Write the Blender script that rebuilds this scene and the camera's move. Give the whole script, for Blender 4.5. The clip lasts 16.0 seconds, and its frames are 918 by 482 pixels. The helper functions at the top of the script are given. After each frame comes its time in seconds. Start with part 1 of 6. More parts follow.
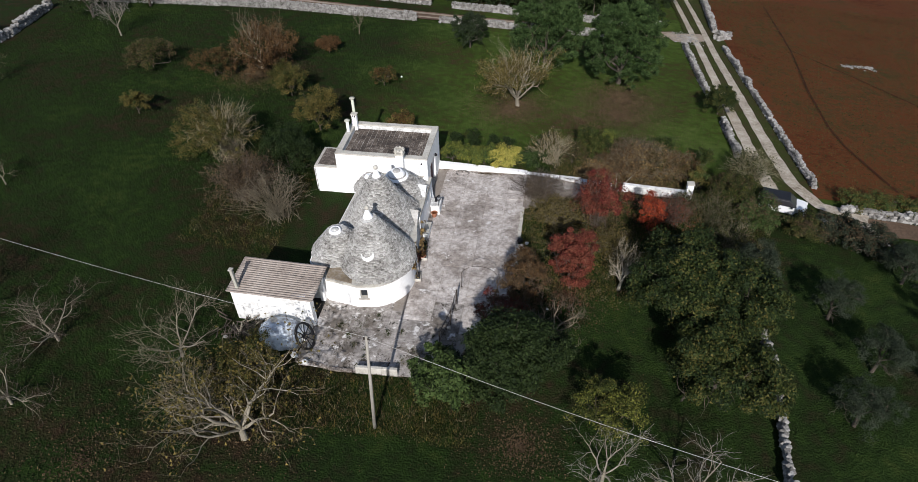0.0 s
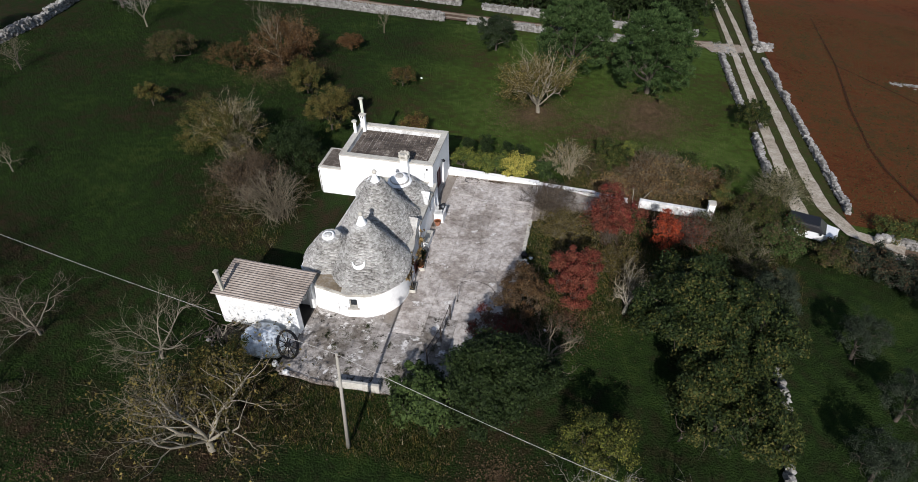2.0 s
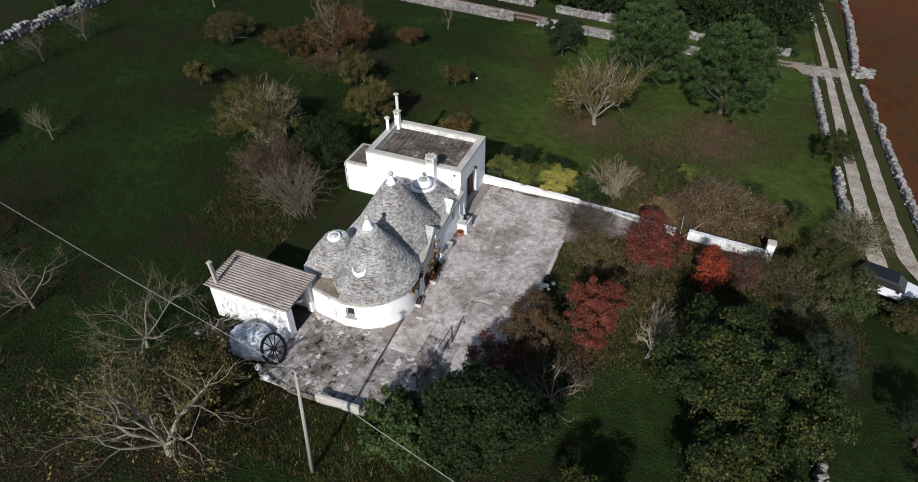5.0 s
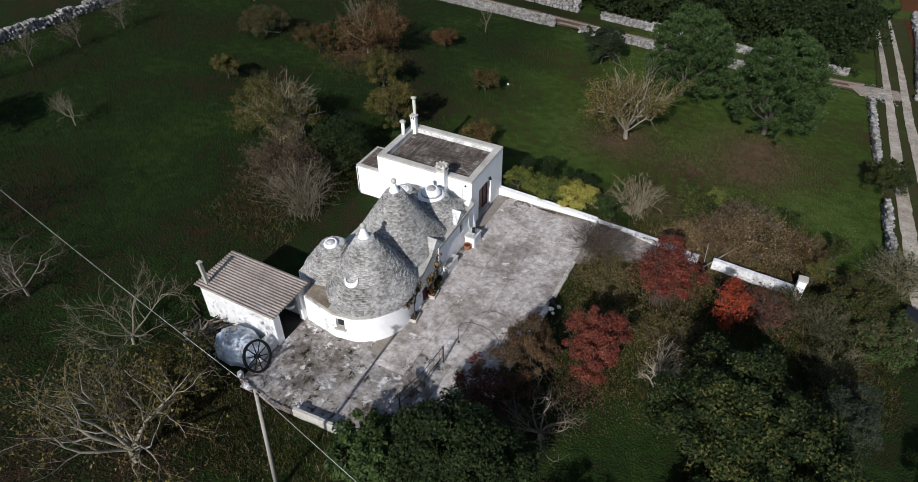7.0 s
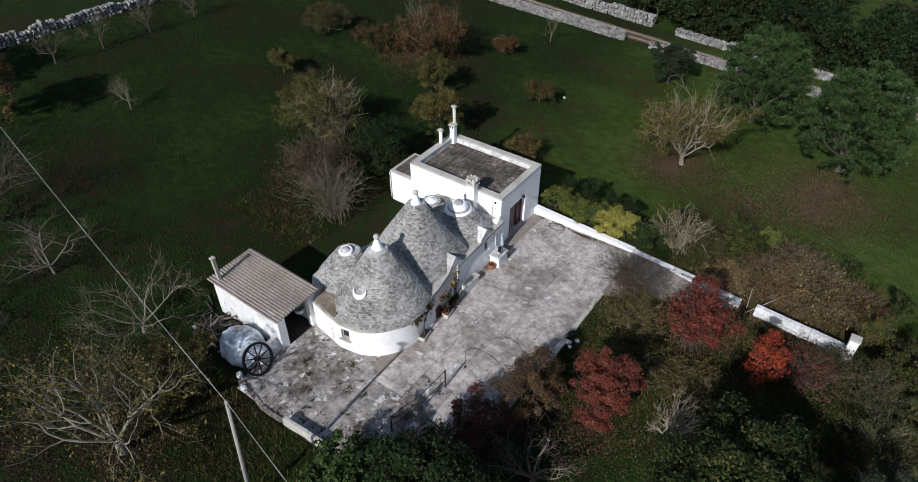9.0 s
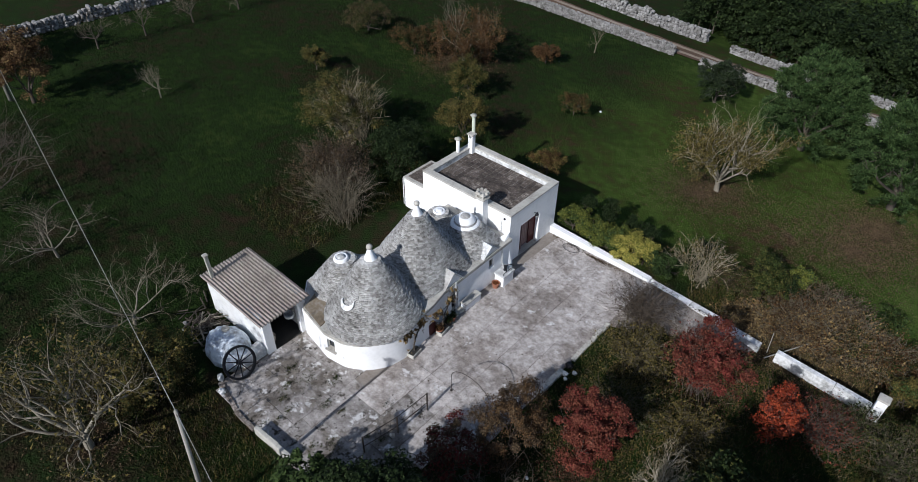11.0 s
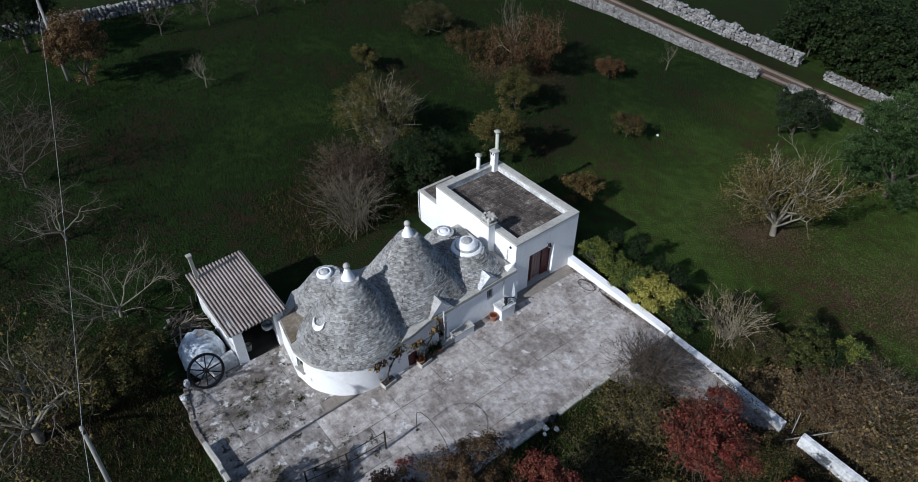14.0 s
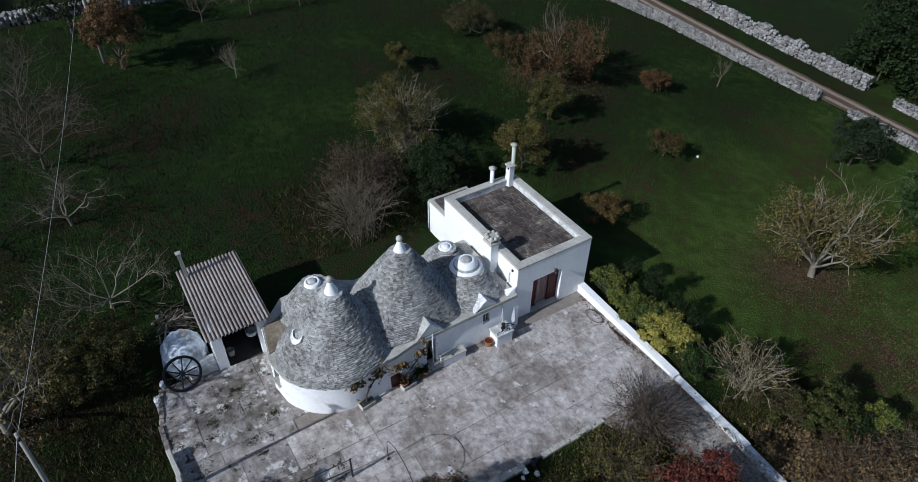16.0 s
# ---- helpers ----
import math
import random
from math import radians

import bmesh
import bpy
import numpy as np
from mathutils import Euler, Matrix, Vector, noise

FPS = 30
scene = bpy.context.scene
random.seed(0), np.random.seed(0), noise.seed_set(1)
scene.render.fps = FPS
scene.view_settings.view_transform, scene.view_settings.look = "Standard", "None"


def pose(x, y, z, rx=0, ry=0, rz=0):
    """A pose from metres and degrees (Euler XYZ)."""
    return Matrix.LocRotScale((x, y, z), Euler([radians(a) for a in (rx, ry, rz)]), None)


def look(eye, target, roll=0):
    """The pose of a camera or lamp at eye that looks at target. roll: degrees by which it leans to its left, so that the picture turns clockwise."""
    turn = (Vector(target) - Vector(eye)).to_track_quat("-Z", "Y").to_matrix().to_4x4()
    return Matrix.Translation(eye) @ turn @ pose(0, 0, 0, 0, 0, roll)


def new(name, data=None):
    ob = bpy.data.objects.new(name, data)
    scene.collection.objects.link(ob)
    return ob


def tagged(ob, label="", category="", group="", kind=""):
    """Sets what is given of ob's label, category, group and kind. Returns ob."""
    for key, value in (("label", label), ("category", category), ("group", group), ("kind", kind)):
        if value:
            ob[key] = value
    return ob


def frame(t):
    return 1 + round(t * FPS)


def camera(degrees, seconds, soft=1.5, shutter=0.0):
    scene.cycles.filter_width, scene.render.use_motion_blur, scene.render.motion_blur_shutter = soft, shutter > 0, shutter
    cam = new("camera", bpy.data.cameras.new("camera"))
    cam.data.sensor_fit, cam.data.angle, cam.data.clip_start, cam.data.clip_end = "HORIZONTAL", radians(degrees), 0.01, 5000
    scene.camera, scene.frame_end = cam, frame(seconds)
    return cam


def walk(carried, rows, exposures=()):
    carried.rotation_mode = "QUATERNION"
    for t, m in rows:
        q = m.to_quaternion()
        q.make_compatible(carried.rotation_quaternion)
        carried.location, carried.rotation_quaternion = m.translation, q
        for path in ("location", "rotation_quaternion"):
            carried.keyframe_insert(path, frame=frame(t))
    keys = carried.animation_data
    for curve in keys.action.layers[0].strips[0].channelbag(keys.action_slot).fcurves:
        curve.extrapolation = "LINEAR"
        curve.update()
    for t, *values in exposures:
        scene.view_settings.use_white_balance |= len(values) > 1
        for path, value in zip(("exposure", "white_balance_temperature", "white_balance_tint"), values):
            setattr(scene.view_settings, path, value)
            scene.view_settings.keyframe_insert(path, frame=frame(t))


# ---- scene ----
cam = camera(70.6, 16.0, soft=0.7)
# seconds, eye x y z, yaw, pitch, roll
PATH = [
    (0, 8.726, -38.494, 29.633, 9.59, -40.50, -1.21),
    (0.5, 9.232, -37.956, 29.537, 10.39, -40.49, -1.27),
    (1, 9.706, -37.393, 29.278, 11.32, -40.41, -1.17),
    (1.5, 10.147, -36.737, 29.028, 12.38, -40.38, -1.05),
    (2, 10.617, -36.202, 28.813, 13.68, -40.30, -0.97),
    (2.5, 11.057, -35.629, 28.546, 15.10, -40.20, -0.88),
    (3, 11.479, -35.018, 28.314, 16.51, -40.17, -0.75),
    (3.5, 11.866, -34.428, 28.090, 17.92, -40.13, -0.65),
    (4, 12.269, -33.727, 27.812, 19.35, -40.08, -0.61),
    (6.5, 14.113, -30.224, 26.660, 26.16, -40.04, -0.31),
    (7, 14.471, -29.546, 26.622, 27.48, -39.96, -0.22),
    (7.5, 14.780, -28.818, 26.527, 29.42, -39.86, -0.14),
    (8, 15.156, -28.075, 26.462, 31.53, -39.86, -0.14),
    (8.5, 15.524, -27.365, 26.384, 33.58, -39.81, -0.01),
    (9, 15.823, -26.690, 26.309, 35.31, -39.75, 0.14),
    (11.5, 17.167, -22.865, 25.786, 42.79, -39.61, 0.76),
    (12, 17.472, -21.920, 25.729, 44.61, -39.67, 0.55),
    (12.5, 17.672, -21.107, 25.641, 46.12, -39.65, 0.59),
    (13, 17.831, -20.168, 25.604, 47.85, -39.76, 0.55),
    (13.5, 17.999, -19.286, 25.429, 49.55, -39.65, 0.32),
    (14, 18.125, -18.400, 25.266, 51.20, -39.59, 0.22),
    (14.5, 18.061, -17.529, 25.153, 52.65, -39.68, 0.43),
    (15, 18.085, -16.738, 25.039, 54.10, -39.64, 0.62),
    (15.5, 17.988, -15.877, 24.952, 55.60, -39.77, 0.80),
    (16, 17.956, -14.983, 24.930, 57.28, -39.95, 0.83),
]
walk(cam, [(t, pose(x, y, z, 0, 0, yaw) @ pose(0, 0, 0, 90 + pitch, 0, 0) @ pose(0, 0, 0, 0, 0, roll)) for t, x, y, z, yaw, pitch, roll in PATH],
     exposures=((0.0,0.14,6400,12.5),(4,0.06,6350,12.5),(8,-0.07,6200,12.5),(12,-0.15,5900,11.5),(16,-0.30,5650,9.5)))
# ---- light ----
SUN_ELEV, SUN_EAST = 33.5, 4.0
world = bpy.data.worlds.new("world")
scene.world = world
world.use_nodes = True
sky = world.node_tree.nodes.new("ShaderNodeTexSky")
sky.sky_type, sky.sun_disc = "NISHITA", False
sky.sun_elevation, sky.sun_rotation = radians(SUN_ELEV), radians(180 - SUN_EAST)
back = world.node_tree.nodes["Background"]
back.inputs["Strength"].default_value = 0.098
world.node_tree.links.new(sky.outputs[0], back.inputs[0])
sun = new("sun", bpy.data.lights.new("sun", "SUN"))
sun.data.energy, sun.data.angle, sun.data.color = 4.95, radians(0.6), (1.0, 0.975, 0.94)
_h = math.cos(radians(SUN_ELEV))
sun.matrix_world = look((60 * _h * math.sin(radians(SUN_EAST)), -60 * _h * math.cos(radians(SUN_EAST)), 60 * math.sin(radians(SUN_ELEV))), (0, 0, 0))


# ---- materials ----
def mat(name, cols, s1=1.0, s2=9.0, rough=0.9, bump=0.3, bscale=30.0, island=0.0, piece=0.0, metal=0.0, contrast=0.25,
        spec=0.3, dist=0.05, place=False, s3=0.0, w3=0.4):
    """Node material: a ramp of colours over coarse and fine noise, with relief; island, piece: variation by island or
    object; place: the pattern runs on across neighbouring pieces."""
    m = bpy.data.materials.new(name)
    m.use_nodes = True
    nt = m.node_tree
    N, L = nt.nodes, nt.links
    b = N["Principled BSDF"]
    co = N.new("ShaderNodeNewGeometry").outputs["Position"] if place else N.new("ShaderNodeTexCoord").outputs["Object"]

    def noise_node(scale, detail=5.0):
        n = N.new("ShaderNodeTexNoise")
        n.inputs["Scale"].default_value, n.inputs["Detail"].default_value = scale, detail
        L.new(co, n.inputs["Vector"])
        return n.outputs["Fac"]

    def maths(op, a, c):
        n = N.new("ShaderNodeMath")
        n.operation = op
        for i, v in enumerate((a, c)):
            if isinstance(v, (int, float)):
                n.inputs[i].default_value = v
            else:
                L.new(v, n.inputs[i])
        return n.outputs[0]

    f = maths("ADD", maths("MULTIPLY", noise_node(s1), 0.55), maths("MULTIPLY", noise_node(s2), 0.45))
    if s3:
        f = maths("ADD", maths("MULTIPLY", f, 1 - w3), maths("MULTIPLY", noise_node(s3, 3.0), w3))
    if island:
        g = N.new("ShaderNodeNewGeometry").outputs["Random Per Island"]
        f = maths("ADD", f, maths("MULTIPLY", maths("SUBTRACT", g, 0.5), island))
    if piece:
        o = N.new("ShaderNodeObjectInfo").outputs["Random"]
        f = maths("ADD", f, maths("MULTIPLY", maths("SUBTRACT", o, 0.5), piece))
    ramp = N.new("ShaderNodeValToRGB")
    els = ramp.color_ramp.elements
    lo, hi = 0.5 - contrast, 0.5 + contrast
    while len(els) < len(cols):
        els.new(0.5)
    for i, c in enumerate(cols):
        els[i].position = lo + (hi - lo) * i / max(1, len(cols) - 1)
        els[i].color = (*c, 1)
    L.new(f, ramp.inputs[0])
    L.new(ramp.outputs[0], b.inputs["Base Color"])
    b.inputs["Roughness"].default_value, b.inputs["Metallic"].default_value = rough, metal
    b.inputs["Specular IOR Level"].default_value = spec
    if bump:
        bn = N.new("ShaderNodeBump")
        bn.inputs["Strength"].default_value, bn.inputs["Distance"].default_value = bump, dist
        L.new(noise_node(bscale, 6.0), bn.inputs["Height"])
        L.new(bn.outputs[0], b.inputs["Normal"])
    return m


# dark tones, with the cloud shade over the west meadow in them
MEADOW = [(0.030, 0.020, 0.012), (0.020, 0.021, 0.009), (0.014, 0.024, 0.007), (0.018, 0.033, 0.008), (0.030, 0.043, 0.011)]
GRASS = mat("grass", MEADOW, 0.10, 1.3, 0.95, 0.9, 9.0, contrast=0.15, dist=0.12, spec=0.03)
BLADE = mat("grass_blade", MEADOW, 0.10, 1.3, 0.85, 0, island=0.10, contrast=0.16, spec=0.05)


def sunlit_grass(m):
    """Sun and cloud shade put into the colour: lighter grass east and north of the house; the change follows a wavering
    line.
    """
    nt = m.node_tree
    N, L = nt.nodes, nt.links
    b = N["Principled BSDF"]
    shaded_col = b.inputs["Base Color"].links[0].from_socket
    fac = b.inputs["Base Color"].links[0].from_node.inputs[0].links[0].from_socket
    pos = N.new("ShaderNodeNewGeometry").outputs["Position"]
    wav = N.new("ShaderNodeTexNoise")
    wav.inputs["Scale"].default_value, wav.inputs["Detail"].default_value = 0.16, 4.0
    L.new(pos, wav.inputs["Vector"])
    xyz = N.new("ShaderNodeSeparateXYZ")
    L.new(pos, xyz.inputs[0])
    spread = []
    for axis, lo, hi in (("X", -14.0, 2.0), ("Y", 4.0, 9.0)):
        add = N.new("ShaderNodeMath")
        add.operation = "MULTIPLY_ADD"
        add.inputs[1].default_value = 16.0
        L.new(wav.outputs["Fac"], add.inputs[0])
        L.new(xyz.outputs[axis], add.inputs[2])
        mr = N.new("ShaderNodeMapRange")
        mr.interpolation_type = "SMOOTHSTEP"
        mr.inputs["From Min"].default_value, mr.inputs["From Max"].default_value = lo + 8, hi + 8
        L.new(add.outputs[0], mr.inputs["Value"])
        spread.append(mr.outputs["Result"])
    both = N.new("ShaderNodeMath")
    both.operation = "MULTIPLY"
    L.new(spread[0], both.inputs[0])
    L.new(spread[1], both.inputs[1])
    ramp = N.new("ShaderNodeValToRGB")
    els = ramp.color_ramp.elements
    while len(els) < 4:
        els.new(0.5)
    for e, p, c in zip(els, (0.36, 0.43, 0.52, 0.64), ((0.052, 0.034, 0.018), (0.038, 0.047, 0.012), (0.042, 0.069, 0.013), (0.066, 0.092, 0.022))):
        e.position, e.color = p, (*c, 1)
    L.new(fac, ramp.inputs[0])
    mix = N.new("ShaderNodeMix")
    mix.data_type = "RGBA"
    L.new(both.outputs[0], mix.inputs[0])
    L.new(shaded_col, mix.inputs[6])
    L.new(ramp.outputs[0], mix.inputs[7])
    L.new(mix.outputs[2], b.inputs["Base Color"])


sunlit_grass(GRASS)
sunlit_grass(BLADE)
SOIL = mat("red_soil", [(0.030, 0.012, 0.006), (0.070, 0.022, 0.009), (0.098, 0.034, 0.013), (0.062, 0.034, 0.013), (0.036, 0.036, 0.011)], 0.09, 1.2, 0.95, 0.9, 5.0, contrast=0.15, dist=0.12, spec=0.05, s3=6.0, w3=0.3)
DARKSOIL = mat("pressed_soil", [(0.030, 0.012, 0.007), (0.058, 0.022, 0.012)], 0.5, 4.0, 0.95, 0.6, 9.0, spec=0.05)
VERGE = mat("drab_verge_grass", [(0.05, 0.036, 0.020), (0.046, 0.042, 0.018), (0.034, 0.044, 0.012), (0.06, 0.062, 0.024)], 0.4, 3.0, 0.95, 0.9, 9.0, contrast=0.16, dist=0.1, spec=0.03)
TRACK = mat("limestone_track", [(0.12, 0.095, 0.062), (0.28, 0.235, 0.18), (0.42, 0.37, 0.30), (0.54, 0.49, 0.42)], 0.7, 3.0, 0.95, 0.8, 9.0, contrast=0.17, s3=8.0)
EARTH = mat("track_earth", [(0.045, 0.028, 0.016), (0.10, 0.062, 0.038), (0.17, 0.115, 0.075)], 0.4, 5.0, 0.95, 0.6, 12.0, s3=9.0, contrast=0.16)
RUT = mat("pale_earth_rut", [(0.15, 0.11, 0.075), (0.27, 0.215, 0.16), (0.38, 0.32, 0.26)], 0.5, 5.0, 0.95, 0.6, 12.0, s3=9.0, contrast=0.18)
WHITE = mat("whitewash", [(0.70, 0.70, 0.68), (0.84, 0.84, 0.83), (0.88, 0.88, 0.87)], 0.7, 5.0, 0.85, 0.16, 12.0, contrast=0.3)
OLDWHITE = mat("worn_whitewash", [(0.26, 0.25, 0.23), (0.48, 0.48, 0.46), (0.70, 0.70, 0.69), (0.78, 0.78, 0.77)], 1.6, 7.0, 0.9, 0.5, 14.0, contrast=0.2)
BLUEWHITE = mat("bluish_limewash", [(0.22, 0.22, 0.21), (0.42, 0.46, 0.50), (0.62, 0.68, 0.74), (0.74, 0.78, 0.82)], 1.4, 5.0, 0.9, 0.5, 12.0, contrast=0.16)
SHEDWHITE = mat("shed_whitewash", [(0.50, 0.49, 0.46), (0.68, 0.68, 0.66), (0.78, 0.78, 0.77)], 0.8, 5.0, 0.9, 0.5, 12.0, contrast=0.28)
COPING = mat("grey_coping", [(0.22, 0.20, 0.17), (0.42, 0.40, 0.35), (0.55, 0.53, 0.48)], 1.2, 9.0, 0.9, 0.4, 25.0)
STONE = mat("grey_roof_stone", [(0.10, 0.093, 0.083), (0.27, 0.26, 0.24), (0.42, 0.41, 0.385), (0.60, 0.59, 0.565)], 0.8, 8.0, 0.92, 0.5, 22.0, island=0.26, contrast=0.25)
STONEP = mat("grey_roof_stone_piece", [(0.10, 0.093, 0.083), (0.27, 0.26, 0.24), (0.42, 0.41, 0.385), (0.60, 0.59, 0.565)], 0.8, 8.0, 0.92, 0.5, 22.0, piece=0.26, contrast=0.25)
LICHEN = mat("lichen_slab", [(0.10, 0.075, 0.05), (0.20, 0.16, 0.11), (0.33, 0.30, 0.26)], 1.4, 7.0, 0.95, 0.5, 20.0)
DRY = mat("dry_stone", [(0.08, 0.075, 0.066), (0.17, 0.162, 0.15), (0.26, 0.25, 0.235), (0.37, 0.36, 0.34)], 1.5, 9.0, 0.95, 0.5, 16.0, island=0.34)
DRYFAR = mat("far_dry_stone", [(0.08, 0.075, 0.066), (0.17, 0.162, 0.15), (0.26, 0.25, 0.235), (0.36, 0.35, 0.33)], 1.8, 7.0, 0.95, 0.9, 9.0, island=0.22, contrast=0.22, dist=0.08)
DRYP = mat("dry_stone_piece", [(0.08, 0.075, 0.066), (0.17, 0.162, 0.15), (0.26, 0.25, 0.235), (0.37, 0.36, 0.34)], 1.5, 9.0, 0.95, 0.5, 16.0, piece=0.34)
DECK = mat("dark_roof_paving", [(0.020, 0.016, 0.014), (0.060, 0.047, 0.038), (0.12, 0.097, 0.080), (0.36, 0.32, 0.27)], 0.55, 4.0, 0.95, 0.9, 22.0, piece=0.09, contrast=0.15, place=True, s3=15.0)
MORTAR = mat("roof_mortar", [(0.04, 0.035, 0.03), (0.11, 0.10, 0.088), (0.28, 0.262, 0.238), (0.42, 0.40, 0.37)], 0.3, 3.0, 0.95, 0.3, 22.0, contrast=0.12)


def yard_mat(name, pale, brown, zone, lime, moss):
    """Worn concrete: pale ground, brown worn zones, splashes of lime and moss; zone, lime, moss:
    where on the noise each one sets in."""
    m = bpy.data.materials.new(name)
    m.use_nodes = True
    N, L = m.node_tree.nodes, m.node_tree.links
    b = N["Principled BSDF"]
    pos = N.new("ShaderNodeNewGeometry").outputs["Position"]

    def grain(scale, detail=8.0, rough=0.65, shift=0.0):
        n = N.new("ShaderNodeTexNoise")
        n.inputs["Scale"].default_value, n.inputs["Detail"].default_value, n.inputs["Roughness"].default_value = scale, detail, rough
        add = N.new("ShaderNodeVectorMath")
        add.inputs[1].default_value = (shift, shift * 0.7, 0)
        L.new(pos, add.inputs[0])
        L.new(add.outputs[0], n.inputs["Vector"])
        return n

    def step(v, lo, hi):
        r = N.new("ShaderNodeMapRange")
        r.interpolation_type = "SMOOTHSTEP"
        r.inputs["From Min"].default_value, r.inputs["From Max"].default_value = lo, hi
        L.new(v, r.inputs["Value"])
        return r.outputs["Result"]

    def blend(f, c0, c1, kind="MIX"):
        x = N.new("ShaderNodeMix")
        x.data_type, x.blend_type = "RGBA", kind
        for i, v in ((0, f), (6, c0), (7, c1)):
            if isinstance(v, tuple):
                x.inputs[i].default_value = (*v, 1)
            elif isinstance(v, float):
                x.inputs[i].default_value = v
            else:
                L.new(v, x.inputs[i])
        return x.outputs[2]

    c = blend(step(grain(0.38).outputs["Fac"], zone, zone + 0.10), pale, brown)
    tone = N.new("ShaderNodeValToRGB")
    tone.color_ramp.elements[0].position, tone.color_ramp.elements[0].color = 0.34, (0.40, 0.37, 0.35, 1)
    tone.color_ramp.elements[1].position, tone.color_ramp.elements[1].color = 0.66, (1.45, 1.45, 1.45, 1)
    fine = grain(2.6, 12.0, 0.80, 3.0)
    L.new(fine.outputs["Fac"], tone.inputs[0])
    c = blend(1.0, c, tone.outputs[0], "MULTIPLY")
    c = blend(step(grain(1.15, 10.0, 0.72, 9.0).outputs["Fac"], lime, lime + 0.07), c, (0.62, 0.60, 0.575))
    c = blend(step(grain(2.1, 9.0, 0.75, 17.0).outputs["Fac"], moss, moss + 0.05), c, (0.040, 0.034, 0.025))
    o = N.new("ShaderNodeObjectInfo")
    hue = N.new("ShaderNodeHueSaturation")
    vary = N.new("ShaderNodeMapRange")
    vary.inputs["To Min"].default_value, vary.inputs["To Max"].default_value = 0.90, 1.08
    L.new(o.outputs["Random"], vary.inputs["Value"])
    L.new(vary.outputs["Result"], hue.inputs["Value"])
    L.new(c, hue.inputs["Color"])
    L.new(hue.outputs[0], b.inputs["Base Color"])
    b.inputs["Roughness"].default_value, b.inputs["Specular IOR Level"].default_value = 0.93, 0.25
    bump = N.new("ShaderNodeBump")
    bump.inputs["Strength"].default_value, bump.inputs["Distance"].default_value = 0.8, 0.03
    L.new(fine.outputs["Fac"], bump.inputs["Height"])
    L.new(bump.outputs[0], b.inputs["Normal"])
    return m


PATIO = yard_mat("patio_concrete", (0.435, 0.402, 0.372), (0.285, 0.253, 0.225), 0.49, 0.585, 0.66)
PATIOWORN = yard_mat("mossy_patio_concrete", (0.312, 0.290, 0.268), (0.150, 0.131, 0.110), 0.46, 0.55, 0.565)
APRON = mat("earthy_paving", [(0.055, 0.043, 0.032), (0.15, 0.125, 0.105), (0.29, 0.255, 0.22), (0.44, 0.40, 0.36)], 0.7, 3.4, 0.95, 0.9, 12.0, contrast=0.15, place=True, dist=0.03, s3=13.0)
JOINT = mat("patio_joint", [(0.15, 0.125, 0.10), (0.30, 0.265, 0.23)], 2.0, 9.0, 0.95, 0.4, 20.0)
CORR = mat("corrugated_cement_sheet", [(0.13, 0.102, 0.084), (0.27, 0.23, 0.198), (0.40, 0.355, 0.315)], 0.7, 6.0, 0.85, 0.2, 30.0, contrast=0.26)
WOODRED = mat("dark_red_paint", [(0.055, 0.010, 0.010), (0.085, 0.016, 0.015)], 2.0, 20.0, 0.55, 0.1, 40.0)
CURTAIN = mat("pale_curtain", [(0.26, 0.17, 0.15), (0.36, 0.26, 0.23)], 3.0, 14.0, 0.8, 0.2, 30.0)
BLACK = mat("black_iron", [(0.012, 0.012, 0.014), (0.03, 0.03, 0.034)], 4.0, 20.0, 0.5, 0.1, 40.0, metal=0.6)
IRON = mat("rusty_iron", [(0.03, 0.024, 0.02), (0.07, 0.055, 0.045)], 4.0, 20.0, 0.7, 0.1, 40.0, metal=0.4)
DARK = mat("dark_interior", [(0.02, 0.019, 0.017), (0.035, 0.033, 0.03)], 1.0, 6.0, 0.95, 0.2, 10.0)
TERRA = mat("terracotta", [(0.22, 0.09, 0.05), (0.34, 0.15, 0.09)], 3.0, 20.0, 0.85, 0.2, 30.0)
PIPEM = mat("grey_flue", [(0.28, 0.27, 0.22), (0.44, 0.43, 0.37)], 2.0, 12.0, 0.8, 0.2, 30.0)
GREENPIPE = mat("pale_green_flue", [(0.36, 0.39, 0.30), (0.52, 0.55, 0.45)], 2.0, 12.0, 0.8, 0.2, 30.0)
POLEM = mat("weathered_pole", [(0.20, 0.185, 0.155), (0.34, 0.32, 0.28)], 2.0, 14.0, 0.9, 0.3, 40.0)
CABLE = mat("cable", [(0.36, 0.35, 0.33), (0.46, 0.45, 0.43)], 1.0, 6.0, 0.6, 0)
BARK = mat("brown_bark", [(0.045, 0.036, 0.027), (0.10, 0.083, 0.066)], 3.0, 14.0, 0.95, 0.5, 30.0)
PALEBARK = mat("pale_bark", [(0.10, 0.086, 0.062), (0.21, 0.185, 0.14), (0.32, 0.29, 0.23)], 2.0, 12.0, 0.95, 0.5, 30.0)
TWIG = mat("twig", [(0.06, 0.05, 0.03), (0.125, 0.105, 0.07), (0.20, 0.175, 0.125)], 0.6, 6.0, 0.95, 0, island=0.3)
BRTWIG = mat("brown_twig", [(0.04, 0.031, 0.023), (0.085, 0.067, 0.05), (0.15, 0.124, 0.096)], 0.6, 6.0, 0.95, 0, island=0.3)
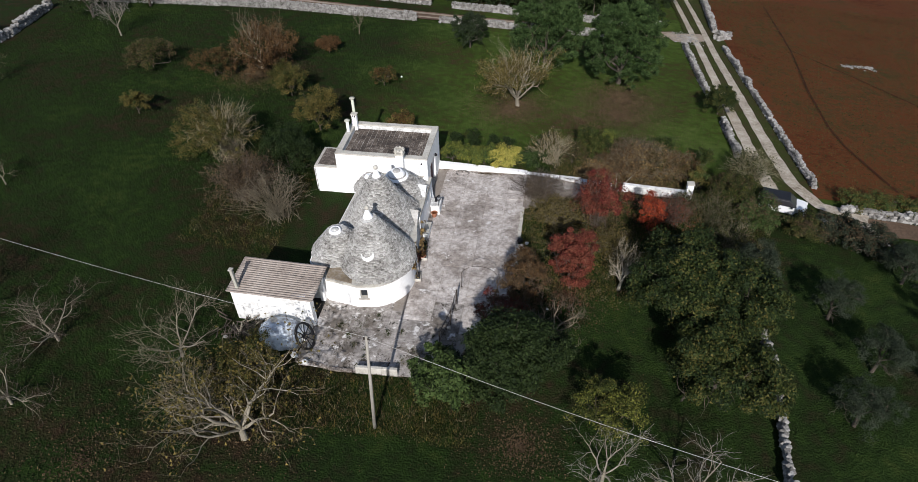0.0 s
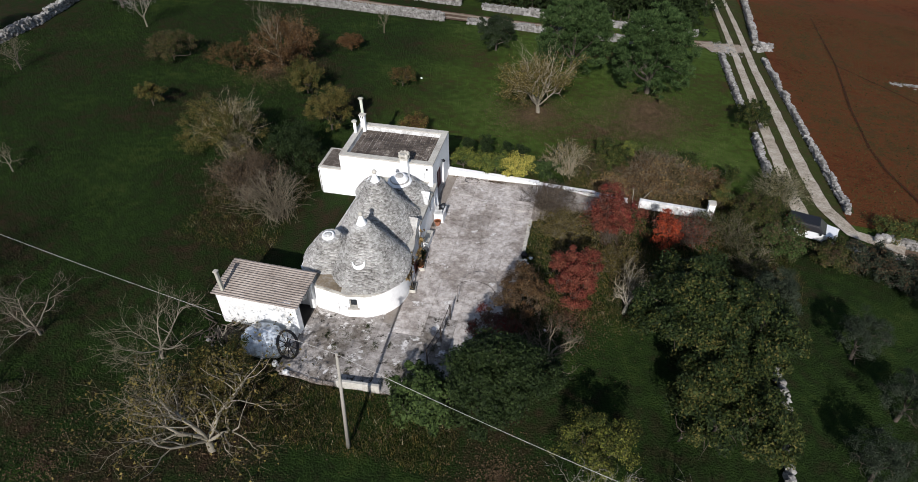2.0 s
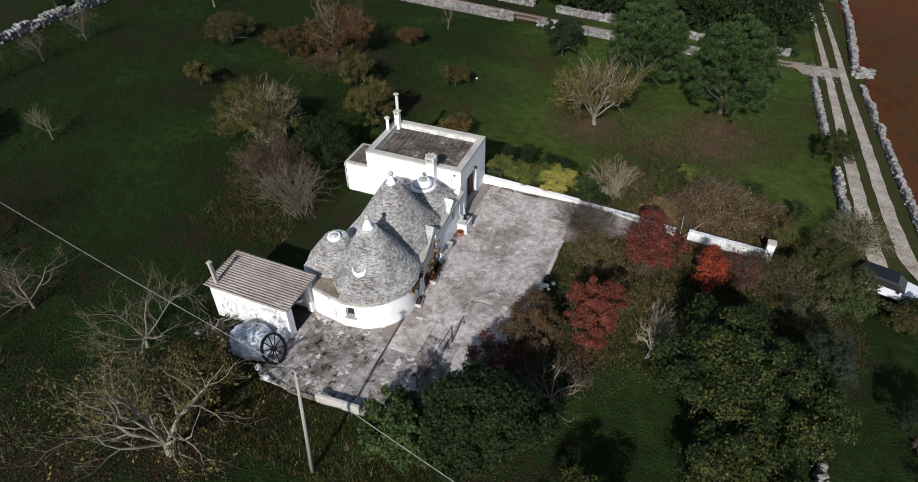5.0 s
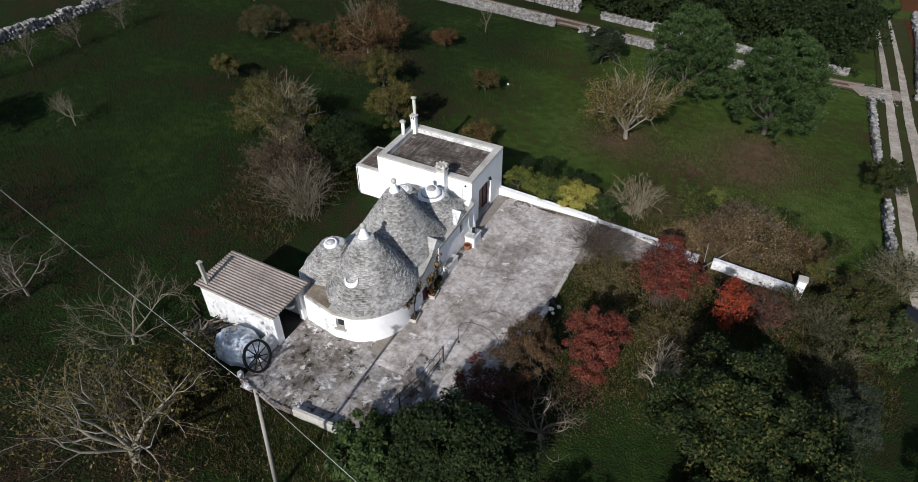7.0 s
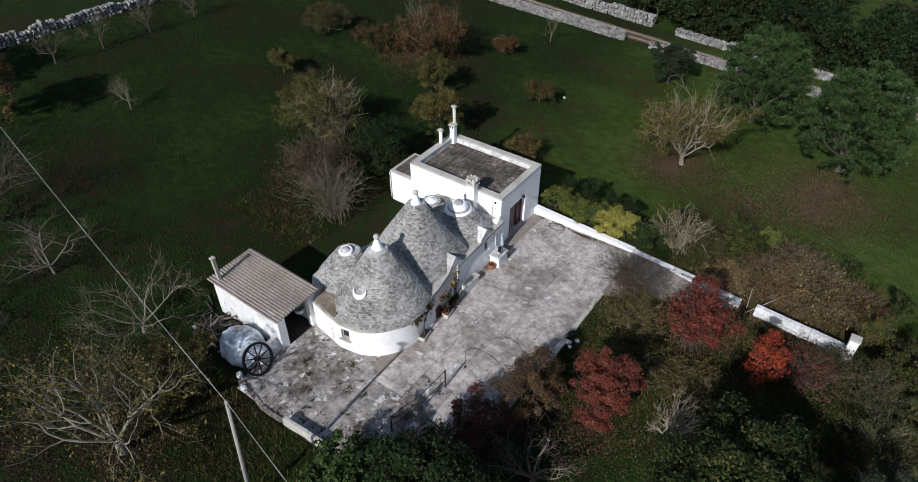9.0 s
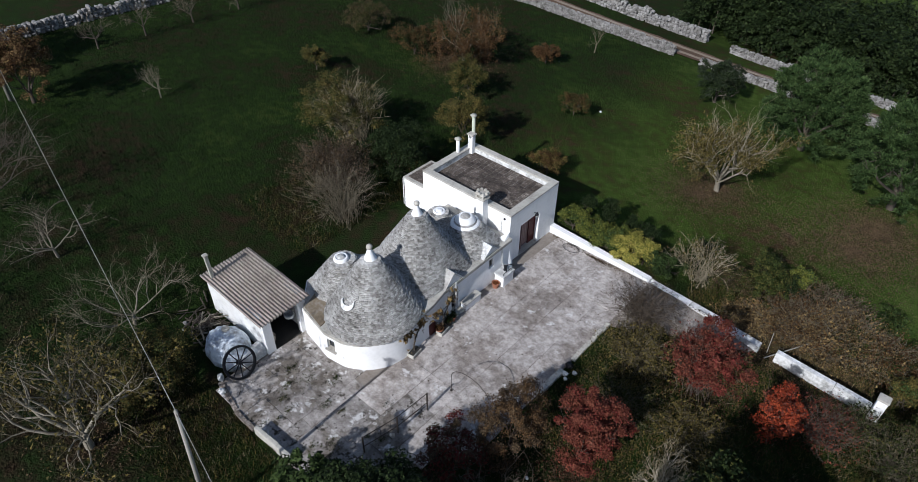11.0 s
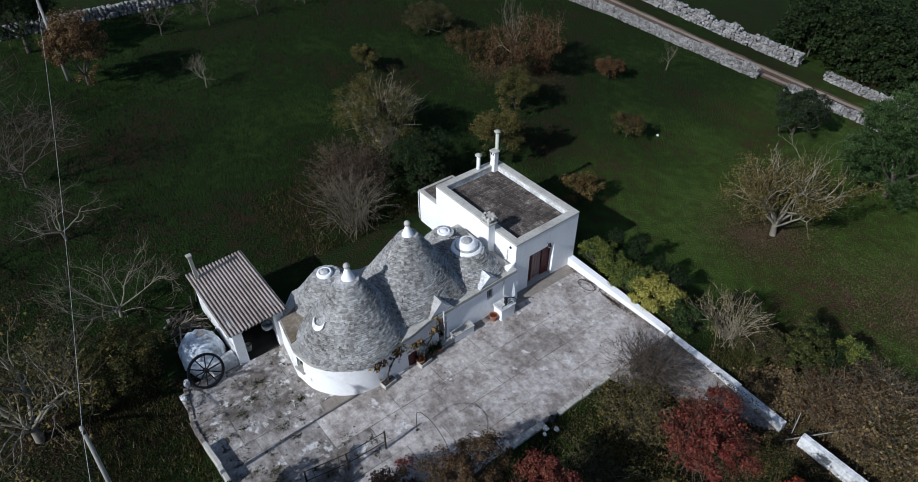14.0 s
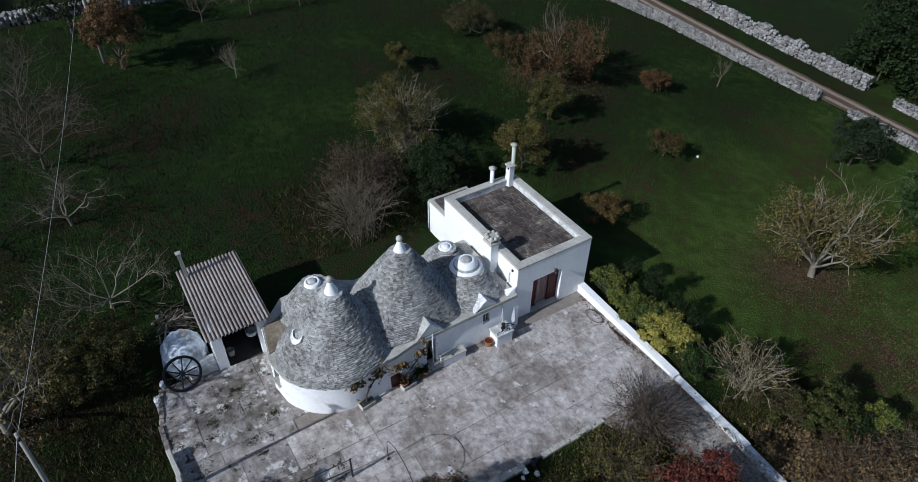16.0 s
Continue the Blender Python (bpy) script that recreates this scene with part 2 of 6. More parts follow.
WHITEBARK = mat("whitish_bark", [(0.19, 0.17, 0.13), (0.35, 0.315, 0.25), (0.47, 0.435, 0.36)], 2.0, 12.0, 0.95, 0.5, 30.0)
PALETWIG = mat("pale_twig", [(0.13, 0.108, 0.068), (0.24, 0.205, 0.14), (0.34, 0.30, 0.215)], 0.6, 6.0, 0.95, 0, island=0.3)
GREYTWIG = mat("grey_twig", [(0.09, 0.082, 0.068), (0.18, 0.168, 0.145), (0.29, 0.275, 0.245)], 0.6, 6.0, 0.95, 0, island=0.3)


def leafmat(name, cols):
    return mat(name, [tuple(0.85 * v for v in c) for c in cols], 0.9, 3.0, 0.65, 0, island=0.5, contrast=0.3, spec=0.08)


DKLEAF = leafmat("dark_evergreen_leaf", [(0.005, 0.01, 0.003), (0.014, 0.024, 0.007), (0.034, 0.05, 0.016)])
DULLRED = leafmat("dull_red_leaf", [(0.040, 0.012, 0.008), (0.112, 0.033, 0.021), (0.19, 0.068, 0.040)])
MIDLEAF = leafmat("green_leaf", [(0.0221, 0.0382, 0.0102), (0.0425, 0.0680, 0.0187), (0.0680, 0.0978, 0.0298)])
OAKLEAF = leafmat("oak_leaf", [(0.008, 0.012, 0.003), (0.022, 0.032, 0.008), (0.048, 0.058, 0.014), (0.105, 0.088, 0.026)])
OLIVELEAF = leafmat("olive_leaf", [(0.01, 0.015, 0.008), (0.024, 0.033, 0.019), (0.05, 0.06, 0.04)])
PINELEAF = leafmat("pine_needle", [(0.009, 0.021, 0.006), (0.036, 0.066, 0.020), (0.092, 0.136, 0.048)])
REDLEAF = leafmat("red_leaf", [(0.045, 0.007, 0.006), (0.115, 0.02, 0.016), (0.175, 0.04, 0.03)])
ORANGELEAF = leafmat("orange_leaf", [(0.13, 0.018, 0.009), (0.25, 0.042, 0.017), (0.32, 0.075, 0.028)])
RUSSETLEAF = leafmat("russet_leaf", [(0.03, 0.016, 0.008), (0.08, 0.042, 0.017), (0.15, 0.088, 0.036)])
YELLOWLEAF = leafmat("yellow_leaf", [(0.20, 0.17, 0.03), (0.36, 0.32, 0.07), (0.50, 0.45, 0.12)])
LIMELEAF = leafmat("yellow_green_leaf", [(0.05, 0.06, 0.012), (0.11, 0.12, 0.022), (0.19, 0.19, 0.04)])
VINELEAF = leafmat("vine_leaf", [(0.09, 0.055, 0.025), (0.17, 0.115, 0.05), (0.28, 0.20, 0.085)])
MUSTARD = leafmat("mustard_leaf", [(0.03, 0.027, 0.008), (0.09, 0.072, 0.02), (0.175, 0.135, 0.042)])
BROWNLEAF = leafmat("brown_leaf", [(0.026, 0.018, 0.011), (0.068, 0.046, 0.026), (0.14, 0.098, 0.054)])
STRAW = leafmat("straw_blade", [(0.10, 0.088, 0.05), (0.20, 0.18, 0.11), (0.32, 0.29, 0.20)])
CARWHITE = mat("white_car_paint", [(0.62, 0.63, 0.64), (0.68, 0.69, 0.70)], 0.5, 3.0, 0.25, 0, spec=0.5)
CARBLACK = mat("black_car_trim", [(0.010, 0.010, 0.012), (0.015, 0.015, 0.018)], 0.5, 3.0, 0.45, 0, spec=0.25)
TYRE = mat("tyre_rubber", [(0.015, 0.015, 0.015), (0.025, 0.025, 0.025)], 3.0, 12.0, 0.9, 0)
CHROME = mat("wheel_rim", [(0.35, 0.35, 0.36), (0.45, 0.45, 0.46)], 2.0, 9.0, 0.35, 0, metal=0.8)
LAMPGLASS = mat("lamp_glass", [(0.5, 0.5, 0.48), (0.6, 0.6, 0.58)], 2.0, 9.0, 0.2, 0, spec=0.5)
TAIL = mat("tail_light", [(0.22, 0.01, 0.01), (0.3, 0.02, 0.02)], 2.0, 9.0, 0.3, 0, spec=0.5)
PANE = bpy.data.materials.new("window_glass")
PANE.use_nodes = True
_p = PANE.node_tree.nodes["Principled BSDF"]
_p.inputs["Base Color"].default_value = (0.02, 0.024, 0.028, 1)
_p.inputs["Roughness"].default_value = 0.118


# ---- the lie of the land ----
def smooth(a, b, v):
    v = min(1.0, max(0.0, (v - a) / (b - a)))
    return v * v * (3 - 2 * v)


def patio_z(y):
    return 0.25 - 0.028 * y


def gz(x, y):
    """Height of the ground: it falls gently to the north and east, and is level with the patio round the house."""
    cx, cy = max(-60.0, min(60.0, x)), max(-60.0, min(90.0, y))
    far = 0.07 - 0.042 * x - 0.071 * y - 0.0007 * cx * cy - 0.00027 * cy * cy
    w = smooth(0, 8, math.hypot(max(-9 - x, 0, x - 6.5), max(-17 - y, 0, y - 4)))
    return (patio_z(max(-25, min(8, y))) - 0.05) * (1 - w) + far * w


# ---- mesh tools ----
class Shape:
    """Gathers points and faces of one mesh."""

    def __init__(self):
        self.v, self.f, self.weld = [], [], False

    def add(self, pts, faces):
        n = len(self.v)
        self.v += [tuple(p) for p in pts]
        self.f += [tuple(i + n for i in f) for f in faces]
        return self

    def box(self, x0, x1, y0, y1, z0, z1, c=0.0):
        """A box; c: chamfer of its upright and top edges."""
        if c <= 0:
            p = [(x, y, z) for z in (z0, z1) for y in (y0, y1) for x in (x0, x1)]
            return self.add(p, [(0, 2, 3, 1), (4, 5, 7, 6), (0, 1, 5, 4), (2, 6, 7, 3), (0, 4, 6, 2), (1, 3, 7, 5)])

        def ring(i, z):
            return [(x0 + i + c, y0 + i, z), (x1 - i - c, y0 + i, z), (x1 - i, y0 + i + c, z), (x1 - i, y1 - i - c, z),
                    (x1 - i - c, y1 - i, z), (x0 + i + c, y1 - i, z), (x0 + i, y1 - i - c, z), (x0 + i, y0 + i + c, z)]
        return self.rings([ring(0, z0), ring(0, z1 - c), ring(c, z1)])

    def rings(self, rs, cap=True, closed=True):
        """Skin over rings of equally many points."""
        n, k = len(rs[0]), len(rs)
        faces = [(a * n + i, a * n + (i + 1) % n, (a + 1) * n + (i + 1) % n, (a + 1) * n + i)
                 for a in range(k - 1) for i in range(n if closed else n - 1)]
        if cap:
            faces += [tuple(range(n - 1, -1, -1)), tuple((k - 1) * n + i for i in range(n))]
        return self.add([p for r in rs for p in r], faces)

    def lathe(self, profile, n=16, cx=0.0, cy=0.0, tx=0.0, ty=0.0):
        """Turned shape from rows of radius and height; tx, ty: drift of the axis from bottom to top."""
        z0, z1 = profile[0][1], profile[-1][1]
        rs = []
        for r, z in profile:
            k = (z - z0) / (z1 - z0) if z1 != z0 else 0
            rs.append([(cx + tx * k + r * math.cos(2 * math.pi * i / n), cy + ty * k + r * math.sin(2 * math.pi * i / n), z) for i in range(n)])
        return self.rings(rs)

    def tube(self, p0, p1, r0, r1=None, n=8):
        r1 = r0 if r1 is None else r1
        p0, p1 = Vector(p0), Vector(p1)
        q = (p1 - p0).to_track_quat("Z", "Y")
        rs = [[p + q @ Vector((r * math.cos(2 * math.pi * i / n), r * math.sin(2 * math.pi * i / n), 0)) for i in range(n)] for p, r in ((p0, r0), (p1, r1))]
        return self.rings(rs)

    def bar(self, pts, r, n=6):
        for a, b in zip(pts, pts[1:]):
            self.tube(a, b, r, r, n)
        return self

    def ball(self, c, r, n=12, squash=1.0):
        prof = [(max(0.02 * r, r * math.sin(math.pi * k / 8)), c[2] - squash * r * math.cos(math.pi * k / 8)) for k in range(9)]
        return self.lathe(prof, n, c[0], c[1])

    def prism(self, poly, z0, z1, shrink=0.0):
        cx, cy = sum(p[0] for p in poly) / len(poly), sum(p[1] for p in poly) / len(poly)
        top = [(cx + (x - cx) * (1 - shrink), cy + (y - cy) * (1 - shrink), z1) for x, y in poly]
        return self.rings([[(x, y, z0) for x, y in poly], top])

    def run(self, p0, p1, z0, z1, thick, holes=(), batter=0.0):
        """A wall from p0 to p1 (its outer face to the right of the way), with openings (from, to, low, high)."""
        a, b = Vector((*p0, 0)), Vector((*p1, 0))
        d = (b - a)
        length = d.length
        d.normalize()
        inn = Vector((-d.y, d.x, 0))

        def block(s0, s1, za, zb):
            o = lambda z: inn * (batter * (z - z0) / (z1 - z0))
            q = []
            for z in (za, zb):
                q.append([a + d * s0 + o(z) + Vector((0, 0, z)), a + d * s1 + o(z) + Vector((0, 0, z)),
                          a + d * s1 + inn * thick + Vector((0, 0, z)), a + d * s0 + inn * thick + Vector((0, 0, z))])
            self.rings(q)
        at = 0.0
        for s0, s1, za, zb in sorted(holes):
            if s0 > at:
                block(at, s0, z0, z1)
            if za > z0:
                block(s0, s1, z0, za)
            if zb < z1:
                block(s0, s1, zb, z1)
            at = s1
        block(at, length, z0, z1)
        return self

    def rock(self, c, size, rng, flat=0.75):
        """A rough stone of 16 faces."""
        pts = []
        turn = rng.uniform(0, 6.28)
        for k, (rr, zz) in enumerate(((0.85, -0.5), (1.0, 0.15), (0.6, 0.5))):
            for i in range(5):
                an = turn + i * 1.2566 + rng.uniform(-0.35, 0.35)
                r = rr * rng.uniform(0.75, 1.15) * 0.5
                pts.append((c[0] + size[0] * r * math.cos(an), c[1] + size[1] * r * math.sin(an), c[2] + size[2] * flat * (zz + rng.uniform(-0.1, 0.1))))
        return self.rings([pts[0:5], pts[5:10], pts[10:15]])

    def mesh(self, name, material, smooth_faces=False):
        me = bpy.data.meshes.new(name)
        me.from_pydata(self.v, [], self.f)
        if self.weld:
            bm = bmesh.new()
            bm.from_mesh(me)
            bmesh.ops.remove_doubles(bm, verts=bm.verts, dist=0.004)
            bm.to_mesh(me)
            bm.free()
        me.materials.append(material)
        if smooth_faces:
            me.polygons.foreach_set("use_smooth", [True] * len(me.polygons))
        me.update()
        return me


def quick_mesh(name, verts, faces, material, smooth_faces=False):
    """A mesh from arrays of points and of equally long faces."""
    me = bpy.data.meshes.new(name)
    verts, faces = np.asarray(verts, np.float32), np.asarray(faces, np.int32)
    n, k = faces.shape
    me.vertices.add(len(verts))
    me.vertices.foreach_set("co", verts.ravel())
    me.loops.add(n * k)
    me.loops.foreach_set("vertex_index", faces.ravel())
    me.polygons.add(n)
    me.polygons.foreach_set("loop_start", np.arange(0, n * k, k, dtype=np.int32))
    me.polygons.foreach_set("loop_total", np.full(n, k, np.int32))
    if smooth_faces:
        me.polygons.foreach_set("use_smooth", np.ones(n, bool))
    me.materials.append(material)
    me.update(calc_edges=True)
    return me


def thing(name, x=0.0, y=0.0, z=0.0, rz=0.0, label="", category="", group="", kind=""):
    ob = new(name)
    ob.empty_display_size = 0.3
    ob.matrix_basis = pose(x, y, z, 0, 0, rz)
    return tagged(ob, label, category, group, kind)


def part(name, shape, material, parent, label="", smooth_faces=False, kind=""):
    """Links a shape (or a mesh) as one mesh object under a thing or a part; its points are in the thing's own frame."""
    me = shape if isinstance(shape, bpy.types.Mesh) else shape.mesh(name, material, smooth_faces)
    ob = new(name, me)
    ob.parent = parent
    return tagged(ob, label, kind=kind)


def solid(name, shape, material, label="", category="", group="", kind="", smooth_faces=False):
    """A top-level thing of one mesh, in world coordinates."""
    return tagged(new(name, shape.mesh(name, material, smooth_faces)), label, category, group, kind)


# ---- plants ----
def tubes(name, segs, material, sides=4):
    """One mesh of tapered twigs from rows (x0 y0 z0 x1 y1 z1 r0 r1)."""
    s = np.asarray(segs, float)
    p0, p1, r0, r1 = s[:, 0:3], s[:, 3:6], s[:, 6], s[:, 7]
    d = p1 - p0
    d /= np.linalg.norm(d, axis=1, keepdims=True) + 1e-9
    ref = np.where(np.abs(d[:, 2:3]) > 0.9, np.array([[1.0, 0, 0]]), np.array([[0, 0, 1.0]]))
    u = np.cross(d, ref)
    u /= np.linalg.norm(u, axis=1, keepdims=True) + 1e-9
    w = np.cross(d, u)
    vs = []
    for p, r in ((p0, r0), (p1, r1)):
        for i in range(sides):
            a = 2 * math.pi * i / sides
            vs.append(p + (u * math.cos(a) + w * math.sin(a)) * r[:, None])
    v = np.stack(vs, 1).reshape(-1, 3)
    base = np.arange(len(s))[:, None, None] * 2 * sides
    f = np.array([[i, (i + 1) % sides, sides + (i + 1) % sides, sides + i] for i in range(sides)])[None]
    return quick_mesh(name, v, (base + f).reshape(-1, 4), material, sides > 4)


def leaves(name, centres, length, width, material, rng, up=0.35, droop=0.0, outward=None, spiky=False):
    """One mesh of pointed leaves at the given points; spiky: needles that stand out from their tufts."""
    c = np.asarray(centres, float)
    n = len(c)
    a = rng.normal(size=(n, 3))
    a[:, 2] -= droop
    a /= np.linalg.norm(a, axis=1, keepdims=True)
    nrm = rng.normal(size=(n, 3))
    nrm[:, 2] += up * 3
    if spiky:
        a = outward + rng.normal(size=(n, 3)) * 0.45 + np.array([0, 0, 0.35])
        a /= np.linalg.norm(a, axis=1, keepdims=True) + 1e-9
    elif outward is not None:
        nrm = nrm * 0.8 + outward * 0.8
        a -= nrm * (np.sum(a * nrm, 1, keepdims=True) / np.sum(nrm * nrm, 1, keepdims=True)) * 0.8
        a /= np.linalg.norm(a, axis=1, keepdims=True) + 1e-9
    b = np.cross(a, nrm)
    b /= np.linalg.norm(b, axis=1, keepdims=True) + 1e-9
    k = rng.uniform(0.6, 1.3, (n, 1))
    la, wb = a * length * k * 0.5, b * width * k * 0.5
    v = np.stack([c - la * 0.7 + wb, c + la, c - la * 0.7 - wb], 1).reshape(-1, 3)
    return quick_mesh(name, v, np.arange(3 * n).reshape(n, 3), material)


def skeleton(rng, height, radius, trunk, limbs=5, depth=3, lift=0.25, kids=5, thick=0.16, bend=0.35):
    """Trunk, limbs and twigs of a small tree: (heavy segments, twig segments, twig points)."""
    heavy, fine, tips = [], [], []

    rate = (1.15 * kids / 5, 1.2 * kids / 5, 0.72 * kids / 5)

    def grow(p, d, length, r, level):
        steps = (5, 4, 3, 3)[level]
        q, dd = np.array(p, float), np.array(d, float)
        for s in range(steps):
            dd = dd + rng.normal(0, bend, 3) * (0.55, 0.8, 0.8, 0.6)[level]
            dd[2] += lift * (0.3 if level < 2 else 0.35)
            dd /= np.linalg.norm(dd)
            e = q + dd * length / steps
            ra, rb = r * (1 - 0.62 * s / steps), r * (1 - 0.62 * (s + 1) / steps)
            (heavy if level < 2 else fine).append((*q, *e, ra, rb))
            if level >= min(2, depth):
                tips.append(e)
            if level < depth and (s > 0 or level > 0):
                for _ in range(int(rate[level] + rng.uniform())):
                    side = rng.normal(size=3)
                    side -= dd * (side @ dd)
                    side /= np.linalg.norm(side) + 1e-9
                    nd = dd * rng.uniform(0.5, 1.0) + side * rng.uniform(0.5, 0.9)
                    nd[2] += 0.1
                    grow(e, nd / np.linalg.norm(nd), length * rng.uniform(0.45, 0.7), max(0.0095, rb * 0.66), level + 1)
            q = e

    lean = rng.normal(0, 0.08, 2)
    top = np.array([lean[0] * trunk, lean[1] * trunk, trunk])
    heavy.append((0, 0, -0.15, *(top * 0.5), thick * 1.25, thick))
    heavy.append((*(top * 0.5), *top, thick, thick * 0.85))
    reach = math.hypot(radius, height - trunk)
    for i in range(limbs):
        an = 2 * math.pi * (i + rng.uniform(-0.25, 0.25)) / limbs
        slope = math.atan2(height - trunk, radius) * rng.uniform(0.45, 1.35)
        d = np.array([math.cos(an) * math.cos(slope), math.sin(an) * math.cos(slope), math.sin(slope)])
        grow(top * rng.uniform(0.75, 1.0), d, reach * rng.uniform(0.55, 0.72), thick * rng.uniform(0.45, 0.65), 0)
    tips = np.array(tips)
    # keep to the size asked for
    k = np.percentile(np.hypot(tips[:, 0], tips[:, 1]), 96) / radius
    kz = np.percentile(tips[:, 2] - trunk, 97) / (height - trunk)

    def fit(rows, n):
        a = np.array(rows, float)
        for j in range(n):
            a[:, 3 * j:3 * j + 2] /= k
            hi = a[:, 3 * j + 2] > trunk
            a[hi, 3 * j + 2] = trunk + (a[hi, 3 * j + 2] - trunk) / kz
            a[:, 3 * j + 2] = np.maximum(a[:, 3 * j + 2], -0.15 if n == 2 else 0.1)
        return a
    return fit(heavy, 2), fit(fine, 2), fit(tips, 1)


def crown_points(rng, height, radius, low, clumps, per, size, shell=0.55, squash=1.0, wobble=1.0):
    """Leaf points in rounded clumps through an uneven dome, and the way each leaf faces."""
    out, way = [], []
    ph = rng.uniform(0, 6.28, 6)
    for _ in range(clumps):
        d = rng.normal(size=3)
        d /= np.linalg.norm(d)
        d[2] = d[2] if d[2] > -0.55 else -d[2] * 0.8
        an = math.atan2(d[1], d[0])
        wob = 1 + wobble * (0.16 * math.sin(2 * an + ph[0]) + 0.13 * math.sin(3 * an + ph[1] + 2 * d[2]) + 0.10 * math.sin(5 * an + ph[2]))
        k = (shell + (1 - shell) * rng.uniform() ** 0.6) * wob
        mid, half = (height + low) / 2, (height - low) / 2
        c = np.array([d[0] * radius * k, d[1] * radius * k, mid * 1.0 + d[2] * half * k * squash])
        c[2] = max(c[2], low * 0.6 + 0.1)
        v = rng.normal(size=(per, 3))
        v[:, 2] = np.where(v[:, 2] < -0.5, -v[:, 2], v[:, 2])
        v /= np.linalg.norm(v, axis=1, keepdims=True) + 1e-9
        big = size * 1.5 * rng.uniform(0.55, 1.35)
        q = c + v * big * rng.uniform(0.4, 1.15, (per, 1)) * np.array([1, 1, 0.9])
        core = rng.uniform(size=per) < 0.12
        q[core] = np.array([0, 0, mid]) + (q[core] - np.array([0, 0, mid])) * rng.uniform(0.25, 0.75, (int(core.sum()), 1))
        out.append(q)
        way.append(v + 0.5 * d)
    p = np.concatenate(out)
    p[:, 2] = np.maximum(p[:, 2], 0.05)
    return p, np.concatenate(way)


def bare_tree(name, x, y, height, radius, seed, label, trunk=1.1, thick=0.16, twig=TWIG, bark=PALEBARK, leaf=None, amount=0, limbs=5, kids=6, size=0.16, low_leaf=False, bend=0.35, category="tree", group=""):
    rng = np.random.default_rng(seed)
    heavy, fine, tips = skeleton(rng, height, radius, trunk, limbs=limbs, kids=kids + 1, thick=thick * 0.62, bend=bend)
    t = thing(name, x, y, gz(x, y), 0, label, category, group)
    part("trunk", tubes("trunk", heavy, bark, 7), bark, t)
    part("twigwork", tubes("twigwork", fine, twig, 3), twig, t, kind="stuff")
    if leaf and amount:
        pick = tips
        if low_leaf:
            pick = tips[tips[:, 2] < np.percentile(tips[:, 2], 74)]
        c = pick[rng.integers(0, len(pick), amount)] + rng.normal(0, 0.16, (amount, 3))
        c[:, 2] = np.maximum(c[:, 2], 0.08)
        part("crown", leaves("crown", c, size, size * 0.7, leaf, rng), leaf, t, kind="stuff")
    return t


def leafy(name, x, y, height, radius, seed, label, leaf, n=9000, size=0.17, low=0.3, trunk=0.8, thick=0.14, slim=0.6, bark=BARK, clumps=None, csize=None, shell=0.55, second=None, share=0.3, category="tree", droop=0.0, group="", spiky=False, wobble=1.0):
    """A tree or shrub in leaf: trunk with limbs, and a crown of clumped leaves."""
    n, size = int(n * 2.0), size * 0.72
    rng = np.random.default_rng(seed)
    t = thing(name, x, y, gz(x, y), 0, label, category, group)
    heavy, fine, tips = skeleton(rng, height * 0.9, radius * 0.85, trunk, limbs=5, kids=3, depth=2, thick=thick)
    part("trunk", tubes("trunk", np.concatenate([heavy, fine]), bark, 5), bark, t)
    clumps = clumps or max(24, int(24 * radius * radius))
    per = max(8, n // clumps)
    c, way = crown_points(rng, height, radius * 0.92, low, clumps, per, csize or 0.15 + 0.035 * radius, shell, wobble=wobble)
    if second:
        odds = np.repeat(np.clip(share + rng.normal(0, 0.22, len(c) // per), 0.04, 0.92), per)
        pick = rng.uniform(size=len(c)) < odds
        part("crown", leaves("crown", c[pick], size, size * slim, second, rng, droop=droop, outward=way[pick]), second, t, "", kind="stuff")
        c, way = c[~pick], way[~pick]
    part("crown", leaves("crown", c, size, size * slim, leaf, rng, droop=droop, outward=way, spiky=spiky), leaf, t, kind="stuff")
    return t


